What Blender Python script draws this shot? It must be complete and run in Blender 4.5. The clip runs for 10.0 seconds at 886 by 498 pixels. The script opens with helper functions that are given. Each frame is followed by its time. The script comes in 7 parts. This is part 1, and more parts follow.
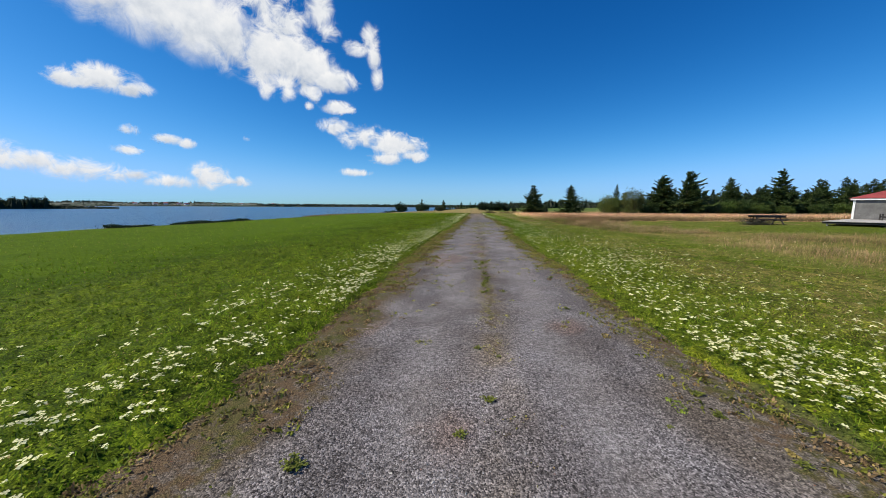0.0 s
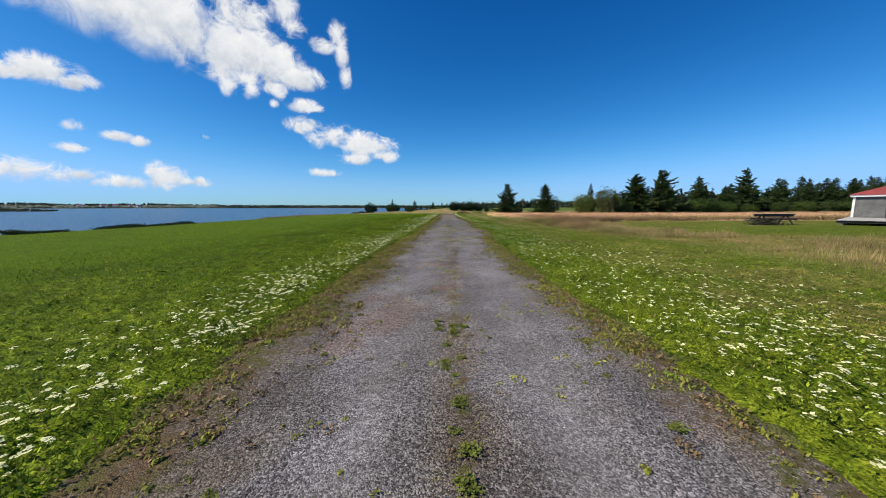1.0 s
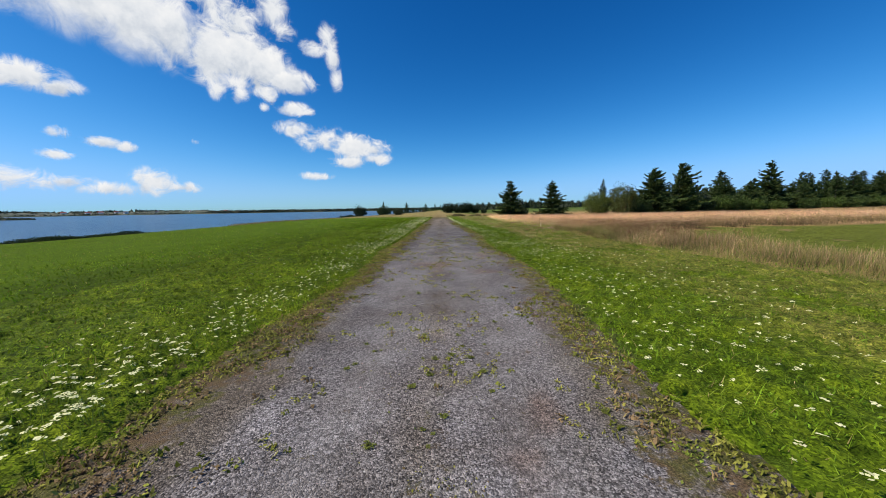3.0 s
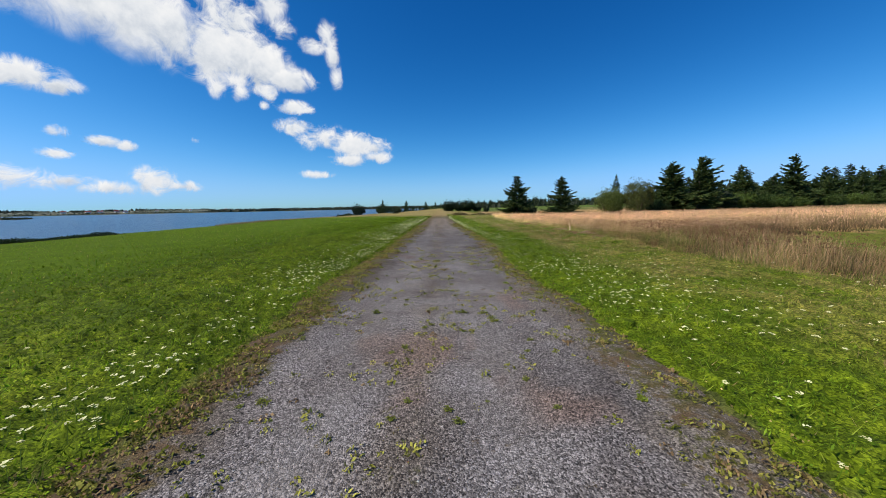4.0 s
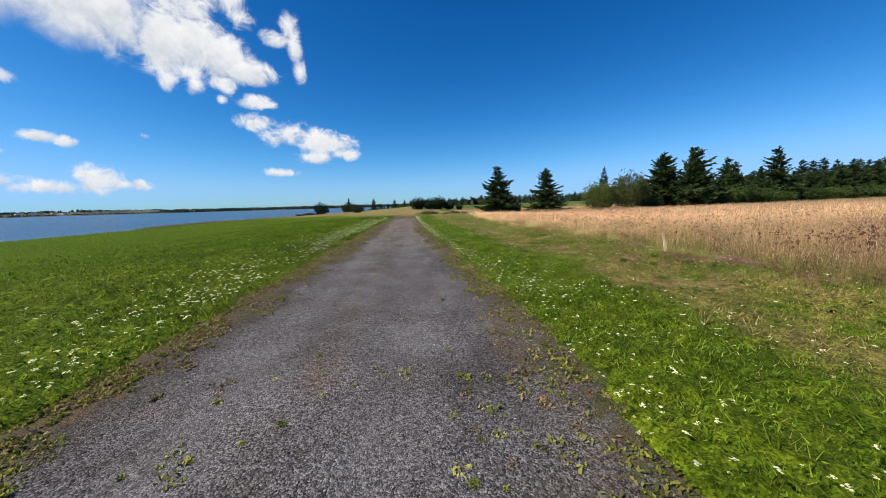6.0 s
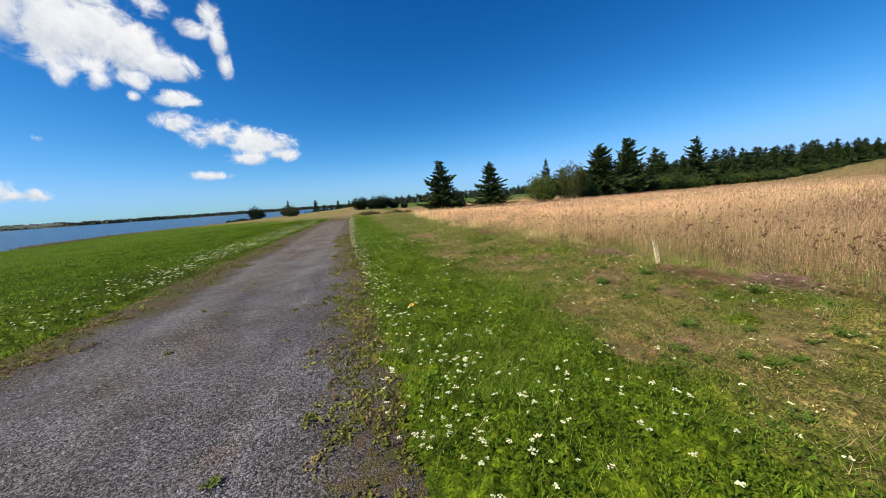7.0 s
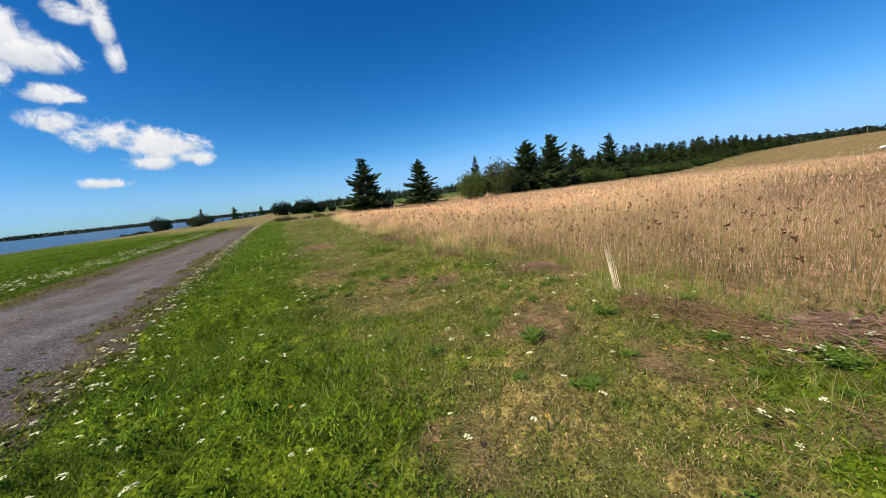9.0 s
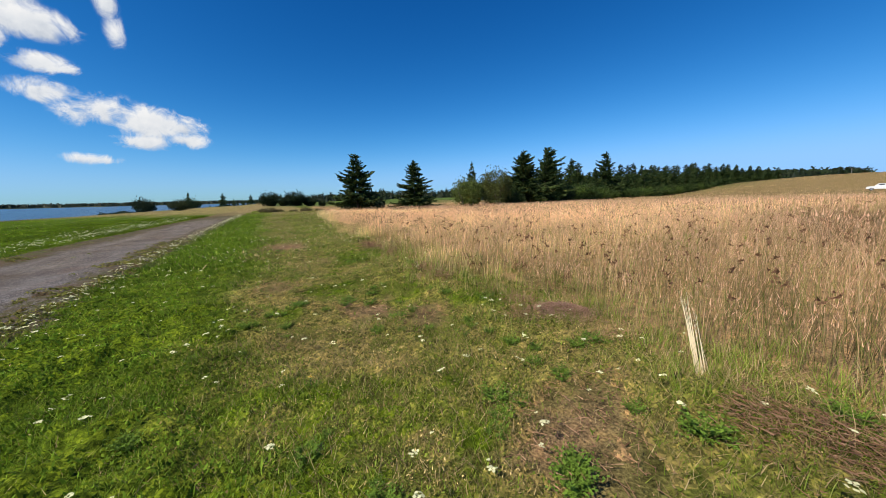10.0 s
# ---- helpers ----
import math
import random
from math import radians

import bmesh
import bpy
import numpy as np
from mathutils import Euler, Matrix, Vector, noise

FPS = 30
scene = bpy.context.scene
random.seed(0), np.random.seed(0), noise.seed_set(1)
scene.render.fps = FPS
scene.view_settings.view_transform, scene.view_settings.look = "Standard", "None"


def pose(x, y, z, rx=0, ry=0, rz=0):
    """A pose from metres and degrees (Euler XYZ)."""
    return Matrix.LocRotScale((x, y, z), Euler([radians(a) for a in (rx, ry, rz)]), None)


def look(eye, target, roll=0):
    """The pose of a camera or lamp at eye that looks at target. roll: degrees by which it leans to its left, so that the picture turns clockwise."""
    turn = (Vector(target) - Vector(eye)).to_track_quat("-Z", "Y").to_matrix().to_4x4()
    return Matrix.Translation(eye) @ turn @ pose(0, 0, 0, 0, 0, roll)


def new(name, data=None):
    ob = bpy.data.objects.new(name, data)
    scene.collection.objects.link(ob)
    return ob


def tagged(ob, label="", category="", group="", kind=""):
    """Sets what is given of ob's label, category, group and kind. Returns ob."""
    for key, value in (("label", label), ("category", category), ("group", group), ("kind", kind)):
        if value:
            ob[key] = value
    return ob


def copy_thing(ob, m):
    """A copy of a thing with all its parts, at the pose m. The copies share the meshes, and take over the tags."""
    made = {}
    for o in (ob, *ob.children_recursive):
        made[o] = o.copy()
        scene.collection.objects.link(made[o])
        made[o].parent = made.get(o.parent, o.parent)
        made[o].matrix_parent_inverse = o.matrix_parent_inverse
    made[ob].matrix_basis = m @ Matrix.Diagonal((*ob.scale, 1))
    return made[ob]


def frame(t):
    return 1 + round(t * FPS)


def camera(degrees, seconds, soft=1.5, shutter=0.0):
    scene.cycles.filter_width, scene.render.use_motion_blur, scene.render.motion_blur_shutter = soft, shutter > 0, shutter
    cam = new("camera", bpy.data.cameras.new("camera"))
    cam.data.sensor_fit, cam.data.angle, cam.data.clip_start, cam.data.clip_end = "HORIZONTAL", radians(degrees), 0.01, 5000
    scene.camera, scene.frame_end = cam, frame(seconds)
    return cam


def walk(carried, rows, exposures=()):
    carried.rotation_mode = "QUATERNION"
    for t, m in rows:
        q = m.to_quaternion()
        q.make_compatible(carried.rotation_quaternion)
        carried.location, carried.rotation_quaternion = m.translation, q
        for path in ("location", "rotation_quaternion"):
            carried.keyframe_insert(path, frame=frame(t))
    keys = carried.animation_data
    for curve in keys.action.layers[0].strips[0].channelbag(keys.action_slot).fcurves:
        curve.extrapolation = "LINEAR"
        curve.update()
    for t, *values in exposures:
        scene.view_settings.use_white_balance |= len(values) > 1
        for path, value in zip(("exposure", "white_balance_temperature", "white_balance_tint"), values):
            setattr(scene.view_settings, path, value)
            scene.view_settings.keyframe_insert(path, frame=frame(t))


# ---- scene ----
# ---------------------------------------------------------------- the camera and its walk
cam = camera(104.6, 10.0, soft=0.85)
PATH = [
    (0.0, (0.567, -0.894, 1.706, 82.88, -0.33, 2.78)),
    (0.5, (0.793, 2.015, 1.708, 82.90, -0.23, -0.18)),
    (1.0, (0.983, 4.958, 1.614, 82.97, -0.03, -1.87)),
    (1.5, (1.124, 7.961, 1.570, 83.15, 0.24, -2.74)),
    (2.0, (1.302, 10.978, 1.508, 83.30, 0.67, -2.97)),
    (2.5, (1.523, 14.015, 1.646, 83.34, 0.79, -2.99)),
    (4.0, (2.232, 23.111, 1.672, 82.95, 1.05, -2.80)),
    (4.5, (2.424, 26.041, 1.608, 82.86, 1.09, -3.00)),
    (5.0, (2.639, 28.857, 1.573, 82.80, 1.16, -3.47)),
    (5.5, (2.884, 31.541, 1.552, 82.73, 1.14, -4.77)),
    (7.0, (4.954, 37.059, 1.583, 81.66, 3.91, -16.24)),
    (7.5, (5.659, 37.797, 1.522, 81.12, 5.75, -20.35)),
    (8.0, (6.168, 38.304, 1.465, 80.79, 7.14, -23.39)),
    (8.5, (6.616, 38.808, 1.410, 80.79, 7.15, -25.50)),
    (9.0, (6.991, 39.328, 1.400, 80.76, 5.95, -26.81)),
    (9.5, (7.353, 39.946, 1.361, 81.05, 3.87, -27.49)),
    (10.0, (7.701, 40.629, 1.369, 81.44, 1.25, -27.76)),
]
walk(cam, [(t, pose(*p)) for t, p in PATH], exposures=((0, 0.20), (5.5, 0.22), (7.0, 0.25), (8.0, 0.25), (8.8, 0.22), (10, 0.17)))

# ---------------------------------------------------------------- light
SUN_AZ, SUN_EL = -101.0, 46.0          # degrees from +y towards +x, and above the horizon
world = bpy.data.worlds.new("world")
scene.world = world
world.use_nodes = True
wn = world.node_tree
sky = wn.nodes.new("ShaderNodeTexSky")
sky.sky_type = "NISHITA"
sky.sun_disc = False
sky.sun_elevation = radians(SUN_EL)
sky.sun_rotation = radians(SUN_AZ)
sky.altitude = 0
sky.air_density, sky.dust_density, sky.ozone_density = 0.75, 0.3, 1.2
dim = wn.nodes.new("ShaderNodeVectorMath")
dim.operation = "SCALE"
dim.inputs["Scale"].default_value = 0.11
wn.links.new(sky.outputs[0], dim.inputs[0])
split = wn.nodes.new("ShaderNodeSeparateXYZ")
wn.links.new(dim.outputs[0], split.inputs[0])
clear_air = wn.nodes.new("ShaderNodeCombineXYZ")          # a dry, very clear day: the blue deepens fast above the horizon
for k, (most, power, gain) in enumerate(((0.44, 2.65, 2.40), (0.62, 1.36, 1.02), (0.88, 1.06, 1.14))):
    link = split.outputs[k]
    for operation, value in (("SMOOTH_MIN", most), ("POWER", power), ("MULTIPLY", gain)):
        step = wn.nodes.new("ShaderNodeMath")
        step.operation = operation
        wn.links.new(link, step.inputs[0])
        step.inputs[1].default_value = value
        step.inputs[2].default_value = 0.3
        link = step.outputs[0]
    wn.links.new(link, clear_air.inputs[k])
wn.links.new(clear_air.outputs[0], wn.nodes["Background"].inputs[0])
wn.nodes["Background"].inputs[1].default_value = 1.0
sun_data = bpy.data.lights.new("sun", "SUN")
sun_data.energy, sun_data.angle, sun_data.color = 5.0, radians(0.53), (1.0, 0.93, 0.77)
sun = new("sun", sun_data)
sa, se = radians(SUN_AZ), radians(SUN_EL)
sun.matrix_world = look((0, 0, 60), (-math.sin(sa) * math.cos(se), -math.cos(sa) * math.cos(se), 60 - math.sin(se)))

# ---------------------------------------------------------------- helpers


def part(name, mesh, material, parent=None, label=""):
    """Links a bmesh or a mesh as one mesh object, under a thing or a part."""
    if isinstance(mesh, bmesh.types.BMesh):
        me = bpy.data.meshes.new(name)
        bmesh.ops.recalc_face_normals(mesh, faces=mesh.faces)
        mesh.to_mesh(me)
        mesh.free()
    else:
        me = mesh
    if not me.materials:
        me.materials.append(material)
    ob = new(name, me)
    if parent is not None:
        ob.parent = parent
    if label:
        ob["label"] = label
    return ob


def mesh_np(name, verts, faces, colors=None, smooth=False):
    """A mesh from arrays; faces is an (n, k) array of corners, colors one rgb a vertex."""
    verts = np.asarray(verts, dtype=np.float32)
    faces = np.asarray(faces, dtype=np.int32)
    me = bpy.data.meshes.new(name)
    n, k = faces.shape
    me.vertices.add(len(verts))
    me.vertices.foreach_set("co", verts.ravel())
    me.loops.add(n * k)
    me.loops.foreach_set("vertex_index", faces.ravel())
    me.polygons.add(n)
    me.polygons.foreach_set("loop_start", np.arange(0, n * k, k, dtype=np.int32))
    me.polygons.foreach_set("loop_total", np.full(n, k, dtype=np.int32))
    me.polygons.foreach_set("use_smooth", np.full(n, smooth, dtype=bool))
    if colors is not None:
        at = me.color_attributes.new("tint", "FLOAT_COLOR", "POINT")
        rgba = np.ones((len(verts), 4), dtype=np.float32)
        rgba[:, :np.shape(colors)[1]] = colors
        at.data.foreach_set("color", rgba.ravel())
    me.update(calc_edges=True)
    me.validate()
    return me


def bm_box(bm, size, m=None, bevel=0.0):
    made = bmesh.ops.create_cube(bm, size=1.0, matrix=(m or Matrix()) @ Matrix.Diagonal((*size, 1)))
    if bevel:
        edges = {e for v in made["verts"] for e in v.link_edges}
        bmesh.ops.bevel(bm, geom=list(edges), offset=bevel, segments=1, affect="EDGES")


def box(size, m=None, bevel=0.0):
    bm = bmesh.new()
    bm_box(bm, size, m, bevel)
    return bm


def smoothstep(a, b, x):
    t = np.clip((x - a) / (b - a), 0, 1)
    return t * t * (3 - 2 * t)


LATTICE = np.random.default_rng(77).uniform(-1, 1, (256, 256))


def wobble(x, y, scale, seed=0.0):
    """A smooth uneven field, mostly between -1 and 1, with lumps about as wide as scale."""
    x, y = np.broadcast_arrays(np.asarray(x, float), np.asarray(y, float))
    total = 0.0
    for k, strength in enumerate((1.0, 0.55, 0.3)):
        px, py = x / scale * 0.8 * 2.1 ** k + seed * 17.3 + k * 31.7 + 400, y / scale * 0.8 * 2.1 ** k + seed * 9.1 + k * 11.3 + 400
        ix, iy = np.floor(px).astype(int), np.floor(py).astype(int)
        fx, fy = px - ix, py - iy
        fx, fy = fx * fx * (3 - 2 * fx), fy * fy * (3 - 2 * fy)
        a, b = LATTICE[ix % 256, iy % 256], LATTICE[(ix + 1) % 256, iy % 256]
        c, d = LATTICE[ix % 256, (iy + 1) % 256], LATTICE[(ix + 1) % 256, (iy + 1) % 256]
        total = total + strength * ((a * (1 - fx) + b * fx) * (1 - fy) + (c * (1 - fx) + d * fx) * fy)
    return 1.15 * total


# ---------------------------------------------------------------- the lie of the land
SHORE_Y = (-600, -200, 0, 54, 69, 92, 121, 196, 207, 270, 340, 460, 2000)
SHORE_X = (-280, -135, -95, -78, -74, -68, -60, -56, -54, -57, -52, -46, -10)
WATER_Z = -5.6


def lane(y):
    """The middle of the gravel lane."""
    return 0.78 + 0.0475 * y


def gravel_half(y, u):
    """How far the clean gravel reaches from the lane's middle line, on the side of u."""
    left = np.interp(y, (0, 16, 22, 26, 31, 38, 44, 57, 70), (1.38, 1.46, 1.40, 1.45, 1.25, 1.10, 0.90, 0.82, 0.95))
    right = np.interp(y, (0, 7, 16, 21, 26, 31, 36, 39, 41, 46, 52, 58, 70), (1.62, 1.68, 1.36, 1.45, 1.90, 1.72, 1.65, 1.95, 1.85, 1.58, 1.12, 0.92, 0.62))
    return np.where(np.asarray(u) > 0, right, left)


def turf_half(y, u):
    """How far out the closed turf begins, past a weedy fringe."""
    left = np.interp(y, (0, 1, 3, 7, 10, 13, 17, 22, 25, 28, 31, 34, 36, 45, 58, 70), (2.50, 2.42, 2.20, 2.25, 2.40, 2.35, 2.35, 2.30, 2.00, 2.05, 2.25, 2.00, 1.95, 1.95, 1.88, 1.73))
    right = np.interp(y, (0, 1.5, 3.5, 8, 12, 16, 21, 25, 29, 31, 34, 38, 41, 46, 50, 57, 70), (2.50, 2.44, 2.25, 2.25, 2.15, 2.15, 2.10, 2.50, 2.55, 2.25, 2.30, 2.52, 2.45, 2.28, 1.98, 1.72, 1.32))
    return np.where(np.asarray(u) > 0, right, left)


def lane_half(y, u):
    """The line from which the growth on the side of u is set out."""
    return turf_half(y, u) - np.where(np.asarray(u) > 0, 0.59, 0.55)


def lane_edge(y, u):
    """Half width of the sheet of stones and dirt on the side of u, that runs in under the turf."""
    return lane_half(y, u) + np.where(np.asarray(u) > 0, 0.76, 0.70)


def meadow_edge(y):
    """Where the mown verge meets the tall dry grass."""
    return np.interp(y, (-20, 10, 25, 36, 39, 46, 55, 65, 80, 130), (11.4, 11.2, 11.2, 10.5, 10.25, 10.3, 10.5, 11.4, 13.0, 18.0))


def dry_share(x, y, d):
    """How dry the verge is, d metres out from the lane: a worn, dry strip along its middle, greener again towards the meadow."""
    w = wobble(x, y, 1.2, 2.0)
    first = smoothstep(2.2, 4.1, d + 0.35 * w) * np.interp(y, (10, 18, 26, 30), (0.5, 0.3, 0.3, 0.5))
    strip = np.exp(-np.abs((d + 0.3 * w - 3.7) / 0.85) ** 2.5)
    later = np.maximum(0.85 * strip, 0.58 * smoothstep(2.6, 3.6, d + 0.4 * w)) + 0.25 * smoothstep(0.2, 0.9, wobble(x, y, 0.9, 41.0)) * smoothstep(2.5, 3.5, d)
    k = smoothstep(34, 40, y)
    return np.clip(first * (1 - k) + later * k, 0, 1)


def stubble_share(x, y, w=0.0):
    """The dry field ahead, past the end of the lawn: 1 inside, 0 outside."""
    return smoothstep(0, 14, y - np.interp(x, (-40, -22, -12, -3, 14), (150, 118, 104, 84, 70)) + 3 * w) * (x < 14)


def mown_patch(x, y, w=0.0):
    """The mown green in front of the shed: 1 inside, 0 outside."""
    low = 22.0 - 0.5 * (x - 18.0)
    return smoothstep(14.4, 15.8, x + w) * smoothstep(0, 2.0, y - low + w) * (1 - smoothstep(37, 39.5, y + w)) * (1 - smoothstep(60, 70, x))


def terrain(x, y):
    """Height of the land in metres."""
    x, y = np.asarray(x, float), np.asarray(y, float)
    z = -0.046 * np.maximum(0, -2.5 - x)
    z = np.maximum(z, -3.8)
    z -= 0.017 * np.maximum(0, np.minimum(y, 460) - 150) * (1 - smoothstep(-6, 30, x))
    xs = np.interp(y, SHORE_Y, SHORE_X) + 1.6 * wobble(y, y * 0.3, 9.0)
    d = xs - x
    z -= smoothstep(0, 5, d) * 3.0 + 0.03 * np.maximum(0, d - 4)
    z = np.maximum(z, -12)
    z += 0.16 * smoothstep(8.7, 10.2, x) * smoothstep(33, 38, y) * (1 - smoothstep(50, 62, y)) * (1 - smoothstep(13, 26, x))
    z += 0.27 * smoothstep(12, 29, x) * (1 - smoothstep(44, 62, y))
    z -= 0.45 * smoothstep(50, 92, y) * smoothstep(10, 24, x) * (1 - smoothstep(130, 200, y))
    sy = np.where(y > 95, 60.0, 90.0)
    z += 9.4 * np.exp(-((x - 285) / 60) ** 2 / 2 - ((y - 95) / sy) ** 2 / 2)
    z += 3.4 * np.exp(-((x - 80) / 55) ** 2 / 2 - ((y - 255) / 60) ** 2 / 2)
    near = smoothstep(1.6, 4.0, np.abs(x - lane(y)))
    z += 0.035 * near * wobble(x, y, 4.0, 1.0)
    return z

# ---------------------------------------------------------------- materials
def material(name):
    mat = bpy.data.materials.new(name)
    mat.use_nodes = True
    nt = mat.node_tree
    return mat, nt, nt.nodes["Principled BSDF"]


def node(nt, kind, **settings):
    n = nt.nodes.new(kind)
    for key, value in settings.items():
        n.inputs[key.replace("_", " ")].default_value = value
    return n


def noise_tex(nt, scale, detail=4.0, rough=0.6, coords="Object"):
    tc = nt.nodes.new("ShaderNodeTexCoord")
    n = node(nt, "ShaderNodeTexNoise", Scale=scale, Detail=detail, Roughness=rough)
    nt.links.new(tc.outputs[coords], n.inputs["Vector"])
    return n


def ramp(nt, source, stops):
    r = nt.nodes.new("ShaderNodeValToRGB")
    r.color_ramp.elements[0].position, r.color_ramp.elements[0].color = stops[0][0], (*stops[0][1], 1)
    r.color_ramp.elements[1].position, r.color_ramp.elements[1].color = stops[-1][0], (*stops[-1][1], 1)
    for p, c in stops[1:-1]:
        e = r.color_ramp.elements.new(p)
        e.color = (*c, 1)
    nt.links.new(source, r.inputs[0])
    return r


def mix(nt, a, b, fac, mode="MIX"):
    m = nt.nodes.new("ShaderNodeMix")
    m.data_type, m.blend_type = "RGBA", mode
    for value, slot in ((a, m.inputs["A"]), (b, m.inputs["B"]), (fac, m.inputs["Factor"])):
        for s in m.inputs:
            if s.name == slot.name and (s.type == "RGBA" or (slot.name == "Factor" and s.type == "VALUE")):
                if hasattr(value, "is_linked"):
                    nt.links.new(value, s)
                elif s.type == "RGBA":
                    s.default_value = (*value, 1)
                else:
                    s.default_value = value
                break
    return next(o for o in m.outputs if o.type == "RGBA")


def bump(nt, bsdf, height, strength, distance):
    b = node(nt, "ShaderNodeBump", Strength=strength, Distance=distance)
    nt.links.new(height, b.inputs["Height"])
    nt.links.new(b.outputs[0], bsdf.inputs["Normal"])


def plain(name, stops, scale, rough=0.7, metal=0.0, relief=0.0, distance=0.01, detail=5.0, coords="Object"):
    """A surface whose colour wanders between the stops, at two scales, with fine relief."""
    mat, nt, bsdf = material(name)
    big = noise_tex(nt, scale, detail, coords=coords)
    fine = noise_tex(nt, scale * 9, 3.0, coords=coords)
    col = ramp(nt, big.outputs["Fac"], stops)
    shade = ramp(nt, fine.outputs["Fac"], [(0.25, (0.72, 0.72, 0.72)), (0.75, (1.15, 1.15, 1.15))])
    out = mix(nt, col.outputs[0], shade.outputs[0], 1.0, "MULTIPLY")
    nt.links.new(out, bsdf.inputs["Base Color"])
    bsdf.inputs["Roughness"].default_value, bsdf.inputs["Metallic"].default_value = rough, metal
    if relief:
        bump(nt, bsdf, fine.outputs["Fac"], relief, distance)
    return mat


def leafy(name, translucent=0.35, rough=0.55, spec=0.25, gain=1.0):
    """Blades and leaves: the tint of each, thin enough to let some light through."""
    mat, nt, bsdf = material(name)
    at = nt.nodes.new("ShaderNodeAttribute")
    at.attribute_name = "tint"
    n = noise_tex(nt, 1.4, 3.0)
    vary = ramp(nt, n.outputs["Fac"], [(0.3, (0.8 * gain,) * 3), (0.7, (1.18 * gain,) * 3)])
    col = mix(nt, at.outputs["Color"], vary.outputs[0], 1.0, "MULTIPLY")
    nt.links.new(col, bsdf.inputs["Base Color"])
    bsdf.inputs["Roughness"].default_value = rough
    bsdf.inputs["Specular IOR Level"].default_value = spec
    tr = nt.nodes.new("ShaderNodeBsdfTranslucent")
    nt.links.new(col, tr.inputs["Color"])
    mx = node(nt, "ShaderNodeMixShader", Fac=translucent)
    nt.links.new(bsdf.outputs[0], mx.inputs[1])
    nt.links.new(tr.outputs[0], mx.inputs[2])
    nt.links.new(mx.outputs[0], nt.nodes["Material Output"].inputs[0])
    return mat


def ground_material():
    """Turf, dry thatch and bare earth, each where the land's own tint says so."""
    mat, nt, bsdf = material("ground_cover")
    at = nt.nodes.new("ShaderNodeAttribute")
    at.attribute_name = "tint"
    n1, n2, n3 = noise_tex(nt, 0.35, 5.0), noise_tex(nt, 6.0, 4.0), noise_tex(nt, 55.0, 3.0)
    a = ramp(nt, n1.outputs["Fac"], [(0.3, (0.82, 0.85, 0.8)), (0.7, (1.15, 1.1, 1.15))])
    b = ramp(nt, n2.outputs["Fac"], [(0.28, (0.36, 0.38, 0.34)), (0.52, (1.0, 1.0, 1.0)), (0.75, (1.55, 1.42, 1.25))])
    c = ramp(nt, n3.outputs["Fac"], [(0.32, (0.42, 0.42, 0.42)), (0.68, (1.5, 1.5, 1.45))])
    col = mix(nt, at.outputs["Color"], a.outputs[0], 1.0, "MULTIPLY")
    col = mix(nt, col, b.outputs[0], 1.0, "MULTIPLY")
    col = mix(nt, col, c.outputs[0], 1.0, "MULTIPLY")
    nt.links.new(col, bsdf.inputs["Base Color"])
    bsdf.inputs["Roughness"].default_value = 0.95
    bsdf.inputs["Specular IOR Level"].default_value = 0.03
    bump(nt, bsdf, n3.outputs["Fac"], 0.8, 0.03)
    return mat


def sward_material():
    """Closed low growth: a mosaic of small leaves and blades over the land's own tint."""
    mat, nt, bsdf = material("low_growth")
    at = nt.nodes.new("ShaderNodeAttribute")
    at.attribute_name = "tint"
    tc = nt.nodes.new("ShaderNodeTexCoord")
    bend = noise_tex(nt, 40.0, 2.0)
    push = nt.nodes.new("ShaderNodeVectorMath")
    push.operation = "MULTIPLY_ADD"
    nt.links.new(bend.outputs["Color"], push.inputs[0])
    push.inputs[1].default_value = (0.02, 0.02, 0.02)
    nt.links.new(tc.outputs["Object"], push.inputs[2])
    leaf = node(nt, "ShaderNodeTexVoronoi", Scale=62.0, Randomness=1.0)
    nt.links.new(push.outputs[0], leaf.inputs["Vector"])
    bw = nt.nodes.new("ShaderNodeRGBToBW")
    nt.links.new(leaf.outputs["Color"], bw.inputs[0])
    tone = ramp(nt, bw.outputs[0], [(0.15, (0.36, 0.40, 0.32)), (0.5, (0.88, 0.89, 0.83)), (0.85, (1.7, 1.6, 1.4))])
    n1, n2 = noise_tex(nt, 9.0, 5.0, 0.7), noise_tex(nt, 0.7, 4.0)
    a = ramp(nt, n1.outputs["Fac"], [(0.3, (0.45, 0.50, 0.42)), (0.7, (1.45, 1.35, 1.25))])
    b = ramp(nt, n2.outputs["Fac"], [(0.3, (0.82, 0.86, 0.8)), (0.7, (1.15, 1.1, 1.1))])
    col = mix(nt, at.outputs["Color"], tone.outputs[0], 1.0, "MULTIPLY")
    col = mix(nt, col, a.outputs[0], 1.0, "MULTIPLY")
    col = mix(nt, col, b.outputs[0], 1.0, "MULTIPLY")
    nt.links.new(col, bsdf.inputs["Base Color"])
    bsdf.inputs["Roughness"].default_value = 0.85
    bsdf.inputs["Specular IOR Level"].default_value = 0.06
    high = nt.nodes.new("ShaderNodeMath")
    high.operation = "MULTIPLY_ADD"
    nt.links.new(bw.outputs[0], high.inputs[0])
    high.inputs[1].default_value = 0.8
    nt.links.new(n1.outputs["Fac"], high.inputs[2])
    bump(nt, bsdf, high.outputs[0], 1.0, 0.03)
    return mat


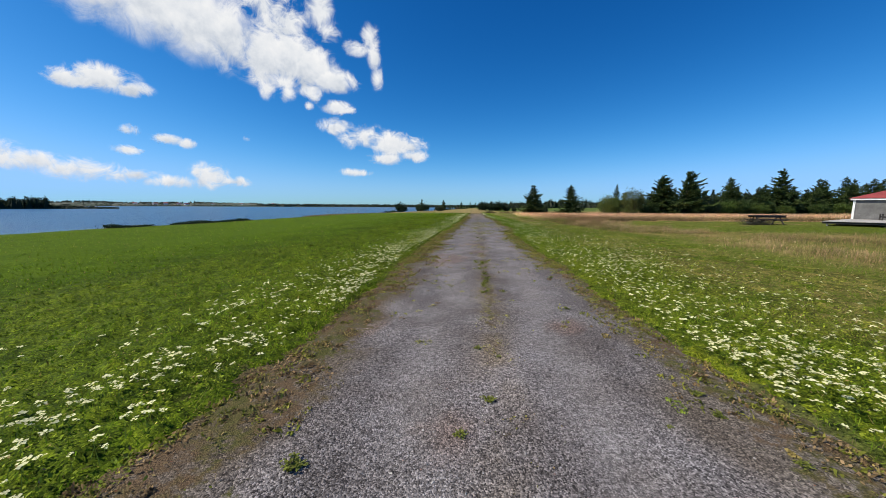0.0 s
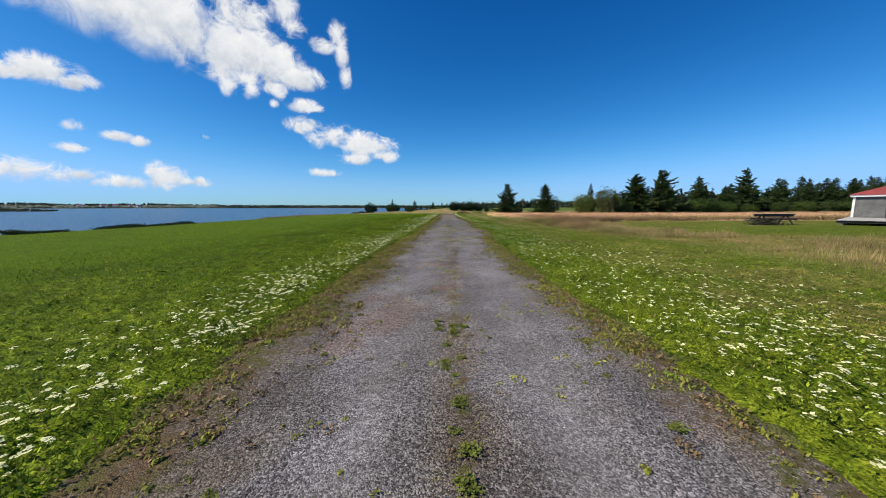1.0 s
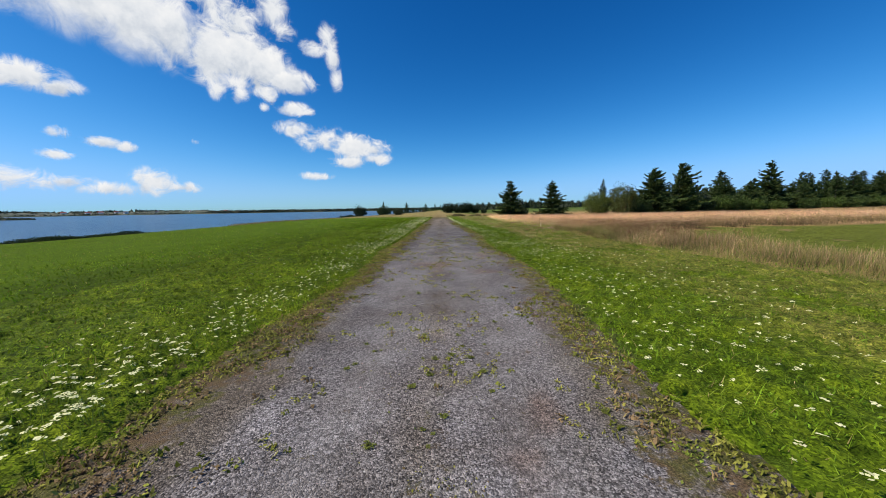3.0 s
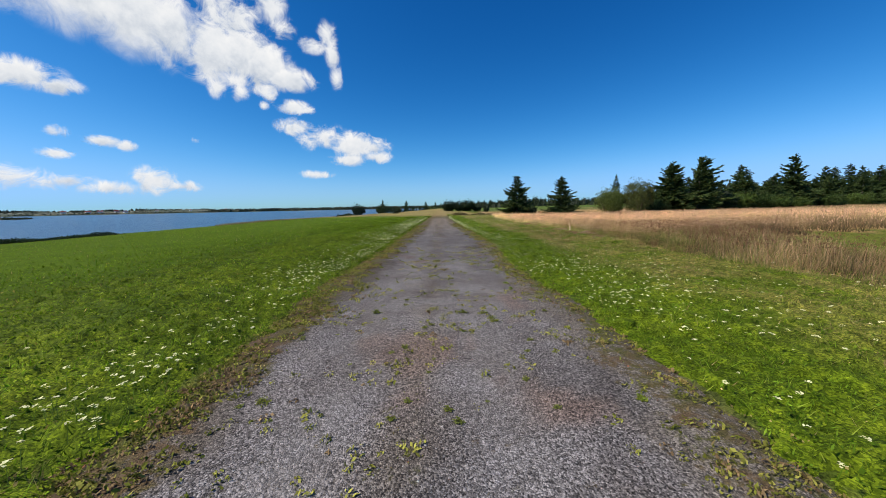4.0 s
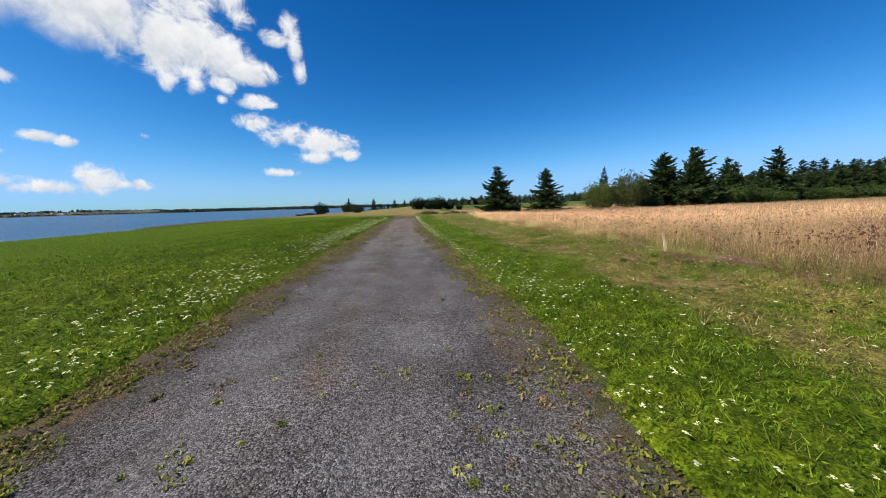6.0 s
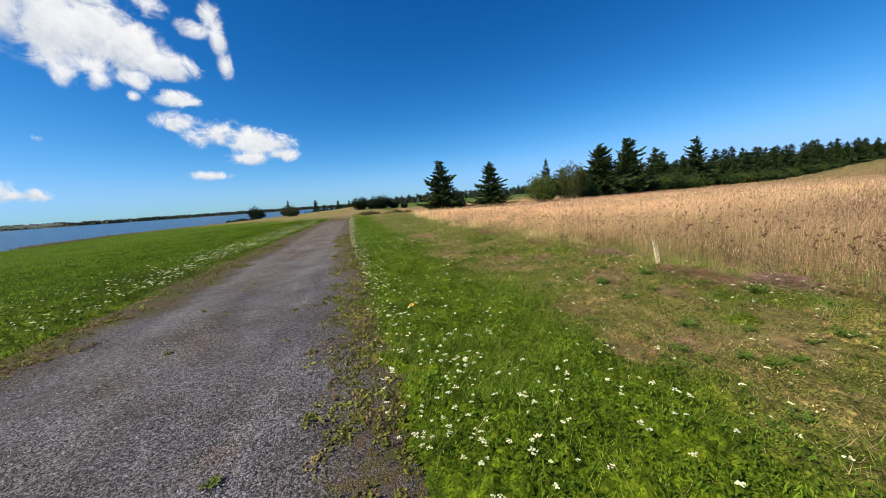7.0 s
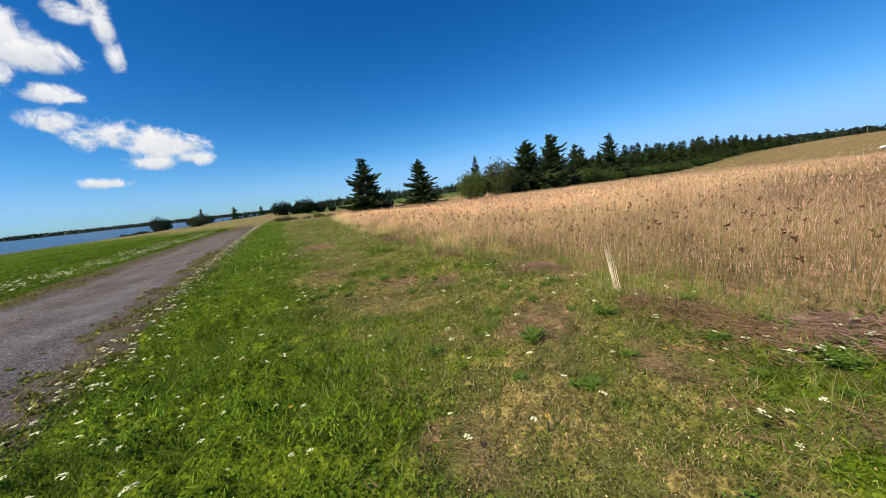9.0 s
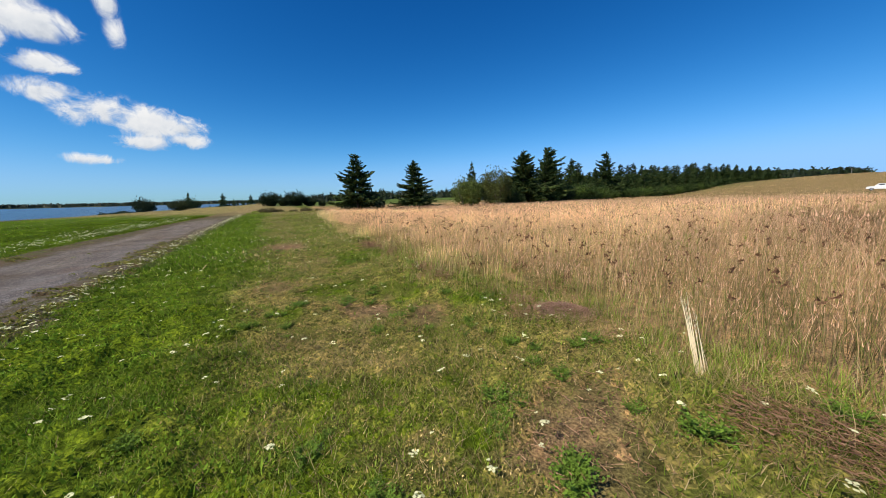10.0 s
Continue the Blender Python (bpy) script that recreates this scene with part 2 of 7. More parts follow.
def gravel_material():
    mat, nt, bsdf = material("crushed_gravel")
    at = nt.nodes.new("ShaderNodeAttribute")
    at.attribute_name = "tint"
    tc = nt.nodes.new("ShaderNodeTexCoord")
    v = node(nt, "ShaderNodeTexVoronoi", Scale=92.0, Randomness=1.0)
    nt.links.new(tc.outputs["Object"], v.inputs["Vector"])
    bw = nt.nodes.new("ShaderNodeRGBToBW")
    nt.links.new(v.outputs["Color"], bw.inputs[0])
    stone = ramp(nt, bw.outputs[0], [(0.14, (0.20, 0.20, 0.21)), (0.5, (0.85, 0.83, 0.85)), (0.88, (2.15, 2.13, 2.15))])
    n1, n2 = noise_tex(nt, 1.1, 5.0), noise_tex(nt, 26.0, 3.0, 0.75)
    a = ramp(nt, n1.outputs["Fac"], [(0.32, (0.74, 0.69, 0.66)), (0.68, (1.16, 1.15, 1.17))])
    b = ramp(nt, n2.outputs["Fac"], [(0.3, (0.46, 0.45, 0.44)), (0.5, (1.0, 1.0, 1.0)), (0.7, (1.42, 1.42, 1.43))])
    grain = mix(nt, (1.0, 1.0, 1.0), stone.outputs[0], at.outputs["Alpha"])
    col = mix(nt, at.outputs["Color"], grain, 1.0, "MULTIPLY")
    col = mix(nt, col, a.outputs[0], 1.0, "MULTIPLY")
    col = mix(nt, col, b.outputs[0], 1.0, "MULTIPLY")
    # creeping weeds, moss and dead bits where the growth attribute allows them
    grow = nt.nodes.new("ShaderNodeAttribute")
    grow.attribute_name = "growth"
    spot, fleck = noise_tex(nt, 8.5, 6.0, 0.72), noise_tex(nt, 75.0, 3.0, 0.7)
    reach = nt.nodes.new("ShaderNodeMath")
    reach.operation = "MULTIPLY_ADD"
    nt.links.new(grow.outputs["Fac"], reach.inputs[0])
    reach.inputs[1].default_value = 0.36
    nt.links.new(spot.outputs["Fac"], reach.inputs[2])
    cover = nt.nodes.new("ShaderNodeMapRange")
    cover.interpolation_type = "SMOOTHSTEP"
    nt.links.new(reach.outputs[0], cover.inputs["Value"])
    cover.inputs["From Min"].default_value, cover.inputs["From Max"].default_value = 0.71, 0.86
    weeds = ramp(nt, fleck.outputs["Fac"], [(0.32, (0.020, 0.023, 0.008)), (0.48, (0.066, 0.068, 0.018)), (0.58, (0.108, 0.102, 0.030)), (0.72, (0.19, 0.158, 0.065))])
    brown = ramp(nt, fleck.outputs["Fac"], [(0.3, (0.030, 0.022, 0.014)), (0.5, (0.100, 0.066, 0.038)), (0.72, (0.230, 0.155, 0.090))])
    kind = ramp(nt, noise_tex(nt, 1.7, 5.0, 0.65).outputs["Fac"], [(0.42, (0, 0, 0)), (0.58, (1, 1, 1))])
    col = mix(nt, col, mix(nt, weeds.outputs[0], brown.outputs[0], kind.outputs[0]), cover.outputs[0])
    nt.links.new(col, bsdf.inputs["Base Color"])
    bsdf.inputs["Roughness"].default_value = 0.9
    bsdf.inputs["Specular IOR Level"].default_value = 0.1
    pit = nt.nodes.new("ShaderNodeMath")
    pit.operation = "MULTIPLY_ADD"
    nt.links.new(v.outputs["Distance"], pit.inputs[0])
    pit.inputs[1].default_value = -0.7
    nt.links.new(n2.outputs["Fac"], pit.inputs[2])
    bump(nt, bsdf, pit.outputs[0], 0.75, 0.014)
    return mat


def water_material():
    mat, nt, bsdf = material("bay_water")
    tc = nt.nodes.new("ShaderNodeTexCoord")
    mp = nt.nodes.new("ShaderNodeMapping")
    mp.inputs["Scale"].default_value = (0.35, 0.9, 1.0)
    mp.inputs["Rotation"].default_value = (0, 0, radians(25))
    nt.links.new(tc.outputs["Object"], mp.inputs["Vector"])
    n = node(nt, "ShaderNodeTexNoise", Scale=0.8, Detail=6.0, Roughness=0.65)
    nt.links.new(mp.outputs[0], n.inputs["Vector"])
    big = noise_tex(nt, 0.012, 4.0)
    col = ramp(nt, big.outputs["Fac"], [(0.3, (0.016, 0.065, 0.135)), (0.7, (0.028, 0.095, 0.180))])
    nt.links.new(col.outputs[0], bsdf.inputs["Base Color"])
    bsdf.inputs["Roughness"].default_value = 0.28
    bsdf.inputs["IOR"].default_value = 1.33
    bump(nt, bsdf, n.outputs["Fac"], 1.0, 0.9)
    return mat


GROUND = ground_material()
GRAVEL = gravel_material()
SWARD = sward_material()
WATER = water_material()
TURF = leafy("grass_blade", 0.25, 0.65, 0.04, gain=1.3)
DRY = leafy("dry_grass", 0.28, 0.7, 0.12, gain=1.28)
PETAL = leafy("white_petal", 0.25, 0.7, 0.1)
LEAF = leafy("weed_leaf", 0.35, 0.55, 0.12)
NEEDLE = leafy("conifer_needles", 0.15, 0.6, 0.2)
BROADLEAF = leafy("broad_leaf", 0.3, 0.5, 0.25)
STONE = leafy("loose_stone", 0.0, 0.85, 0.25)
BARK = plain("bark", [(0.3, (0.06, 0.045, 0.035)), (0.7, (0.16, 0.13, 0.11))], 6.0, 0.95, relief=0.6, distance=0.03)
SHINGLE = plain("weathered_shingle", [(0.3, (0.10, 0.095, 0.09)), (0.7, (0.17, 0.165, 0.16))], 1.5, 0.9, relief=0.5, distance=0.01)
ROOF = plain("red_roof_shingle", [(0.3, (0.20, 0.030, 0.028)), (0.7, (0.33, 0.055, 0.05))], 1.2, 0.85, relief=0.5, distance=0.01)
WHITE = plain("white_paint", [(0.3, (0.72, 0.71, 0.68)), (0.7, (0.82, 0.81, 0.79))], 1.5, 0.5)
DECKWOOD = plain("weathered_deck_board", [(0.3, (0.33, 0.30, 0.27)), (0.7, (0.50, 0.47, 0.43))], 2.5, 0.85, relief=0.4, distance=0.005)
DARKWOOD = plain("dark_stained_wood_and_shade", [(0.3, (0.016, 0.013, 0.011)), (0.7, (0.042, 0.034, 0.028))], 3.0, 0.7, relief=0.4, distance=0.005)
GREYWOOD = plain("grey_wood", [(0.3, (0.18, 0.16, 0.14)), (0.7, (0.33, 0.30, 0.27))], 3.0, 0.85, relief=0.4, distance=0.005)
CARPAINT = plain("white_car_paint", [(0.3, (0.74, 0.75, 0.76)), (0.7, (0.8, 0.8, 0.8))], 0.7, 0.25)
TYRE = plain("tyre_rubber", [(0.3, (0.012, 0.012, 0.012)), (0.7, (0.03, 0.03, 0.03))], 8.0, 0.85)
RIM = plain("wheel_rim", [(0.3, (0.35, 0.35, 0.36)), (0.7, (0.5, 0.5, 0.5))], 8.0, 0.35, metal=0.9)
GLASS = plain("dark_window_glass", [(0.3, (0.02, 0.025, 0.03)), (0.7, (0.035, 0.04, 0.045))], 1.0, 0.08)

# ---------------------------------------------------------------- ground, lane, water
LAWN = np.array((0.078, 0.128, 0.006))
LAWN_DRY = np.array((0.190, 0.160, 0.050))
MEADOW = np.array((0.41, 0.26, 0.13))
SOIL = np.array((0.15, 0.099, 0.068))
FAR_GREEN = np.array((0.10, 0.145, 0.035))


BARE = ((9.28, 41.89, 0.34), (8.95, 41.62, 0.24), (8.86, 41.20, 0.18), (9.38, 40.60, 0.22), (9.08, 40.04, 0.22), (9.38, 39.54, 0.28), (8.97, 39.04, 0.26), (7.67, 40.88, 0.2), (8.15, 39.44, 0.2), (7.57, 39.64, 0.2), (8.1, 51.6, 0.7), (8.7, 44.6, 0.3), (7.9, 46.5, 0.35), (9.2, 43.9, 0.25))


def bare_patch(x, y):
    """Where the verge is worn down to reddish earth: 1 at the middle of a patch."""
    k = np.zeros(np.shape(x))
    w = 0.45 * wobble(x, y, 0.3, 22.0)
    for px, py, r in BARE:
        k = np.maximum(k, 1 - smoothstep(0.5, 1.2, np.hypot(x - px, (y - py) * 0.8) / r + w))
    return k


def land_tint(x, y):
    """Base colour of the land by what grows there."""
    x, y = np.asarray(x, float), np.asarray(y, float)
    u = x - lane(y)
    half = lane_half(y, u)

    def blend(a, b, f):
        return a * (1 - f[:, None]) + b * f[:, None]
    c = np.tile(LAWN, (len(x), 1))
    w = wobble(x, y, 1.2, 2.0)
    # verge to the right of the lane: greener by the lane, drier towards the meadow
    rightside = dry_share(x, y, u - half)
    c = blend(c, LAWN_DRY, 0.8 * rightside)
    patch = smoothstep(1.0, 1.4, wobble(x, y, 0.6, 5.0)) * (u > half + 2.6) * (y > 28)
    patch = np.maximum(patch, bare_patch(x, y))
    c = blend(c, np.array((0.30, 0.178, 0.112)), 0.85 * patch)
    # dark loam along the lane, with the shade below thick growth painted in
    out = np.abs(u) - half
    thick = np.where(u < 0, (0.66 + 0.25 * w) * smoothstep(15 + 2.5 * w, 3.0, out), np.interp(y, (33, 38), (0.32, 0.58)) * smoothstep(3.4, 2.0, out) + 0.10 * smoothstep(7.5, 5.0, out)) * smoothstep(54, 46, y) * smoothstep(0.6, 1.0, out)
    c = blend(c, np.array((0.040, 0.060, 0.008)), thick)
    # dry meadow
    early = 1 - smoothstep(19, 27, y + 2 * w)
    m = smoothstep(-0.3, 0.5 + 2.0 * early, x - meadow_edge(y) + 0.4 * w) * (1 - 0.5 * early * (x < 40) * smoothstep(0.35, -0.35, wobble(x, y, 5.0, 17.0)))
    m = m * (1 - mown_patch(x, y, w)) * (1 - smoothstep(150, 190, y))
    m = m * (1 - 0.6 * (1 - smoothstep(14, 34, y + 4 * w)) * (x < 40))
    c = blend(c, MEADOW, m)
    c = blend(c, np.array((0.27, 0.19, 0.085)), m * smoothstep(45, 90, x + 6 * wobble(x, y, 14.0, 19.0)))
    weedy = m * smoothstep(20, 26, y) * smoothstep(39, 35, y) * smoothstep(9, 4, x - meadow_edge(y))
    c = blend(c, np.array((0.17, 0.125, 0.055)), 0.5 * weedy)
    # bare fringe along the lane
    e = np.abs(u) - half
    fringe = (1 - smoothstep(0.5, 0.9, e + 0.2 * wobble(x, y, 0.7, 3.0)))
    c = blend(c, SOIL, 0.85 * fringe * (u < 0))
    c = blend(c, np.array((0.135, 0.110, 0.066)), 0.85 * fringe * (u > 0))
    # shore strip and land ahead
    xs = np.interp(y, SHORE_Y, SHORE_X)
    sh = 1 - smoothstep(1.5, 6, x - xs + 2 * w)
    c = blend(c, np.array((0.17, 0.13, 0.055)), 0.85 * sh)
    c = blend(c, np.array((0.31, 0.235, 0.105)), 0.8 * stubble_share(x, y, w))
    c = blend(c, FAR_GREEN, np.where(x < 10, smoothstep(240, 300, y), smoothstep(110, 150, y)))
    bank = 1 - smoothstep(-5.2, -4.4, terrain(x, y))
    c = blend(c, np.array((0.20, 0.075, 0.045)), bank)
    return c


def graded(lo, hi, near_lo, near_hi, step, grow):
    """Grid lines: even between near_lo and near_hi, then ever wider out to lo and hi."""
    mid = list(np.arange(near_lo, near_hi + step / 2, step))
    up, s = [mid[-1]], step
    while up[-1] < hi:
        s *= grow
        up.append(min(hi, up[-1] + s))
    down, s = [mid[0]], step
    while down[-1] > lo:
        s *= grow
        down.append(max(lo, down[-1] - s))
    return np.array(down[:0:-1] + mid + up[1:])


def grid_mesh(name, xs, ys, height, tint):
    gx, gy = np.meshgrid(xs, ys)
    x, y = gx.ravel(), gy.ravel()
    v = np.stack([x, y, height(x, y)], 1)
    nx, ny = len(xs), len(ys)
    i = (np.arange(ny - 1)[:, None] * nx + np.arange(nx - 1)[None, :]).ravel()
    f = np.stack([i, i + 1, i + nx + 1, i + nx], 1)
    return mesh_np(name, v, f, tint(x, y) if tint else None, smooth=True)


def sward(x, y):
    """Height of the closed low growth over the soil: lumpy cushions on both sides of the lane, thin where it is dry or worn."""
    x, y = np.asarray(x, float), np.asarray(y, float)
    u = x - lane(y)
    out = np.abs(u) - turf_half(y, u)
    lump = np.clip(0.45 + 0.75 * wobble(x, y, 0.26, 9.0), 0, 1.25) + 0.30 * wobble(x, y, 0.10, 51.0)
    h = (0.012 + 0.060 * np.clip(lump, 0, 1.6)) * smoothstep(-0.12, 0.30, out + 0.18 * wobble(x, y, 0.5, 52.0))
    right = (1 - 0.60 * dry_share(x, y, u - lane_half(y, 1))) * (1 - 0.8 * bare_patch(x, y)) * smoothstep(0.2, -0.5, x - meadow_edge(y))
    return h * np.where(u > 0, right, smoothstep(9.5, 7.0, out)) * smoothstep(52, 46, y) * smoothstep(-1.9, -1.2, y)


gx = graded(-2600, 2600, -12, 20, 0.36, 1.12)
gy = graded(-600, 2600, -6, 58, 0.55, 1.12)
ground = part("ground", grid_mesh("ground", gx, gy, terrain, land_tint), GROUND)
tagged(ground, "green lawn and dry meadow land falling gently to the bay", "ground", kind="structure")


def sward_tint(x, y):
    """Leaf colours of the low growth: green, mottled, straw-coloured where it is dry."""
    u = x - lane(y)
    rng = np.random.default_rng(61)
    n = len(x)
    g = np.clip(0.5 + 0.3 * wobble(x, y, 0.18, 53.0) + 0.22 * wobble(x, y, 1.4, 54.0) + 0.2 * rng.normal(size=n), 0, 1)[:, None]
    c = np.array((0.054, 0.090, 0.005)) * (1 - g) + np.array((0.114, 0.160, 0.010)) * g
    lush = (0.75 * (u > 0) * smoothstep(15, 6, y) * smoothstep(6.5, 2.5, u))[:, None]
    c = c * (1 - lush) + (np.array((0.085, 0.120, 0.009)) * (1 - g) + np.array((0.175, 0.205, 0.020)) * g) * lush
    dry = np.where(u > 0, dry_share(x, y, u - lane_half(y, 1)), 0.0)
    dry = np.clip(dry * (1.0 - 0.9 * smoothstep(0.1, 0.7, wobble(x, y, 0.8, 12.0))) + 0.35 * dry * wobble(x, y, 0.14, 55.0), 0, 0.92)[:, None]
    straw = np.array((0.150, 0.120, 0.046)) * (1 - g) + np.array((0.285, 0.215, 0.095)) * g
    c = c * (1 - dry) + straw * dry
    bare = (0.8 * bare_patch(x, y) * (u > 0))[:, None]
    c = c * (1 - bare) + np.array((0.30, 0.178, 0.112)) * bare
    return c * rng.uniform(0.75, 1.3, (n, 1)) * np.interp(np.where(u > 0, y, 0), (10, 15, 34, 36, 39, 42), (1.0, 1.2, 1.15, 0.92, 0.98, 1.12))[:, None]


def sward_strip(y0, y1, side, width, step):
    """A fine sheet of the low growth along one side of the lane, rough with leaves."""
    rng = np.random.default_rng(int(100 * y1) + side)
    ys = np.arange(y0, y1 + step / 2, step)
    ds = np.arange(-0.25, width, step)
    gy, gd = np.meshgrid(ys, ds, indexing="ij")
    jx, jy = rng.uniform(-0.35, 0.35, gy.shape) * step, rng.uniform(-0.35, 0.35, gy.shape) * step
    jy[0], jy[-1] = 0, 0
    y = gy + jy
    x = lane(y) + side * (turf_half(gy, side) + gd) + jx
    x, y = x.ravel(), y.ravel()
    h = sward(x, y)
    z = terrain(x, y) - 0.012 + h * rng.uniform(0.55, 1.35, len(x)) + 0.010 * smoothstep(0, 0.02, h) * rng.normal(size=len(x)) * 0.6
    n = len(ds)
    i = (np.arange(len(ys) - 1)[:, None] * n + np.arange(n - 1)[None, :]).ravel()
    f = np.concatenate([np.stack([i, i + 1, i + n + 1], 1), np.stack([i, i + n + 1, i + n], 1)], 0)
    return np.stack([x, y, z], 1), f, sward_tint(x, y)


def lane_height(x, y):
    u = np.abs(x - lane(y))
    h = lane_edge(y, x - lane(y))
    z = terrain(x, y) + 0.035 - 0.055 * smoothstep(h - 0.35, h + 0.08, u)
    rut = np.exp(-((u - 0.78) / 0.28) ** 2)
    return z - 0.018 * rut + 0.006 * wobble(x, y, 0.35, 4.0)


def lane_tint(x, y):
    """Colour of the lane's stones and dirt; the fourth value says how much loose stone lies on it."""
    u = x - lane(y)
    c = np.tile((0.158, 0.148, 0.145), (len(x), 1))
    w, w2 = wobble(x, y, 0.5, 6.0), wobble(x, y * 0.22, 0.30, 16.0)
    mid = np.exp(-((u - 0.08) / np.interp(y, (38, 46), (0.24, 0.5))) ** 2) * np.clip(0.6 + 0.7 * w, 0, 1) * np.interp(y, (0, 12, 24, 38, 46), (1.0, 0.8, 0.45, 0.4, 0.75))
    c = c * (1 - 0.75 * mid[:, None]) + np.array((0.150, 0.118, 0.072)) * 0.75 * mid[:, None]
    track = np.exp(-((np.abs(u - 0.08) - 0.74) / 0.34) ** 2)
    c = c * (1 + 0.10 * track + 0.20 * w2 * (1 - 0.5 * track))[:, None]
    rust = smoothstep(0.7, 1.2, wobble(x, y * 0.6, 0.55, 27.0))[:, None] * 0.45
    c = c * (1 - rust) + np.array((0.185, 0.120, 0.088)) * rust
    e = smoothstep(-0.16, 0.26, np.abs(u) - gravel_half(y, u) + 0.22 * w) * np.where(u > 0, 0.75, 0.92) * np.interp(y, (8, 14, 24, 32, 40, 48), (1.0, 0.9, 0.85, 0.8, 0.7, 1.0))
    rim = np.where((u > 0)[:, None], np.array((0.138, 0.118, 0.092)), np.array((0.118, 0.098, 0.074)) * np.interp(y, (24, 29, 38, 44), (1.0, 0.72, 0.72, 1.0))[:, None])
    c = c * (1 - e[:, None]) + rim * e[:, None]
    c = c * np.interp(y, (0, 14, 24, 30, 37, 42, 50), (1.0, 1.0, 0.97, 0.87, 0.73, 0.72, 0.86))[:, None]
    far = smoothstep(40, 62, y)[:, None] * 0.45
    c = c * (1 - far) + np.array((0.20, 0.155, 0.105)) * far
    loose = np.clip(1 - 0.25 * e - 0.45 * track * np.clip(0.6 + 0.5 * w2, 0, 1), 0.15, 1)
    return np.concatenate([c, loose[:, None]], 1)


def lane_mesh():
    ys = graded(-40, 79, -2, 46, 0.16, 1.06)
    k = np.linspace(-1, 1, 45)
    gy2, gk = np.meshgrid(ys, k, indexing="ij")
    edge = (lane_edge(gy2, gk) + 0.12 + 0.10 * wobble(np.sign(gk) * 3, gy2, 0.8, 8.0)) * (1 - 0.7 * smoothstep(70, 79, gy2))
    x, y = (lane(gy2) + gk * edge).ravel(), gy2.ravel()
    n = len(k)
    i = (np.arange(len(ys) - 1)[:, None] * n + np.arange(n - 1)[None, :]).ravel()
    f = np.stack([i, i + 1, i + n + 1, i + n], 1)
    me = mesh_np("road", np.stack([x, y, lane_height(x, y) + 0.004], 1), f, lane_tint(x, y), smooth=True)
    u = x - lane(y)
    out = (np.abs(u) - gravel_half(y, u)) / (turf_half(y, u) - gravel_half(y, u))
    growth = np.where(u > 0, 0.85, 1.0) * smoothstep(-0.35, np.interp(y, (8, 13, 24, 32, 40, 45), (0.85, 0.58, 0.58, 0.85, 0.85, 0.4)), out + 0.25 * wobble(x, y, 0.6, 57.0))
    strip = np.exp(-((u - 0.08) / np.interp(y, (0, 14, 24), (0.15, 0.17, 0.5))) ** 2) * np.interp(y, (-2, 2, 5, 11, 15, 20, 28, 40), (0.35, 0.4, 0.75, 0.7, 0.5, 0.48, 0.40, 0.3))
    base = np.interp(y, (14, 19, 31, 36), (0.0, 0.30, 0.30, 0.18))
    growth = np.maximum(np.maximum(growth, base), 1.5 * smoothstep(64, 80, y + 3 * wobble(x, y, 3.0, 58.0)))
    me.attributes.new("growth", "FLOAT", "POINT").data.foreach_set("value", np.maximum(growth, strip).astype(np.float32))
    return me


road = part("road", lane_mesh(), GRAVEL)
tagged(road, "worn grey gravel farm lane with two wheel tracks", "gravel road", kind="structure")
wx, wy = graded(-4400, 200, -300, -30, 9.0, 1.2), graded(-600, 4400, 0, 500, 12.0, 1.2)
water = part("water", grid_mesh("water", wx, wy, lambda x, y: np.full(len(x), WATER_Z), None), WATER)
tagged(water, "rippled deep blue bay water", "water", kind="structure")

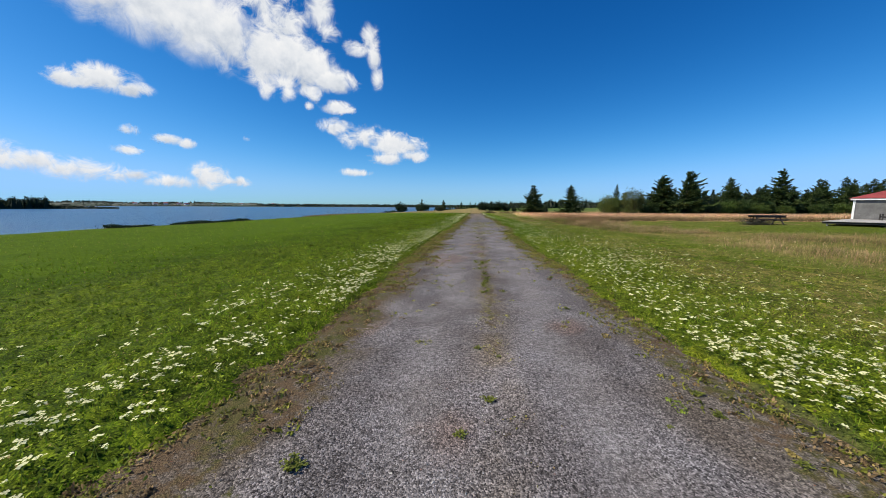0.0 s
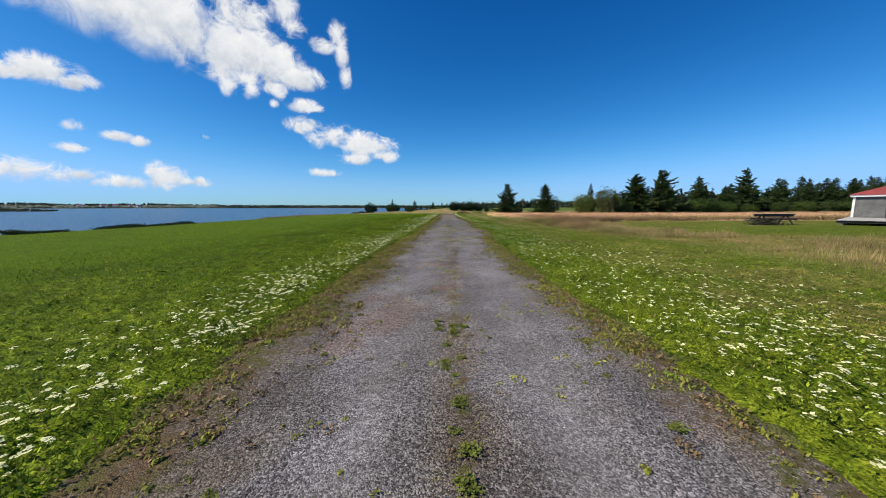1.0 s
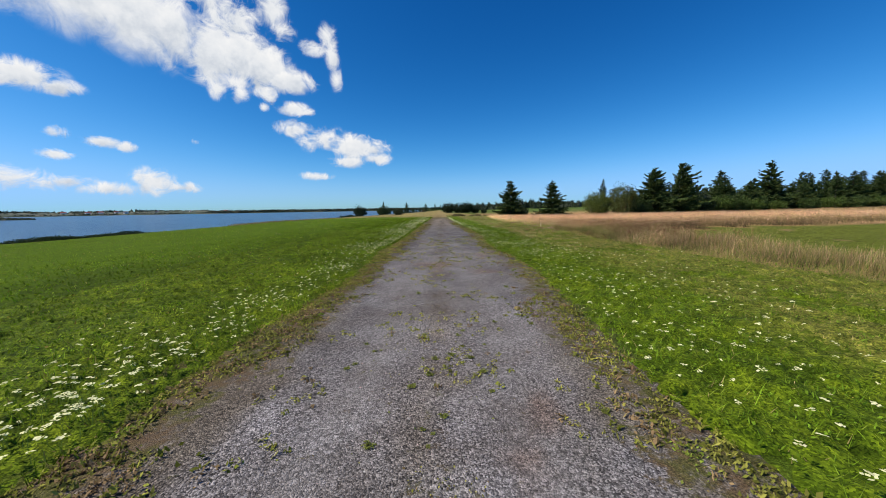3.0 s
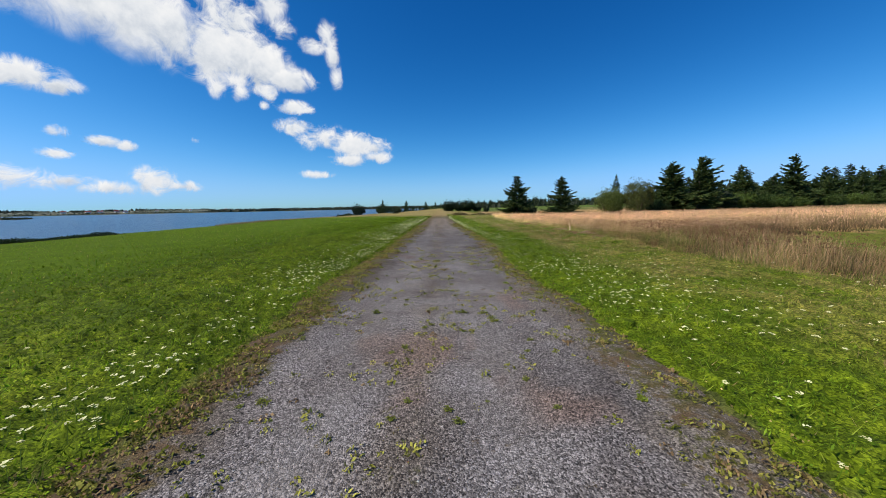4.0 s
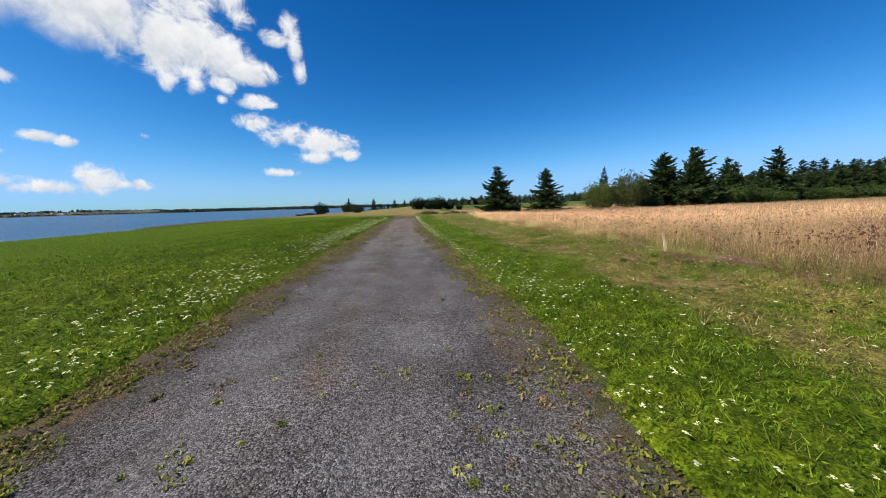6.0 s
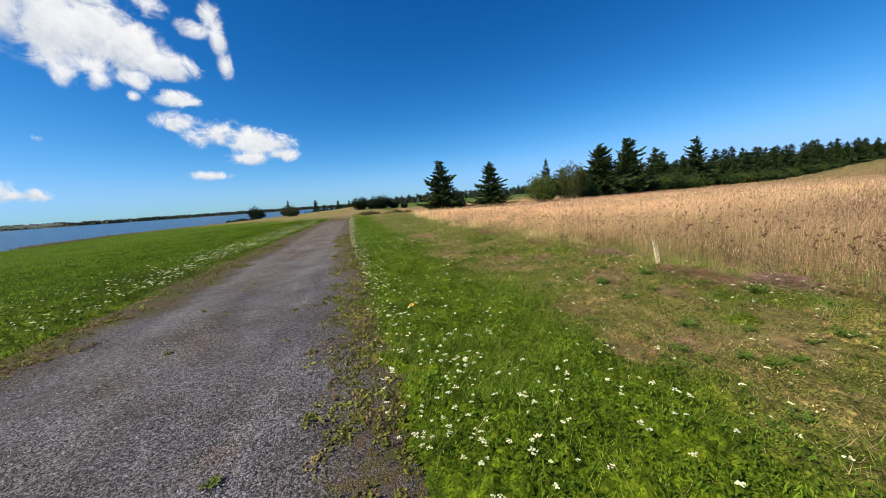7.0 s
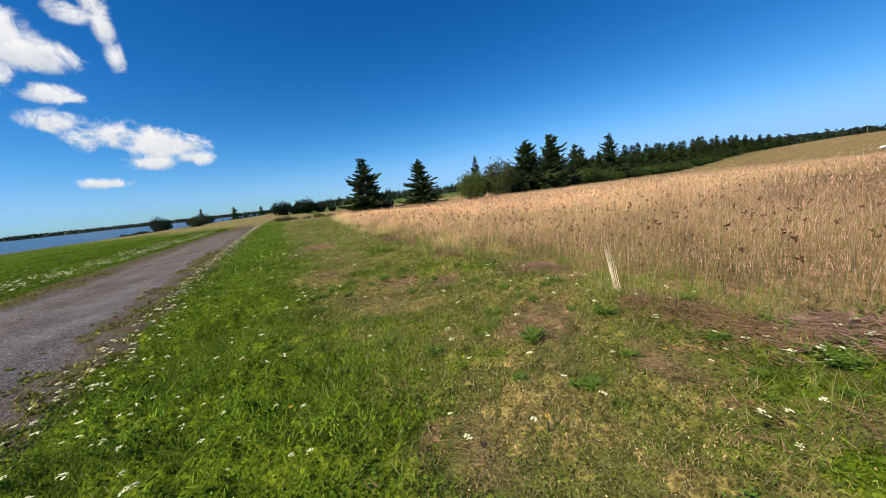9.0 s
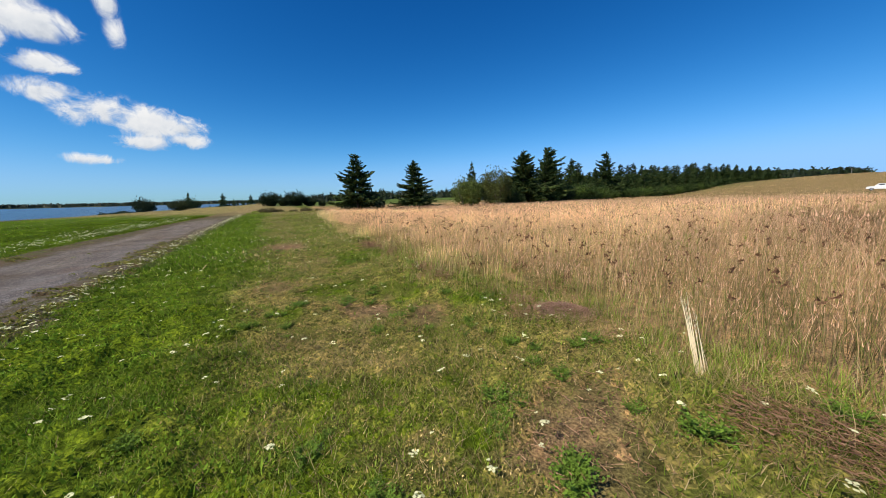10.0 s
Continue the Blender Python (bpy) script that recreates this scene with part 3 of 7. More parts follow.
# ---------------------------------------------------------------- sky: fair-weather clouds far over the bay
def cloud_material():
    mat, nt, bsdf = material("cloud_vapour")
    nt.nodes.remove(bsdf)
    at = nt.nodes.new("ShaderNodeAttribute")
    at.attribute_name = "tint"
    sep = nt.nodes.new("ShaderNodeSeparateColor")
    nt.links.new(at.outputs["Color"], sep.inputs[0])
    n1, n2 = noise_tex(nt, 0.0060, 10.0, 0.66), noise_tex(nt, 0.0019, 6.0, 0.6)

    n1.inputs["Distortion"].default_value, n2.inputs["Distortion"].default_value = 0.9, 0.5

    def calc(op, a, b):
        m = nt.nodes.new("ShaderNodeMath")
        m.operation = op
        for k, v in enumerate((a, b)):
            if hasattr(v, "is_linked"):
                nt.links.new(v, m.inputs[k])
            else:
                m.inputs[k].default_value = v
        return m.outputs[0]
    wob = calc("ADD", calc("MULTIPLY", calc("SUBTRACT", n1.outputs["Fac"], 0.5), 2.7),
               calc("MULTIPLY", calc("SUBTRACT", n2.outputs["Fac"], 0.5), 2.4))
    dens = calc("ADD", sep.outputs[0], calc("MULTIPLY", wob, sep.outputs[2]))
    cover = nt.nodes.new("ShaderNodeMapRange")
    cover.interpolation_type = "SMOOTHSTEP"
    nt.links.new(dens, cover.inputs["Value"])
    cover.inputs["From Min"].default_value, cover.inputs["From Max"].default_value = 0.16, 1.12
    within = nt.nodes.new("ShaderNodeMapRange")
    within.interpolation_type = "SMOOTHSTEP"
    nt.links.new(sep.outputs[0], within.inputs["Value"])
    within.inputs["From Min"].default_value, within.inputs["From Max"].default_value = 0.05, 0.45
    alpha = calc("MULTIPLY", cover.outputs[0], within.outputs[0])
    n3 = noise_tex(nt, 0.006, 7.0, 0.6)
    # bright tops, grey undersides and grey cores are painted into the clouds' glow
    shade = calc("SUBTRACT", calc("ADD", calc("MULTIPLY", n3.outputs["Fac"], 0.85), calc("MULTIPLY", sep.outputs[1], 0.5)), calc("MULTIPLY", sep.outputs[0], 0.10))
    col = ramp(nt, shade, [(0.3, (0.58, 0.64, 0.73)), (0.55, (0.84, 0.87, 0.91)), (0.8, (1.0, 1.0, 1.0))])
    em = node(nt, "ShaderNodeEmission", Strength=0.80)
    nt.links.new(col.outputs[0], em.inputs[0])
    clear = nt.nodes.new("ShaderNodeBsdfTransparent")
    mx = nt.nodes.new("ShaderNodeMixShader")
    nt.links.new(alpha, mx.inputs[0])
    nt.links.new(clear.outputs[0], mx.inputs[1])
    nt.links.new(em.outputs[0], mx.inputs[2])
    nt.links.new(mx.outputs[0], nt.nodes["Material Output"].inputs[0])
    return mat


CLOUD = cloud_material()
# each cloud: its puffs as azimuth, elevation, half width, half height, in degrees
CLOUDS = {
    "bank": ((-46, 23.8, 6, 3.6, 0.4), (-41, 23.2, 6, 3.9, 0.35), (-36.5, 22.6, 5.5, 4.2, 0.35), (-33, 22.2, 4.4, 4.2, 0.5), (-40, 28, 9, 4, 0.5), (-51, 27.5, 8, 4, 0.5),
             (-29, 20.8, 4.4, 3.8, 0.8), (-26, 20.8, 4.0, 3.8, 0.8), (-23.3, 19.6, 3.6, 2.6, 0.8), (-20.0, 18.2, 3.6, 1.4, 0.8), (-26.5, 24.5, 3.6, 3.2), (-29.5, 26.5, 3.6, 2.6)),
    "rag": ((-28.9, 16.0, 1.5, 1.7, 0.7), (-26.3, 15.7, 1.5, 1.8, 0.7), (-27.3, 17.2, 2.8, 1.1, 0.7), (-23.0, 16.4, 2.2, 1.0, 0.7), (-23.4, 14.5, 0.9, 0.8, 0.5)),
    "wisp": ((-21.6, 26.6, 2.1, 3.2, 0.7), (-20.4, 24.2, 1.8, 1.6, 0.8)),
    "streak": ((-16.4, 22.6, 2.6, 1.3, 0.7), (-14.2, 24.2, 1.9, 2.2, 0.7), (-13.6, 21.8, 1.4, 2.6, 0.7), (-13.2, 19.0, 1.3, 2.2, 0.6)),
    "puff": ((-19.4, 14.6, 2.4, 1.0), (-22.6, 15.6, 1.0, 0.7), (-17.4, 14.3, 1.0, 0.5)),
    "heap": ((-19.2, 12.0, 3.0, 1.2), (-15.5, 10.6, 3.6, 2.0), (-11.5, 9.4, 4.2, 2.4), (-8.2, 9.6, 2.8, 1.6), (-7.6, 8.0, 2.4, 1.0), (-12, 7.6, 3.8, 1.1)),
    "sliver": ((-17.0, 5.3, 2.6, 0.65), (-15.6, 5.1, 1.2, 0.5)),
    "hump": ((-49.0, 13.6, 2.2, 0.9), (-46, 14.3, 3.0, 1.5), (-43.6, 13.6, 2.0, 0.9)),
    "low": ((-56, 5.6, 3.2, 1.2), (-52.5, 4.6, 3.4, 1.1), (-48.5, 4.0, 4.0, 1.3), (-44.5, 3.6, 3.2, 1.0), (-40.5, 3.0, 3.5, 0.9), (-36.4, 4.0, 2.4, 1.8), (-33.5, 3.3, 2.0, 0.8)),
    "tuft": ((-44.5, 8.9, 1.3, 0.8),), "fleck": ((-44.6, 6.6, 1.6, 0.6),), "ribbon": ((-41.0, 8.3, 2.0, 0.6), (-38.7, 8.0, 1.0, 0.6)),
    "speck": ((-31.8, 9.2, 0.7, 0.5),),
}


def cloud(puffs, radius, boost):
    pad = max(2.0, 0.7 * max(max(p[2], p[3]) for p in puffs))
    a0, a1 = min(p[0] - p[2] for p in puffs) - pad, max(p[0] + p[2] for p in puffs) + pad
    e0, e1 = max(0.6, min(p[1] - p[3] for p in puffs) - pad), max(p[1] + p[3] for p in puffs) + pad
    step = 0.33
    ga, ge = np.meshgrid(np.arange(a0, a1 + step, step), np.arange(e0, e1 + step, step))
    a, e = ga.ravel(), ge.ravel()
    dens = np.full(len(a), -1.0)
    lift = np.zeros(len(a))
    ragged = np.ones(len(a))
    for pa, pe, wa, we, *rag in puffs:
        r = np.sqrt(((a - pa) / wa) ** 2 + ((e - pe) / we) ** 2)
        d = boost - r
        lift = np.where(d > dens, np.clip(0.5 + 0.5 * (e - pe) / we, 0, 1), lift)
        ragged = np.where(d > dens, rag[0] if rag else 0.95, ragged)
        dens = np.maximum(dens, d)
    ra, re = np.radians(a), np.radians(e)
    v = np.stack([np.sin(ra) * np.cos(re), np.cos(ra) * np.cos(re), np.sin(re)], 1) * radius
    nx = ga.shape[1]
    i = (np.arange(ga.shape[0] - 1)[:, None] * nx + np.arange(nx - 1)[None, :]).ravel()
    f = np.stack([i, i + 1, i + nx + 1, i + nx], 1)
    col = np.stack([np.clip(dens, 0, 2), lift, ragged], 1)
    ob = part("backdrop_cloud", mesh_np("backdrop_cloud", v, f, col), CLOUD)
    return tagged(ob, "white fair-weather cloud in a deep blue sky", "cloud", group="clouds over the bay", kind="structure")


FULLNESS = {"bank": 1.48, "rag": 1.05, "streak": 1.05}          # how full a cloud is; 1.35 where not named
for k, (kind, puffs) in enumerate(CLOUDS.items()):
    cloud(puffs, 4300.0 - 40 * k, FULLNESS.get(kind, 1.35))

# ---------------------------------------------------------------- far shore
FARFIELD = plain("far_fields", [(0.36, (0.020, 0.034, 0.018)), (0.50, (0.040, 0.058, 0.028)), (0.56, (0.13, 0.12, 0.08)), (0.61, (0.045, 0.058, 0.030)), (0.70, (0.20, 0.15, 0.11))], 0.007, 0.95)


def far_shore():
    """Low land across the bay: a red shore, fields behind it."""
    az = np.radians(np.arange(-100, 12.01, 0.25))
    prof = np.where(az > radians(-31), 4.5, 11.0) + 3 * wobble(np.degrees(az), 0 * az, 7.0, 3.0) + 1.5 * wobble(np.degrees(az), 0 * az, 2.0, 1.0)
    rows = []
    for r, k in ((1880, None), (1885, -3.5), (2050, 0.3), (2300, 0.8), (2600, 1.0), (3000, 1.1)):
        z = np.full(len(az), WATER_Z - 1) if k is None else (np.full(len(az), k) if k < 0 else prof * k)
        rows.append(np.stack([np.sin(az) * r, np.cos(az) * r, z], 1))
    v = np.concatenate(rows)
    n = len(az)
    i = (np.arange(len(rows) - 1)[:, None] * n + np.arange(n - 1)[None, :]).ravel()
    return mesh_np("backdrop_far_shore", v, np.stack([i, i + 1, i + n + 1, i + n], 1), smooth=True)


tagged(part("backdrop_far_shore", far_shore(), FARFIELD), "low fields and woods across the bay", "far shore", kind="structure")


def sprays(base, direction, length, width, rng, droop=0.0):
    """Needle sprays: for each base a pair of crossing slim triangles along its direction."""
    n = len(base)
    d = direction / np.maximum(np.linalg.norm(direction, axis=1, keepdims=True), 1e-6)
    side = np.cross(d, rng.normal(size=(n, 3)))
    side /= np.maximum(np.linalg.norm(side, axis=1, keepdims=True), 1e-6)
    up = np.cross(d, side)
    tip = base + d * length[:, None] + np.array((0, 0, -1.0)) * (droop * length)[:, None]
    w = width[:, None] * 0.5
    v = np.stack([base - side * w, base + side * w, tip, base - up * w, base + up * w, tip + side * w * 0.3], 1).reshape(-1, 3)
    return v, np.arange(len(v)).reshape(-1, 3)


def ragged_woods(name, places, heights, widths, seed, count=14):
    """Woods nearer by: dark cores under a ragged coat of needle sprays."""
    rng = np.random.default_rng(seed)
    n = len(places)
    low = rng.uniform(0.0, 1.0, (n, count)) ** 0.8
    shape = rng.uniform(0.45, 1.0, (n, 1))
    reach = widths[:, None] * (1 - low) ** shape * rng.uniform(0.5, 1.15, (n, count)) + 0.1
    a = rng.random((n, count)) * 6.283
    out = np.stack([np.cos(a), np.sin(a), rng.uniform(-0.5, 0.9, (n, count))], 2)
    base = places[:, None, :] + np.stack([out[:, :, 0] * reach * 0.55, out[:, :, 1] * reach * 0.55, low * heights[:, None]], 2)
    length = (0.35 * widths[:, None] * (1.2 - low) + 0.08 * heights[:, None]) * rng.uniform(0.6, 1.3, (n, count))
    v, f = sprays(base.reshape(-1, 3), out.reshape(-1, 3), length.ravel(), length.ravel() * 0.75, rng)
    tone = np.array((0.022, 0.034, 0.014)) + np.array((0.024, 0.034, 0.010)) * rng.random((n, 1))
    col = np.repeat(np.repeat(tone, count, axis=0) * rng.uniform(0.6, 1.3, (n * count, 1)), 6, axis=0)
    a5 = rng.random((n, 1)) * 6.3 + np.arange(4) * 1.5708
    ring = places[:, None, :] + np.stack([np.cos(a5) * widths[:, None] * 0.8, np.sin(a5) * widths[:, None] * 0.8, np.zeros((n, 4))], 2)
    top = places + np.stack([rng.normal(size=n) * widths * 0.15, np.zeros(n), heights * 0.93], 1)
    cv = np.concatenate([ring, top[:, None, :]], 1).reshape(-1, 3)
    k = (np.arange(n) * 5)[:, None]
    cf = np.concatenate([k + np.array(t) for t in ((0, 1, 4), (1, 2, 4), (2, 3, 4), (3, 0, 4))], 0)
    # near-black cores stand for the shaded inside of the crowns
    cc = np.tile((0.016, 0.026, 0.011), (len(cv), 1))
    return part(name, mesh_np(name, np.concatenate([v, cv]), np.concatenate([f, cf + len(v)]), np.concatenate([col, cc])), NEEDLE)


def shore_woods():
    """Small woods, hedges and single trees: a close row by the water further on, broken rows behind the fields before that."""
    rng = np.random.default_rng(5)
    n = 3400
    az = rng.uniform(-85, 10, n)
    row = rng.random(n)
    further = az > -31
    keep = np.where(further, True, rng.random(n) < 0.25 + 0.75 * smoothstep(-0.4, 0.3, wobble(az, row * 0, 1.6, 2.0) + 0.5 * wobble(az * 3, row * 40, 2.0, 6.0)))
    az, row, further = np.radians(az[keep]), row[keep], further[keep]
    n = len(az)
    r = np.where(further, 1890 + 70 * row, np.where(row < 0.22, 1895 + 60 * row, np.where(row < 0.45, 2120 + 60 * row, 2520 + 160 * row)))
    ground_z = np.where(r < 1970, -4.6, np.where(r < 2300, 2.2, 9.0))
    h = np.where(further, rng.uniform(9, 17, n), np.where(r < 2300, rng.uniform(4, 9, n), rng.uniform(7, 16, n) * (0.7 + 0.4 * np.clip(wobble(np.degrees(az), 0 * az, 2.2, 8.0), 0, 1.5))))
    return ragged_woods("far_woods", np.stack([np.sin(az) * r, np.cos(az) * r, ground_z], 1), h, np.where(further, rng.uniform(9, 17, n), rng.uniform(6, 13, n)), 6, 7)


tagged(shore_woods(), "dark distant woods lining the far shore", "woods", kind="stuff")


def headland():
    rng = np.random.default_rng(9)
    n = 640
    az = np.radians(rng.uniform(-66, -46.2, n))
    r = rng.uniform(780, 860, n)
    p = np.stack([np.sin(az) * r, np.cos(az) * r, np.full(n, -5.5)], 1)
    h = np.where(az < radians(-51.7), rng.uniform(10, 19, n), rng.uniform(2.5, 5.5, n) * np.interp(az, (radians(-51.7), radians(-46.2)), (1.2, 0.5)))
    return ragged_woods("headland_woods", p, h, rng.uniform(4, 8, n), 10, 16)


tagged(headland(), "dark wooded headland reaching into the bay", "woods", kind="stuff")


def far_house():
    """A pale farmhouse with a gabled roof, seen across the bay."""
    house = new("farmhouse")
    part("wall", box((16, 10, 6), pose(0, 0, 3)), WHITE, house)
    bm = bmesh.new()
    pts = [(-8.5, -5.6, 6), (8.5, -5.6, 6), (8.5, 5.6, 6), (-8.5, 5.6, 6), (-8.5, 0, 10), (8.5, 0, 10)]
    vv = [bm.verts.new(p) for p in pts]
    for f in ((0, 1, 5, 4), (2, 3, 4, 5), (0, 4, 3), (1, 2, 5), (0, 3, 2, 1)):
        bm.faces.new([vv[k] for k in f])
    part("roof", bm, ROOF, house, "dark red roof")
    return tagged(house, "white farmhouse with red roof on the far shore", "house", group="farmhouses across the bay")


fh = far_house()
fh.matrix_basis = pose(-1330, 1500, 1.5, 0, 0, 40)
for az, r, z in ((-42.6, 2020, 0.5), (-40.2, 2080, 1.5), (-39.4, 2000, 0.5), (-36.5, 2100, 2.0), (-33.0, 2060, 1.0), (-44.5, 2040, 1.0), (-29.0, 2110, 2.5)):
    copy_thing(fh, pose(math.sin(radians(az)) * r, math.cos(radians(az)) * r, z, 0, 0, az * 7))

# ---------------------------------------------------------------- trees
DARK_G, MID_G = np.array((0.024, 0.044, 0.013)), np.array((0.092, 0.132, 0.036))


def conifer_meshes(seed, h, r, wind=0.0, bare=0.03, dens=1.0, ragged=0.3, taper=0.8, fine=1.0):
    """Crown of a spruce: tiers of drooping boughs that turn up at their tips, with side twigs; wind bends the boughs to +x."""
    rng = np.random.default_rng(seed)
    bases, dirs, lens = [], [], []
    z = bare * h
    while z < h * 0.97:
        k = z / h
        reach = r * (1 - k) ** taper * (0.62 + 0.38 * min(1, k / 0.12)) + 0.10
        reach *= 1 + 0.22 * math.sin(z * 2.3 + seed)
        n = max(4, int(round((4 + 4 * (1 - k)) * dens)))
        for a in rng.random() * 6.28 + np.arange(n) * 6.283 / n + rng.normal(size=n) * 0.3:
            L = reach * (1 - ragged + 1.7 * ragged * rng.random()) * (1 + wind * 0.6 * math.cos(a))
            if L < 0.08:
                continue
            rise = 0.75 * k - 0.12 + 0.10 * rng.normal()
            d = np.array((math.cos(a) + wind * 0.9, math.sin(a), rise + 0.35 * wind))
            d /= np.linalg.norm(d)
            side = np.cross(d, (0.0, 0.0, 1.0))
            side /= np.linalg.norm(side)
            m = max(3, int((3 + L * 6.5) * dens * fine))
            t = 0.12 + 0.88 * (np.arange(m) + rng.random(m)) / m
            p = np.array((0, 0, z + 0.12 * rng.normal())) + d[None] * (t * L)[:, None]
            p[:, 2] += -0.26 * L * t ** 2 + 0.24 * L * t ** 4
            for way in (-1, 1):
                bases.append(p + rng.normal(size=(m, 3)) * 0.04)
                dirs.append(d[None] * 0.75 + side[None] * way * rng.uniform(0.25, 1.0, (m, 1)) + rng.normal(size=(m, 3)) * 0.22)
                lens.append((0.11 + 0.25 * L ** 0.6 * (1 - 0.6 * t)) * rng.uniform(0.7, 1.3, m))
        z += (0.24 + 0.12 * rng.random()) * (h / 7) ** 0.6
    m = 16
    lead = np.stack([rng.normal(size=m) * 0.03, rng.normal(size=m) * 0.03, np.linspace(h * 0.9, h, m)], 1)
    bases.append(lead)
    dirs.append(rng.normal(size=(m, 3)) * 0.6 + np.array((0, 0, 0.9)))
    lens.append(np.linspace(0.3, 0.16, m))
    b, d, l = np.concatenate(bases), np.concatenate(dirs), np.concatenate(lens)
    b[:, 0] += wind * 0.05 * (b[:, 2] / h) ** 2 * h
    sc = (h / 7) ** 0.3 / fine ** 0.5
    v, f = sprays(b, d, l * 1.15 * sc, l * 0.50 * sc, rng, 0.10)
    # needles darken towards the trunk, the crown's inner shade put into their tint
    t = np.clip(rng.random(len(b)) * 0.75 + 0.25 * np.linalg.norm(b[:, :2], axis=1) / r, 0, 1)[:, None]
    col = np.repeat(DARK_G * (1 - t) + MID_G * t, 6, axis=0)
    col[rng.random(len(col)) < 0.03] *= (2.2, 1.4, 1.2)
    return v, f, col, rng


def trunk_mesh(h, r0, seed, lean=0.0):
    rng = np.random.default_rng(seed)
    n, m = 8, 9
    zs = np.linspace(-0.25, h, m)
    a = np.arange(n) * 6.2832 / n
    v = []
    for z in zs:
        rr = r0 * (1 - 0.93 * max(0, z) / h) * (1 + 0.25 * max(0, 0.4 - z))
        v.append(np.stack([np.cos(a) * rr + lean * max(0, z) ** 2 / h + rng.normal() * 0.01, np.sin(a) * rr, np.full(n, z)], 1))
    i = np.array([(k * n + j, k * n + (j + 1) % n, (k + 1) * n + (j + 1) % n, (k + 1) * n + j) for k in range(m - 1) for j in range(n)])
    return mesh_np("trunk", np.concatenate(v), i, smooth=True)


def spruce(label, seed, h, r, wind=0.0, dens=1.0, ragged=0.3, taper=0.8, group="spruces along the field", fine=1.0):
    tree = new("spruce_tree")
    v, f, col, _ = conifer_meshes(seed, h, r, wind, dens=dens, ragged=ragged, taper=taper, fine=fine)
    part("trunk", trunk_mesh(h * 0.97, 0.018 * h + 0.03, seed, wind * 0.05), BARK, tree)
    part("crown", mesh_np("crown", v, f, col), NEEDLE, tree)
    return tagged(tree, label, "spruce tree", group=group)


def broadleaf(label, seed, h, w, name="bushy_tree", group="", leaf=0.16, count=3600, tone=(0.065, 0.105, 0.022), start=0.12):
    """A bushy tree: stems from the ground, limbs, and leaves in clumps about the limb ends."""
    rng = np.random.default_rng(seed)
    tree = new(name)
    ends = []
    for k in range(7):
        a, tilt = k * 0.9 + rng.random(), rng.uniform(0.05, 0.5)
        L = h * rng.uniform(0.55, 0.85)
        foot = Vector((rng.normal() * 0.12 * w, rng.normal() * 0.12 * w, -0.2))
        dirv = Vector((math.cos(a) * tilt * w / h * 1.6, math.sin(a) * tilt * w / h * 1.6, 1)).normalized()
        mid, end = foot + dirv * L * 0.5, foot + dirv * L + Vector((rng.normal(), rng.normal(), 0)) * 0.1 * w
        rings = [(foot, 0.012 * h + 0.02), (mid, 0.008 * h + 0.012), (end, 0.008)]
        turn = np.arange(6) * 1.0472
        v = np.concatenate([np.stack([p.x + np.cos(turn) * r, p.y + np.sin(turn) * r, np.full(6, p.z)], 1) for p, r in rings])
        f = np.array([(q * 6 + j, q * 6 + (j + 1) % 6, q * 6 + 6 + (j + 1) % 6, q * 6 + 6 + j) for q in range(2) for j in range(6)])
        part("stem", mesh_np("stem", v, f, smooth=True), BARK, tree)
        ends += [end, mid + Vector((rng.normal() * 0.2 * w, rng.normal() * 0.2 * w, 0.1 * h)), end * 0.8 + Vector((rng.normal() * 0.22 * w, rng.normal() * 0.22 * w, 0))]
    ends = np.array([tuple(e) for e in ends])
    which = rng.integers(0, len(ends), count)
    c = ends[which]
    size = (0.10 + 0.16 * rng.random(len(ends)))[which]
    p = c + rng.normal(size=(count, 3)) * size[:, None] * np.array((w, w, h * 0.8))
    low = rng.random(count) < 0.25
    p[low, 2] = rng.uniform(start * 0.3, 0.5, low.sum()) * h
    p[low, :2] = rng.normal(size=(low.sum(), 2)) * 0.24 * w
    # keep to a rounded, uneven outline
    bump_out = 1 + 0.16 * np.sin(3 * np.arctan2(p[:, 1], p[:, 0]) + seed) + 0.10 * np.sin(5.0 * p[:, 2] / h * 3 + p[:, 0] / w * 9)
    q = np.sqrt((p[:, 0] / (0.5 * w)) ** 2 + (p[:, 1] / (0.5 * w)) ** 2 + ((p[:, 2] - 0.45 * h) / (0.55 * h)) ** 2) / bump_out
    pull = np.where(q > 1, (0.80 + 0.25 * rng.random(count)) / q, 1.0)
    p = np.array((0, 0, 0.45 * h)) + (p - np.array((0, 0, 0.45 * h))) * pull[:, None]
    p[:, 2] = np.maximum(p[:, 2], 0.02 * h)
    v, f = sprays(p, rng.normal(size=(count, 3)) + np.array((0, 0, 0.2)), np.full(count, leaf) * (0.7 + 0.8 * rng.random(count)) * 1.5, np.full(count, leaf) * 1.2, rng)
    t = rng.random((count, 1))
    col = np.repeat(np.array(tone) * (0.55 + 0.75 * t), 6, axis=0)
    part("crown", mesh_np("crown", v, f, col), BROADLEAF, tree)
    return tagged(tree, label, "tree", group=group)


def on_land(x, y, turn=0.0, scale=1.0, sink=0.0):
    return pose(x, y, float(terrain(x, y)) - sink, 0, 0, turn) @ Matrix.Scale(scale, 4)


def plant(ob, x, y, turn=0.0):
    ob.matrix_basis = on_land(x, y, turn)
    return ob


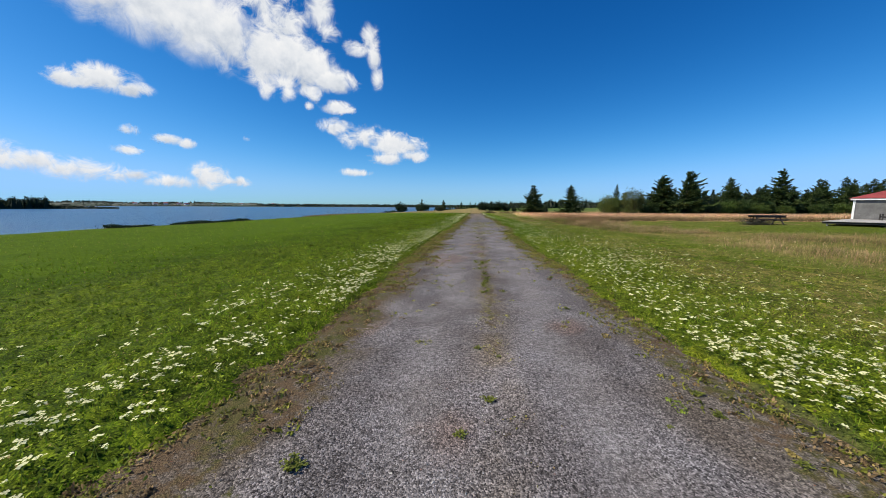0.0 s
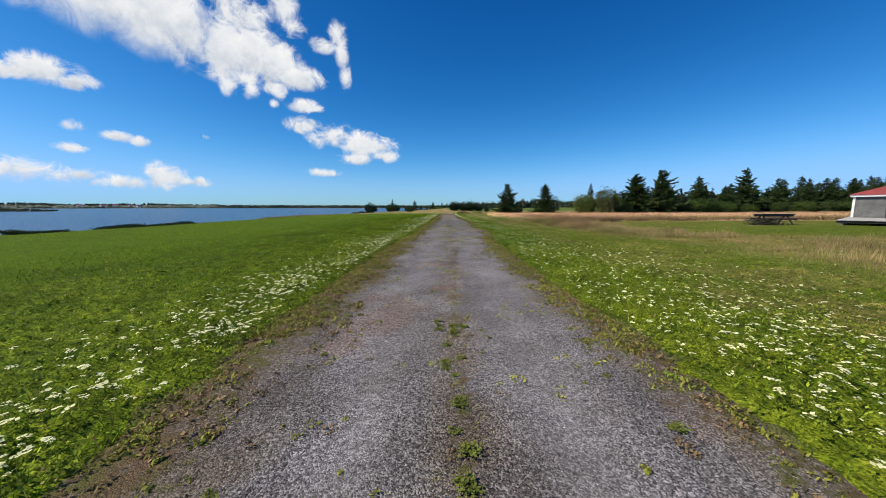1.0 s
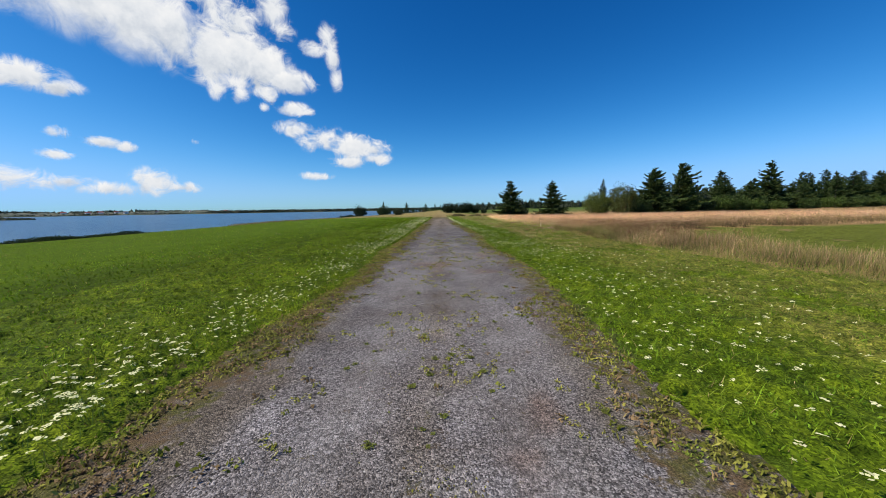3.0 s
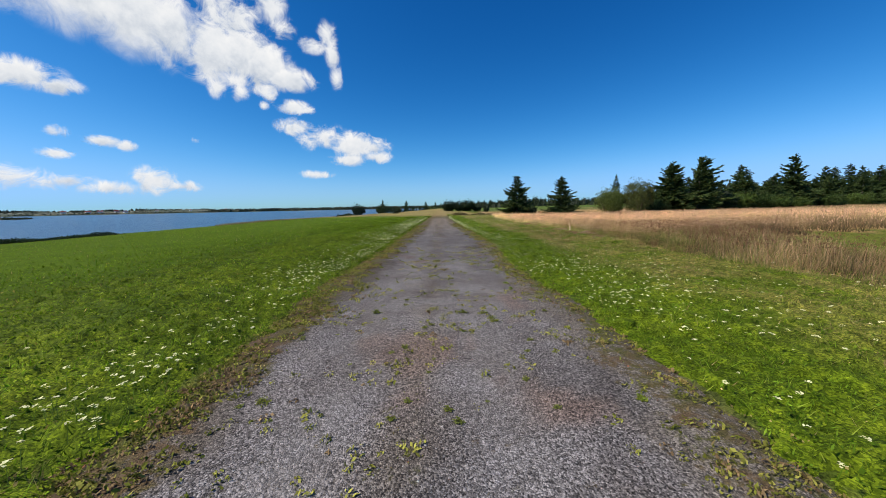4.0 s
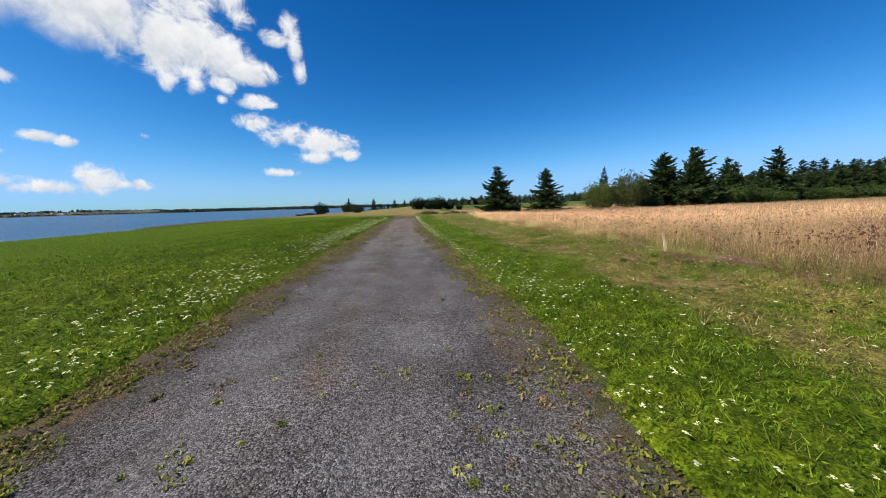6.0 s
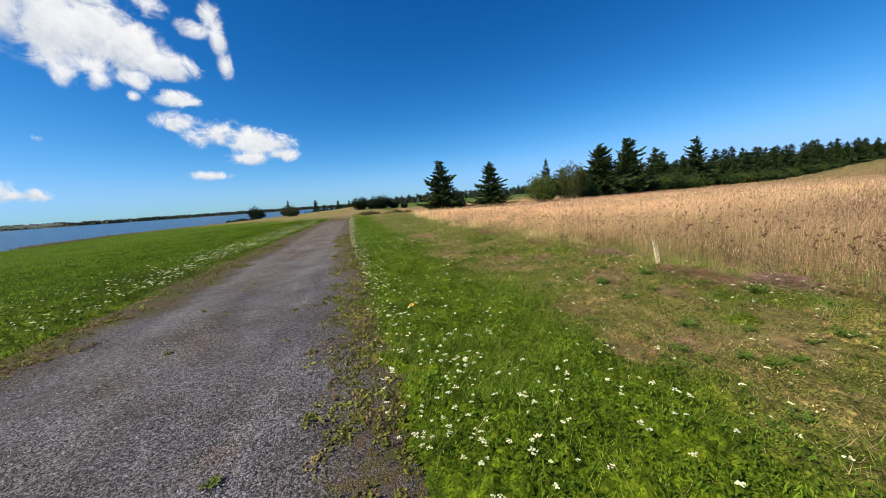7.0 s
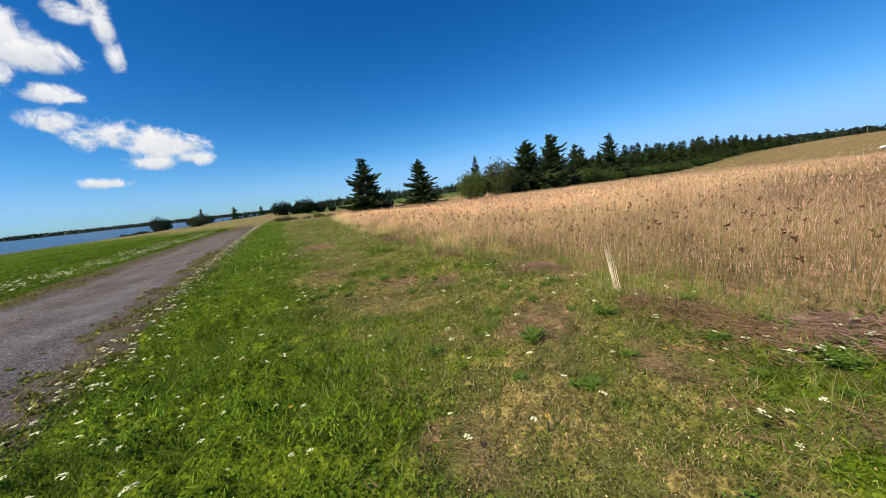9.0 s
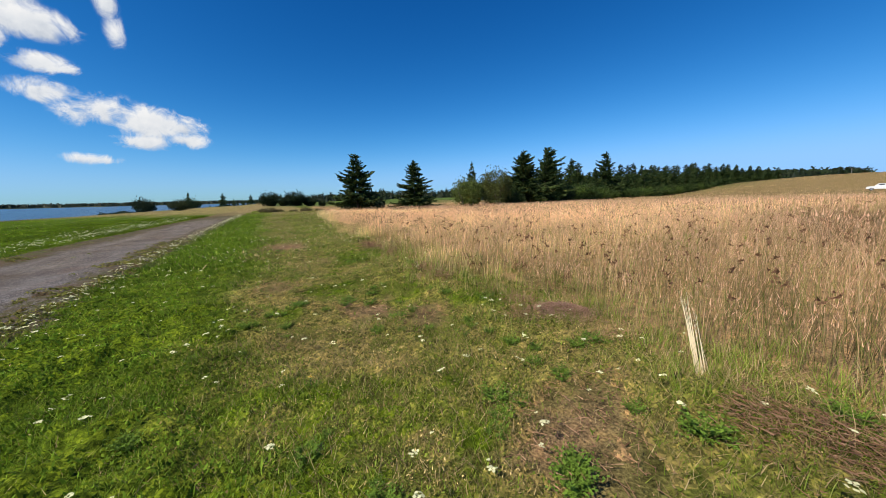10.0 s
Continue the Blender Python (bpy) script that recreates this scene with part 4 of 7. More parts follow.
plant(spruce("tall dark green spruce standing alone by the meadow", 11, 7.0, 3.0, ragged=0.40, taper=0.78, dens=1.3), 18.2, 83.2)
plant(broadleaf("low grey-green shrub at the foot of a spruce", 31, 2.6, 3.4, "shrub", "shrubs", 0.13, 1500, (0.05, 0.07, 0.028)), 20.2, 83.8)
plant(spruce("pointed dark green spruce standing alone by the meadow", 12, 7.9, 3.5, ragged=0.34, taper=0.86, dens=1.3), 30.4, 93.9)
plant(broadleaf("bushy light green deciduous tree beside the meadow", 32, 5.6, 5.2, count=4200, tone=(0.14, 0.18, 0.04)), 40.6, 93.5)
plant(broadleaf("rounded olive green deciduous tree with bare twigs", 33, 7.0, 5.8, count=4800, tone=(0.13, 0.15, 0.042)), 45.6, 92.3)
plant(spruce("small pointed spruce rising behind the bushy trees", 13, 8.3, 1.7, fine=0.8), 44.0, 97.5)
plant(spruce("broad tall dark spruce at the meadow's edge", 14, 10.8, 5.6, wind=0.12, dens=1.3, ragged=0.26, taper=0.78, fine=0.7), 55.6, 96.2)
plant(spruce("wind-blown tall spruce with swept ragged boughs", 15, 11.7, 4.0, wind=0.6, ragged=0.40, taper=0.50, dens=1.15, fine=0.7), 62.4, 97.0)
plant(broadleaf("dark green shrub beside the tall spruces", 34, 4.6, 5.0, "shrub", "shrubs", 0.16, 2200, (0.035, 0.06, 0.02)), 69.5, 98.5)
plant(broadleaf("dark green shrub beside the tall spruces", 35, 3.6, 4.4, "shrub", "shrubs", 0.16, 1800, (0.04, 0.07, 0.02)), 51.0, 94.2)

# the wood's edge running on behind the meadow
row = [spruce("dark green spruce in the wood's edge", 20 + k, h, r, wind=w, ragged=g, dens=0.95, taper=0.82, fine=0.45) for k, (h, r, w, g) in
       enumerate(((9.5, 3.4, 0.1, 0.3), (8.0, 3.0, 0.0, 0.35), (11.0, 4.4, 0.35, 0.42), (9.0, 3.9, 0.15, 0.3)))]
EDGE = ((78, 102, 0, 0.74), (80.8, 106.6, 2, 0.74), (82, 105, 1, 0.9), (85.1, 109.7, 0, 0.76), (87, 104, 0, 0.85), (90.7, 107.8, 1, 0.75),
        (93, 109, 3, 0.81), (96.5, 113.6, 2, 0.75), (98.5, 109.5, 2, 1.25), (101.9, 113.0, 1, 0.88), (104, 112, 1, 0.85), (107.8, 116.2, 2, 0.82),
        (109, 110, 3, 0.85), (111.5, 115.3, 2, 0.73), (115, 114, 0, 1.12), (118.6, 119.5, 2, 1.04), (121, 112, 2, 0.87), (124.5, 117.6, 1, 0.86),
        (127, 117, 1, 1.38), (130.0, 122.2, 0, 1.28), (134, 118, 3, 1.25), (137.8, 123.6, 0, 1.07), (141, 121, 0, 1.21), (144.1, 124.8, 3, 1.12),
        (148, 121, 2, 1.02), (151.3, 124.9, 1, 1.02), (155, 125, 1, 1.38), (158.3, 129.6, 3, 1.31), (163, 126, 3, 1.31), (166.8, 131.0, 0, 1.31),
        (171, 129, 0, 1.29), (174.9, 134.0, 1, 1.25), (180, 130, 2, 0.97), (182.9, 134.6, 1, 0.93), (189, 133, 1, 1.51), (192.5, 136.6, 0, 1.35),
        (198, 134, 3, 1.21), (200.6, 138.4, 2, 1.24), (208, 136, 0, 1.24), (210.5, 141.4, 2, 1.25), (218, 138, 2, 0.94), (220.4, 142.3, 0, 0.94),
        (228, 140, 1, 1.34), (230.5, 144.8, 2, 1.2), (238, 141, 3, 1.33), (241.3, 145.7, 1, 1.26), (248, 143, 0, 1.22), (251.9, 146.9, 1, 1.2),
        (257, 147, 3, 1.15), (261, 149, 2, 1.0), (265, 146, 0, 1.2), (268, 148, 1, 1.25), (272, 146, 3, 1.05), (275, 143, 0, 1.1), (279, 145, 1, 1.15), (283, 142, 2, 0.9),
        (287, 143, 0, 1.05), (291, 140, 3, 1.0), (295, 141, 1, 1.05), (299, 138, 0, 0.95))
used = set()
for k, (x, y, i, s) in enumerate(EDGE):
    if i in used:
        copy_thing(row[i], on_land(x, y, k * 67.0, s))
    else:
        row[i].matrix_basis = on_land(x, y, 20.0, 1.0)
        used.add(i)
lowbush = [broadleaf("mid-green bush under the spruces at the wood's edge", 40 + k, 4.6, 5.6, "shrub", "shrubs at the wood's edge", 0.2, 2000, t)
           for k, t in enumerate(((0.095, 0.145, 0.028), (0.065, 0.105, 0.024)))]
for k, (x, y, s) in enumerate(((75, 100, 0.8), (80, 101, 0.9), (85, 101, 0.8), (90, 105, 1.0), (96, 105, 0.7), (107, 107, 0.8), (118, 110, 0.9), (131, 114, 0.8),
                               (138, 116, 0.9), (146, 118, 0.8), (159, 122, 0.9), (176, 127, 0.9), (194, 131, 0.8), (214, 135, 0.7))):
    if k < 2:
        plant(lowbush[k], x, y)
    else:
        copy_thing(lowbush[k % 2], on_land(x, y, k * 50.0, s))


def back_woods():
    """The mass of the wood behind its edge, and dark woods beyond the hill."""
    rng = np.random.default_rng(3)
    n = 620
    x = rng.uniform(74, 262, n)
    y = 108 + (x - 90) * 0.24 + rng.uniform(4, 40, n)
    p = np.stack([x, y, terrain(x, y) - 0.3], 1)
    h = rng.uniform(4.5, 8.5, n) * np.interp(x, (74, 180, 260), (1.0, 0.9, 0.7))
    m = 900
    x2 = 300 + 600 * rng.random(m) ** 1.3
    y2 = 155 + rng.uniform(0, 70, m) + (x2 - 300) * 0.1
    x3, y3 = rng.uniform(40, 330, 300), rng.uniform(330, 420, 300)
    x4 = rng.uniform(14, 100, 260)
    y4 = 172 + rng.uniform(0, 22, 260) + 0.05 * x4
    p = np.concatenate([p, np.stack([x2, y2, np.full(m, -1.0)], 1), np.stack([x3, y3, terrain(x3, y3) - 0.5], 1), np.stack([x4, y4, terrain(x4, y4) - 0.3], 1)])
    h = np.concatenate([h, np.interp(x2, (300, 900), (15.0, 35)) * rng.uniform(0.86, 1.08, m) * (1 + 0.08 * wobble(x2, y2, 40.0, 3.0)), rng.uniform(4, 8, 300), rng.uniform(1.8, 3.8, 260) * (1 + 0.3 * wobble(x4, y4, 9.0, 5.0))])
    return ragged_woods("back_woods", p, h, np.concatenate([rng.uniform(1.9, 3.4, n), rng.uniform(5.0, 11.0, m), rng.uniform(2, 4, 300), rng.uniform(1.4, 2.8, 260)]), 4, 22)


tagged(back_woods(), "dense dark conifer wood behind the meadow", "woods", kind="stuff")

# trees ahead along the shore
plant(broadleaf("dark rounded tree by the shore", 50, 8.8, 9.0, "bushy_tree", "trees by the shore", 0.35, 2200, (0.022, 0.04, 0.015), 0.0), -44.5, 264)
plant(broadleaf("olive shrub thicket with a taller tree by the shore", 51, 9.5, 12.0, "bushy_tree", "trees by the shore", 0.4, 2200, (0.05, 0.075, 0.025), 0.0), -35, 323)
plant(spruce("dark spruce rising from a shrub thicket", 52, 13.0, 2.6, group="trees by the shore", fine=0.5), -35.5, 327)
plant(broadleaf("low olive bush in the rough grass", 53, 2.6, 3.2, "shrub", "shrubs", 0.15, 1100, (0.06, 0.075, 0.025), 0.0), -6.5, 124)
mound = broadleaf("low olive-brown bush by the lane's far end", 56, 0.8, 2.0, "shrub", "low bushes by the lane's far end", 0.08, 900, (0.22, 0.18, 0.075), 0.0)
plant(mound, 8.2, 88.5)
for x, y, z in ((9.4, 89.0, 0.75), (11.2, 88.2, 0.5), (12.9, 90.5, 0.8), (14.9, 92.0, 0.6)):
    copy_thing(mound, on_land(x, y, x * 61, z))
clump = broadleaf("dark green clump of low trees ahead by the lane", 54, 3.9, 4.2, "bushy_tree", "clump of low trees ahead", 0.2, 2000, (0.026, 0.045, 0.016), 0.0)
plant(clump, 9.6, 133)
for k, (x, y, s) in enumerate(((12.4, 131.5, 0.62), (15.2, 133.5, 1.08), (18.6, 134, 0.7), (21.5, 133, 0.45))):
    copy_thing(clump, on_land(x, y, 70.0 * k + 40, s))
far_spruce = spruce("distant dark spruce in a row", 55, 9.5, 3.6, group="distant spruces in a row", dens=0.9, fine=0.4)
plant(far_spruce, -13.6, 300)
for k, (x, s) in enumerate(((-10.5, 0.85), (-8.5, 1.0), (-5.5, 0.9), (-3.0, 1.0), (-0.5, 0.95), (2.0, 1.1), (4.5, 0.9), (7.0, 1.05), (9.5, 0.95), (12.0, 1.0), (14.5, 1.05), (17, 0.9), (20, 0.85), (-22, 0.7), (24, 0.9), (28, 0.8))):
    copy_thing(far_spruce, on_land(x, 302 + 9 * math.sin(k * 2.1), k * 80.0, s * (0.42, 0.62, 0.36, 0.5, 0.4, 0.66, 0.45)[k % 7]))


def shore_bushes():
    rng = np.random.default_rng(12)
    n = 8000
    y = np.concatenate([rng.uniform(74, 92, n // 4), rng.uniform(62, 68, n // 8), rng.uniform(215, 262, n - n // 4 - n // 8)])
    x = np.interp(y, SHORE_Y, SHORE_X) + rng.normal(size=n) * 1.2 + 9.0
    hmax = np.where(y > 200, 2.0, 0.8) * (0.6 + 0.4 * wobble(x, y, 4.0, 7.0))
    p = np.stack([x, y, terrain(x, y) + rng.random(n) * np.maximum(hmax, 0.2)], 1)
    v, f = sprays(p, rng.normal(size=(n, 3)), np.full(n, 0.28), np.full(n, 0.24), rng)
    t = rng.random((n, 1))
    return mesh_np("shore_bushes", v, f, np.repeat(np.array((0.03, 0.05, 0.018)) * (0.6 + 0.8 * t), 6, axis=0))


tagged(part("shore_bushes", shore_bushes(), BROADLEAF), "dark low bushes along the shore bank", "bushes", kind="stuff")

def shore_reeds():
    """Rough dry grass along the top of the bank further on."""
    rng = np.random.default_rng(13)
    n = 9000
    y = rng.uniform(124, 265, n)
    x = np.interp(y, SHORE_Y, SHORE_X) + 1.5 + 5.5 * rng.random(n)
    t = rng.random((n, 1))
    c = np.array((0.20, 0.145, 0.062)) * (1 - t) + np.array((0.33, 0.245, 0.115)) * t
    return blades(x, y, terrain(x, y) - 0.02, rng.uniform(0.25, 0.7, n), rng.uniform(0.05, 0.14, n), rng.uniform(0.2, 0.8, n), c * 0.8, c, rng)


# ---------------------------------------------------------------- shed, deck and what stands by them
def shed():
    """A grey shingled shed with white trim and a low hipped red roof. Its wall's outer corner is the origin."""
    thing = new("shed")
    W, D, H = 6.4, 4.6, 1.82
    body = part("wall", box((W, D, H), pose(W / 2, D / 2, H / 2 - 0.02)), SHINGLE, thing)
    rows = []
    for k in range(11):
        rows.append(part("shingle_course", box((W - 0.2, 0.02, 0.15), pose(W / 2, -0.012, 0.10 + 0.15 * k, -4, 0, 0)), SHINGLE, body))
        part("shingle_course", box((0.02, D - 0.2, 0.15), pose(-0.012, D / 2, 0.10 + 0.15 * k, 0, 4, 0)), SHINGLE, body)
    for x, y in ((0, 0), (W, 0), (0, D), (W, D)):
        part("corner_board", box((0.15, 0.15, H), pose(x, y, H / 2), 0.006), WHITE, thing, "white painted corner board")
    bm = bmesh.new()
    o = 0.22
    for size, m in (((W + 2 * o, 0.05, 0.2), pose(W / 2, -o, H)), ((W + 2 * o, 0.05, 0.2), pose(W / 2, D + o, H)),
                    ((0.05, D + 2 * o - 0.1, 0.2), pose(-o, D / 2, H)), ((0.05, D + 2 * o - 0.1, 0.2), pose(W + o, D / 2, H))):
        bm_box(bm, size, m, 0.005)
    part("fascia", bm, WHITE, thing, "white painted fascia board")
    bm = bmesh.new()
    p = 0.30
    base = [bm.verts.new(q) for q in ((-p, -p, H + 0.09), (W + p, -p, H + 0.09), (W + p, D + p, H + 0.09), (-p, D + p, H + 0.09))]
    low = [bm.verts.new((v.co.x, v.co.y, H + 0.05)) for v in base]
    r1, r2 = bm.verts.new((D * 0.42, D / 2, H + 0.95)), bm.verts.new((W - D * 0.42, D / 2, H + 0.95))
    for f in ((base[0], base[1], r2, r1), (base[1], base[2], r2), (base[2], base[3], r1, r2), (base[3], base[0], r1), low[::-1]):
        bm.faces.new(f)
    for k in range(4):
        bm.faces.new((low[k], low[(k + 1) % 4], base[(k + 1) % 4], base[k]))
    part("roof", bm, ROOF, thing, "faded red shingle roof")
    return tagged(thing, "grey shingled shed with white trim and red roof", "shed")


def deck():
    """A low board platform on short posts; the origin is its outer front corner."""
    thing = new("deck")
    W, D, top = 10.0, 16.6, 0.36
    for k in range(115):
        part("board", box((W, 0.135, 0.032), pose(W / 2, 0.07 + k * 0.1435, top - 0.016)), DECKWOOD, thing)
    # rim joists near black: the shade under the deck's edge put into their colour
    for y in (0.03, D - 0.03):
        part("rim_joist", box((W, 0.04, 0.17), pose(W / 2, y + (0.12 if y < 1 else -0.12), top - 0.12)), DARKWOOD, thing)
    for x in (0.03, W - 0.03):
        part("rim_joist", box((0.04, D - 0.4, 0.17), pose(x + (0.12 if x < 1 else -0.12), D / 2, top - 0.12)), DARKWOOD, thing)
    for x in (0.3, 3.4, 6.6, 9.7):
        for y in (0.3, 4.3, 8.3, 12.3, 16.2):
            part("post", box((0.12, 0.12, 0.5), pose(x, y, -0.02)), GREYWOOD, thing)
    return tagged(thing, "weathered grey wooden deck in front of the shed", "deck")


def lawn_chair():
    """A slatted wooden lawn chair with wide arms."""
    thing = new("lawn_chair")
    for x in (-0.3, 0.3):
        part("front_leg", box((0.05, 0.10, 0.56), pose(x, -0.36, 0.28), 0.004), DARKWOOD, thing)
        part("rear_leg", box((0.05, 0.95, 0.11), pose(x * 0.93, 0.05, 0.22, -18, 0, 0), 0.004), DARKWOOD, thing)
        part("arm", box((0.15, 0.80, 0.03), pose(x * 1.12, -0.05, 0.575), 0.006), DARKWOOD, thing)
    for k in range(5):
        part("seat_slat", box((0.54, 0.085, 0.022), pose(0, -0.34 + k * 0.10, 0.36 - k * 0.022, -13, 0, 0), 0.003), DARKWOOD, thing)
    for k in range(5):
        part("back_slat", box((0.10, 0.022, 0.86 - 0.05 * abs(k - 2)), pose(-0.23 + k * 0.115, 0.30, 0.66, -22, 0, 0), 0.003), DARKWOOD, thing)
    part("back_rail", box((0.60, 0.03, 0.07), pose(0, 0.30, 0.56, -22, 0, 0)), DARKWOOD, thing)
    return tagged(thing, "dark wooden slatted lawn chair on the deck", "chair")


def picnic_table():
    """A long picnic table with benches on crossed legs."""
    thing = new("picnic_table")
    for k in range(5):
        part("tabletop_board", box((2.9, 0.14, 0.05), pose(0, -0.30 + k * 0.15, 0.76), 0.004), DARKWOOD, thing)
    for s in (-1, 1):
        for k in range(2):
            part("bench_board", box((2.9, 0.14, 0.04), pose(0, s * (0.62 + 0.15 * k), 0.44), 0.004), DARKWOOD, thing)
        for x in (-1.05, 1.05):
            part("leg", box((0.045, 0.10, 0.98), pose(x, s * 0.28, 0.36, s * 34, 0, 0), 0.004), DARKWOOD, thing)
    for s in (-1, 1):
        part("skirt", box((2.7, 0.035, 0.14), pose(0, s * 0.33, 0.66), 0.004), DARKWOOD, thing)
    for x in (-1.0, 1.0):
        part("cross_beam", box((0.045, 1.56, 0.10), pose(x, 0, 0.38), 0.004), DARKWOOD, thing)
        part("top_beam", box((0.045, 0.70, 0.09), pose(x, 0, 0.70), 0.004), DARKWOOD, thing)
    return tagged(thing, "dark weathered wooden picnic table on the lawn", "picnic table")


def brush_pile():
    """A heap of cut branches."""
    rng = np.random.default_rng(21)
    n = 700
    p = np.stack([rng.normal(size=n) * 0.60, rng.normal(size=n) * 0.40, rng.random(n) ** 1.6 * 0.48], 1)
    d = rng.normal(size=(n, 3)) * np.array((1, 0.8, 0.35))
    v, f = sprays(p, d, rng.uniform(0.2, 0.5, n), rng.uniform(0.02, 0.06, n), rng)
    col = np.repeat(np.array((0.055, 0.050, 0.035)) * (0.5 + 1.6 * rng.random((n, 1))), 6, axis=0)
    ob = part("brush_pile", mesh_np("brush_pile", v, f, col), DRY)
    return tagged(ob, "dark pile of cut brush beside the picnic table", "brush pile")


YARD = pose(31.0, 29.5, float(terrain(31, 29)) + 0.02, 0, 0, -54)
deck().matrix_basis = YARD
shed().matrix_basis = YARD @ pose(0.3, 11.2, 0.362) @ Matrix.Scale(1.1, 4)
lawn_chair().matrix_basis = YARD @ pose(2.7, 8.5, 0.362, 0, 0, -70)
picnic_table().matrix_basis = on_land(28.25, 31.5, 6, 1.05)
brush_pile().matrix_basis = on_land(27.0, 31.0, 0)


def utility_pole():
    thing = new("utility_pole")
    bm = bmesh.new()
    bmesh.ops.create_cone(bm, cap_ends=True, segments=10, radius1=0.2, radius2=0.13, depth=6.6, matrix=pose(0, 0, 2.9))
    part("pole", bm, GREYWOOD, thing)
    part("crossarm", box((1.8, 0.12, 0.12), pose(0, 0.18, 5.6), 0.01), GREYWOOD, thing)
    for x in (-0.75, 0, 0.75):
        bm = bmesh.new()
        bmesh.ops.create_cone(bm, cap_ends=True, segments=8, radius1=0.05, radius2=0.03, depth=0.2, matrix=pose(x, 0.18, 5.76))
        part("insulator", bm, GREYWOOD, thing)
    return tagged(thing, "grey wooden utility pole on the hill", "utility pole", group="utility poles on the hill")


up = utility_pole()
up.matrix_basis = on_land(318, 143, 20)
copy_thing(up, on_land(322, 112, 20))


def pickup():
    """A parked pickup: bonnet, cab and open bed, lengthwise along x."""
    thing = new("pickup_truck")
    bm = bmesh.new()
    prof = ((-2.75, 0.45), (-2.8, 1.05), (-0.75, 1.08), (-0.45, 1.82), (0.75, 1.84), (1.35, 1.18), (2.55, 1.05), (2.75, 0.8), (2.72, 0.45))
    sides = []
    for s in (-0.92, 0.92):
        sides.append([bm.verts.new((x, s * (0.86 if z > 1.3 else 1.0), z)) for x, z in prof])
    n = len(prof)
    bm.faces.new(sides[0])
    bm.faces.new(sides[1][::-1])
    for k in range(n):
        bm.faces.new((sides[0][k], sides[1][k], sides[1][(k + 1) % n], sides[0][(k + 1) % n]))
    body = part("body", bm, CARPAINT, thing, "white painted body")
    for s in (-1, 1):
        part("side_window", box((1.0, 0.02, 0.42), pose(0.15, s * 0.86, 1.5)), GLASS, body, "dark glass")
    part("windscreen", box((0.86, 1.4, 0.02), pose(1.07, 0, 1.52, 0, 47, 0)), GLASS, body, "dark glass")
    part("bumper", box((0.12, 1.86, 0.2), pose(2.76, 0, 0.5), 0.02), RIM, thing)
    part("bumper", box((0.12, 1.86, 0.2), pose(-2.82, 0, 0.5), 0.02), RIM, thing)
    for x in (-1.7, 1.75):
        for s in (-0.84, 0.84):
            bm = bmesh.new()
            bmesh.ops.create_cone(bm, cap_ends=True, segments=20, radius1=0.38, radius2=0.38, depth=0.24, matrix=pose(x, s, 0.38, 90))
            wheel = part("tyre", bm, TYRE, thing)
            bm = bmesh.new()
            bmesh.ops.create_cone(bm, cap_ends=True, segments=14, radius1=0.22, radius2=0.22, depth=0.262, matrix=pose(x, s, 0.38, 90))
            part("rim", bm, RIM, wheel)
    return tagged(thing, "white pickup truck parked on the hillside", "pickup truck")


pickup().matrix_basis = on_land(154, 68, 101)

# ---------------------------------------------------------------- grass, weeds and flowers
def blades(x, y, z, h, w, lean, low, high, rng, segments=1, wind=(0.0, 0.0)):
    """Grass blades: a slim triangle each, a small leaf of two, or three where they bend. low and high: tints at foot and tip."""
    n = len(x)
    a = rng.random(n) * 6.2832
    b = rng.random(n) * 6.2832
    side = np.stack([np.cos(a), np.sin(a), np.zeros(n)], 1) * (w * 0.5)[:, None]
    foot = np.stack([x, y, z], 1)
    off = np.stack([np.cos(b) * lean * h + wind[0] * h, np.sin(b) * lean * h + wind[1] * h, h], 1)
    if segments == 1:
        v = np.stack([foot - side, foot + side, foot + off], 1).reshape(-1, 3)
        c = np.stack([low, low, high], 1).reshape(-1, 3)
        return v, np.arange(3 * n).reshape(-1, 3), c
    if segments == 2:
        mid = foot + off * 0.55
        v = np.stack([foot, mid - side, mid + side, foot + off], 1).reshape(-1, 3)
        c = np.stack([low, high, high, high * 0.95], 1).reshape(-1, 3)
        k = (np.arange(n) * 4)[:, None]
        return v, np.concatenate([k + np.array((0, 2, 1)), k + np.array((1, 2, 3))], 0), c
    mid = foot + off * np.array((0.32, 0.32, 0.6))
    v = np.stack([foot - side, foot + side, mid - side * 0.8, mid + side * 0.8, foot + off], 1).reshape(-1, 3)
    m = (low + high) * 0.5
    c = np.stack([low, low, m, m, high], 1).reshape(-1, 3)
    k = (np.arange(n) * 5)[:, None]
    f = np.concatenate([k + np.array((0, 1, 3)), k + np.array((0, 3, 2)), k + np.array((2, 3, 4))], 0)
    return v, f, c


def leaflets(x, y, z, size, tilt, c, rng, slim=(0.45, 0.9)):
    """Small broad leaves lying about level: a four-cornered leaf each."""
    n = len(x)
    a = rng.random(n) * 6.2832
    e1 = np.stack([np.cos(a), np.sin(a), rng.normal(size=n) * tilt], 1) * size[:, None]
    e2 = np.stack([-np.sin(a), np.cos(a), rng.normal(size=n) * tilt], 1) * (size * rng.uniform(*slim, n))[:, None]
    p = np.stack([x, y, z], 1)
    v = np.stack([p - e1, p - e2, p + e1, p + e2], 1).reshape(-1, 3)
    k = (np.arange(n) * 4)[:, None]
    return v, np.concatenate([k + np.array((0, 1, 2)), k + np.array((0, 2, 3))], 0), np.repeat(c, 4, axis=0)


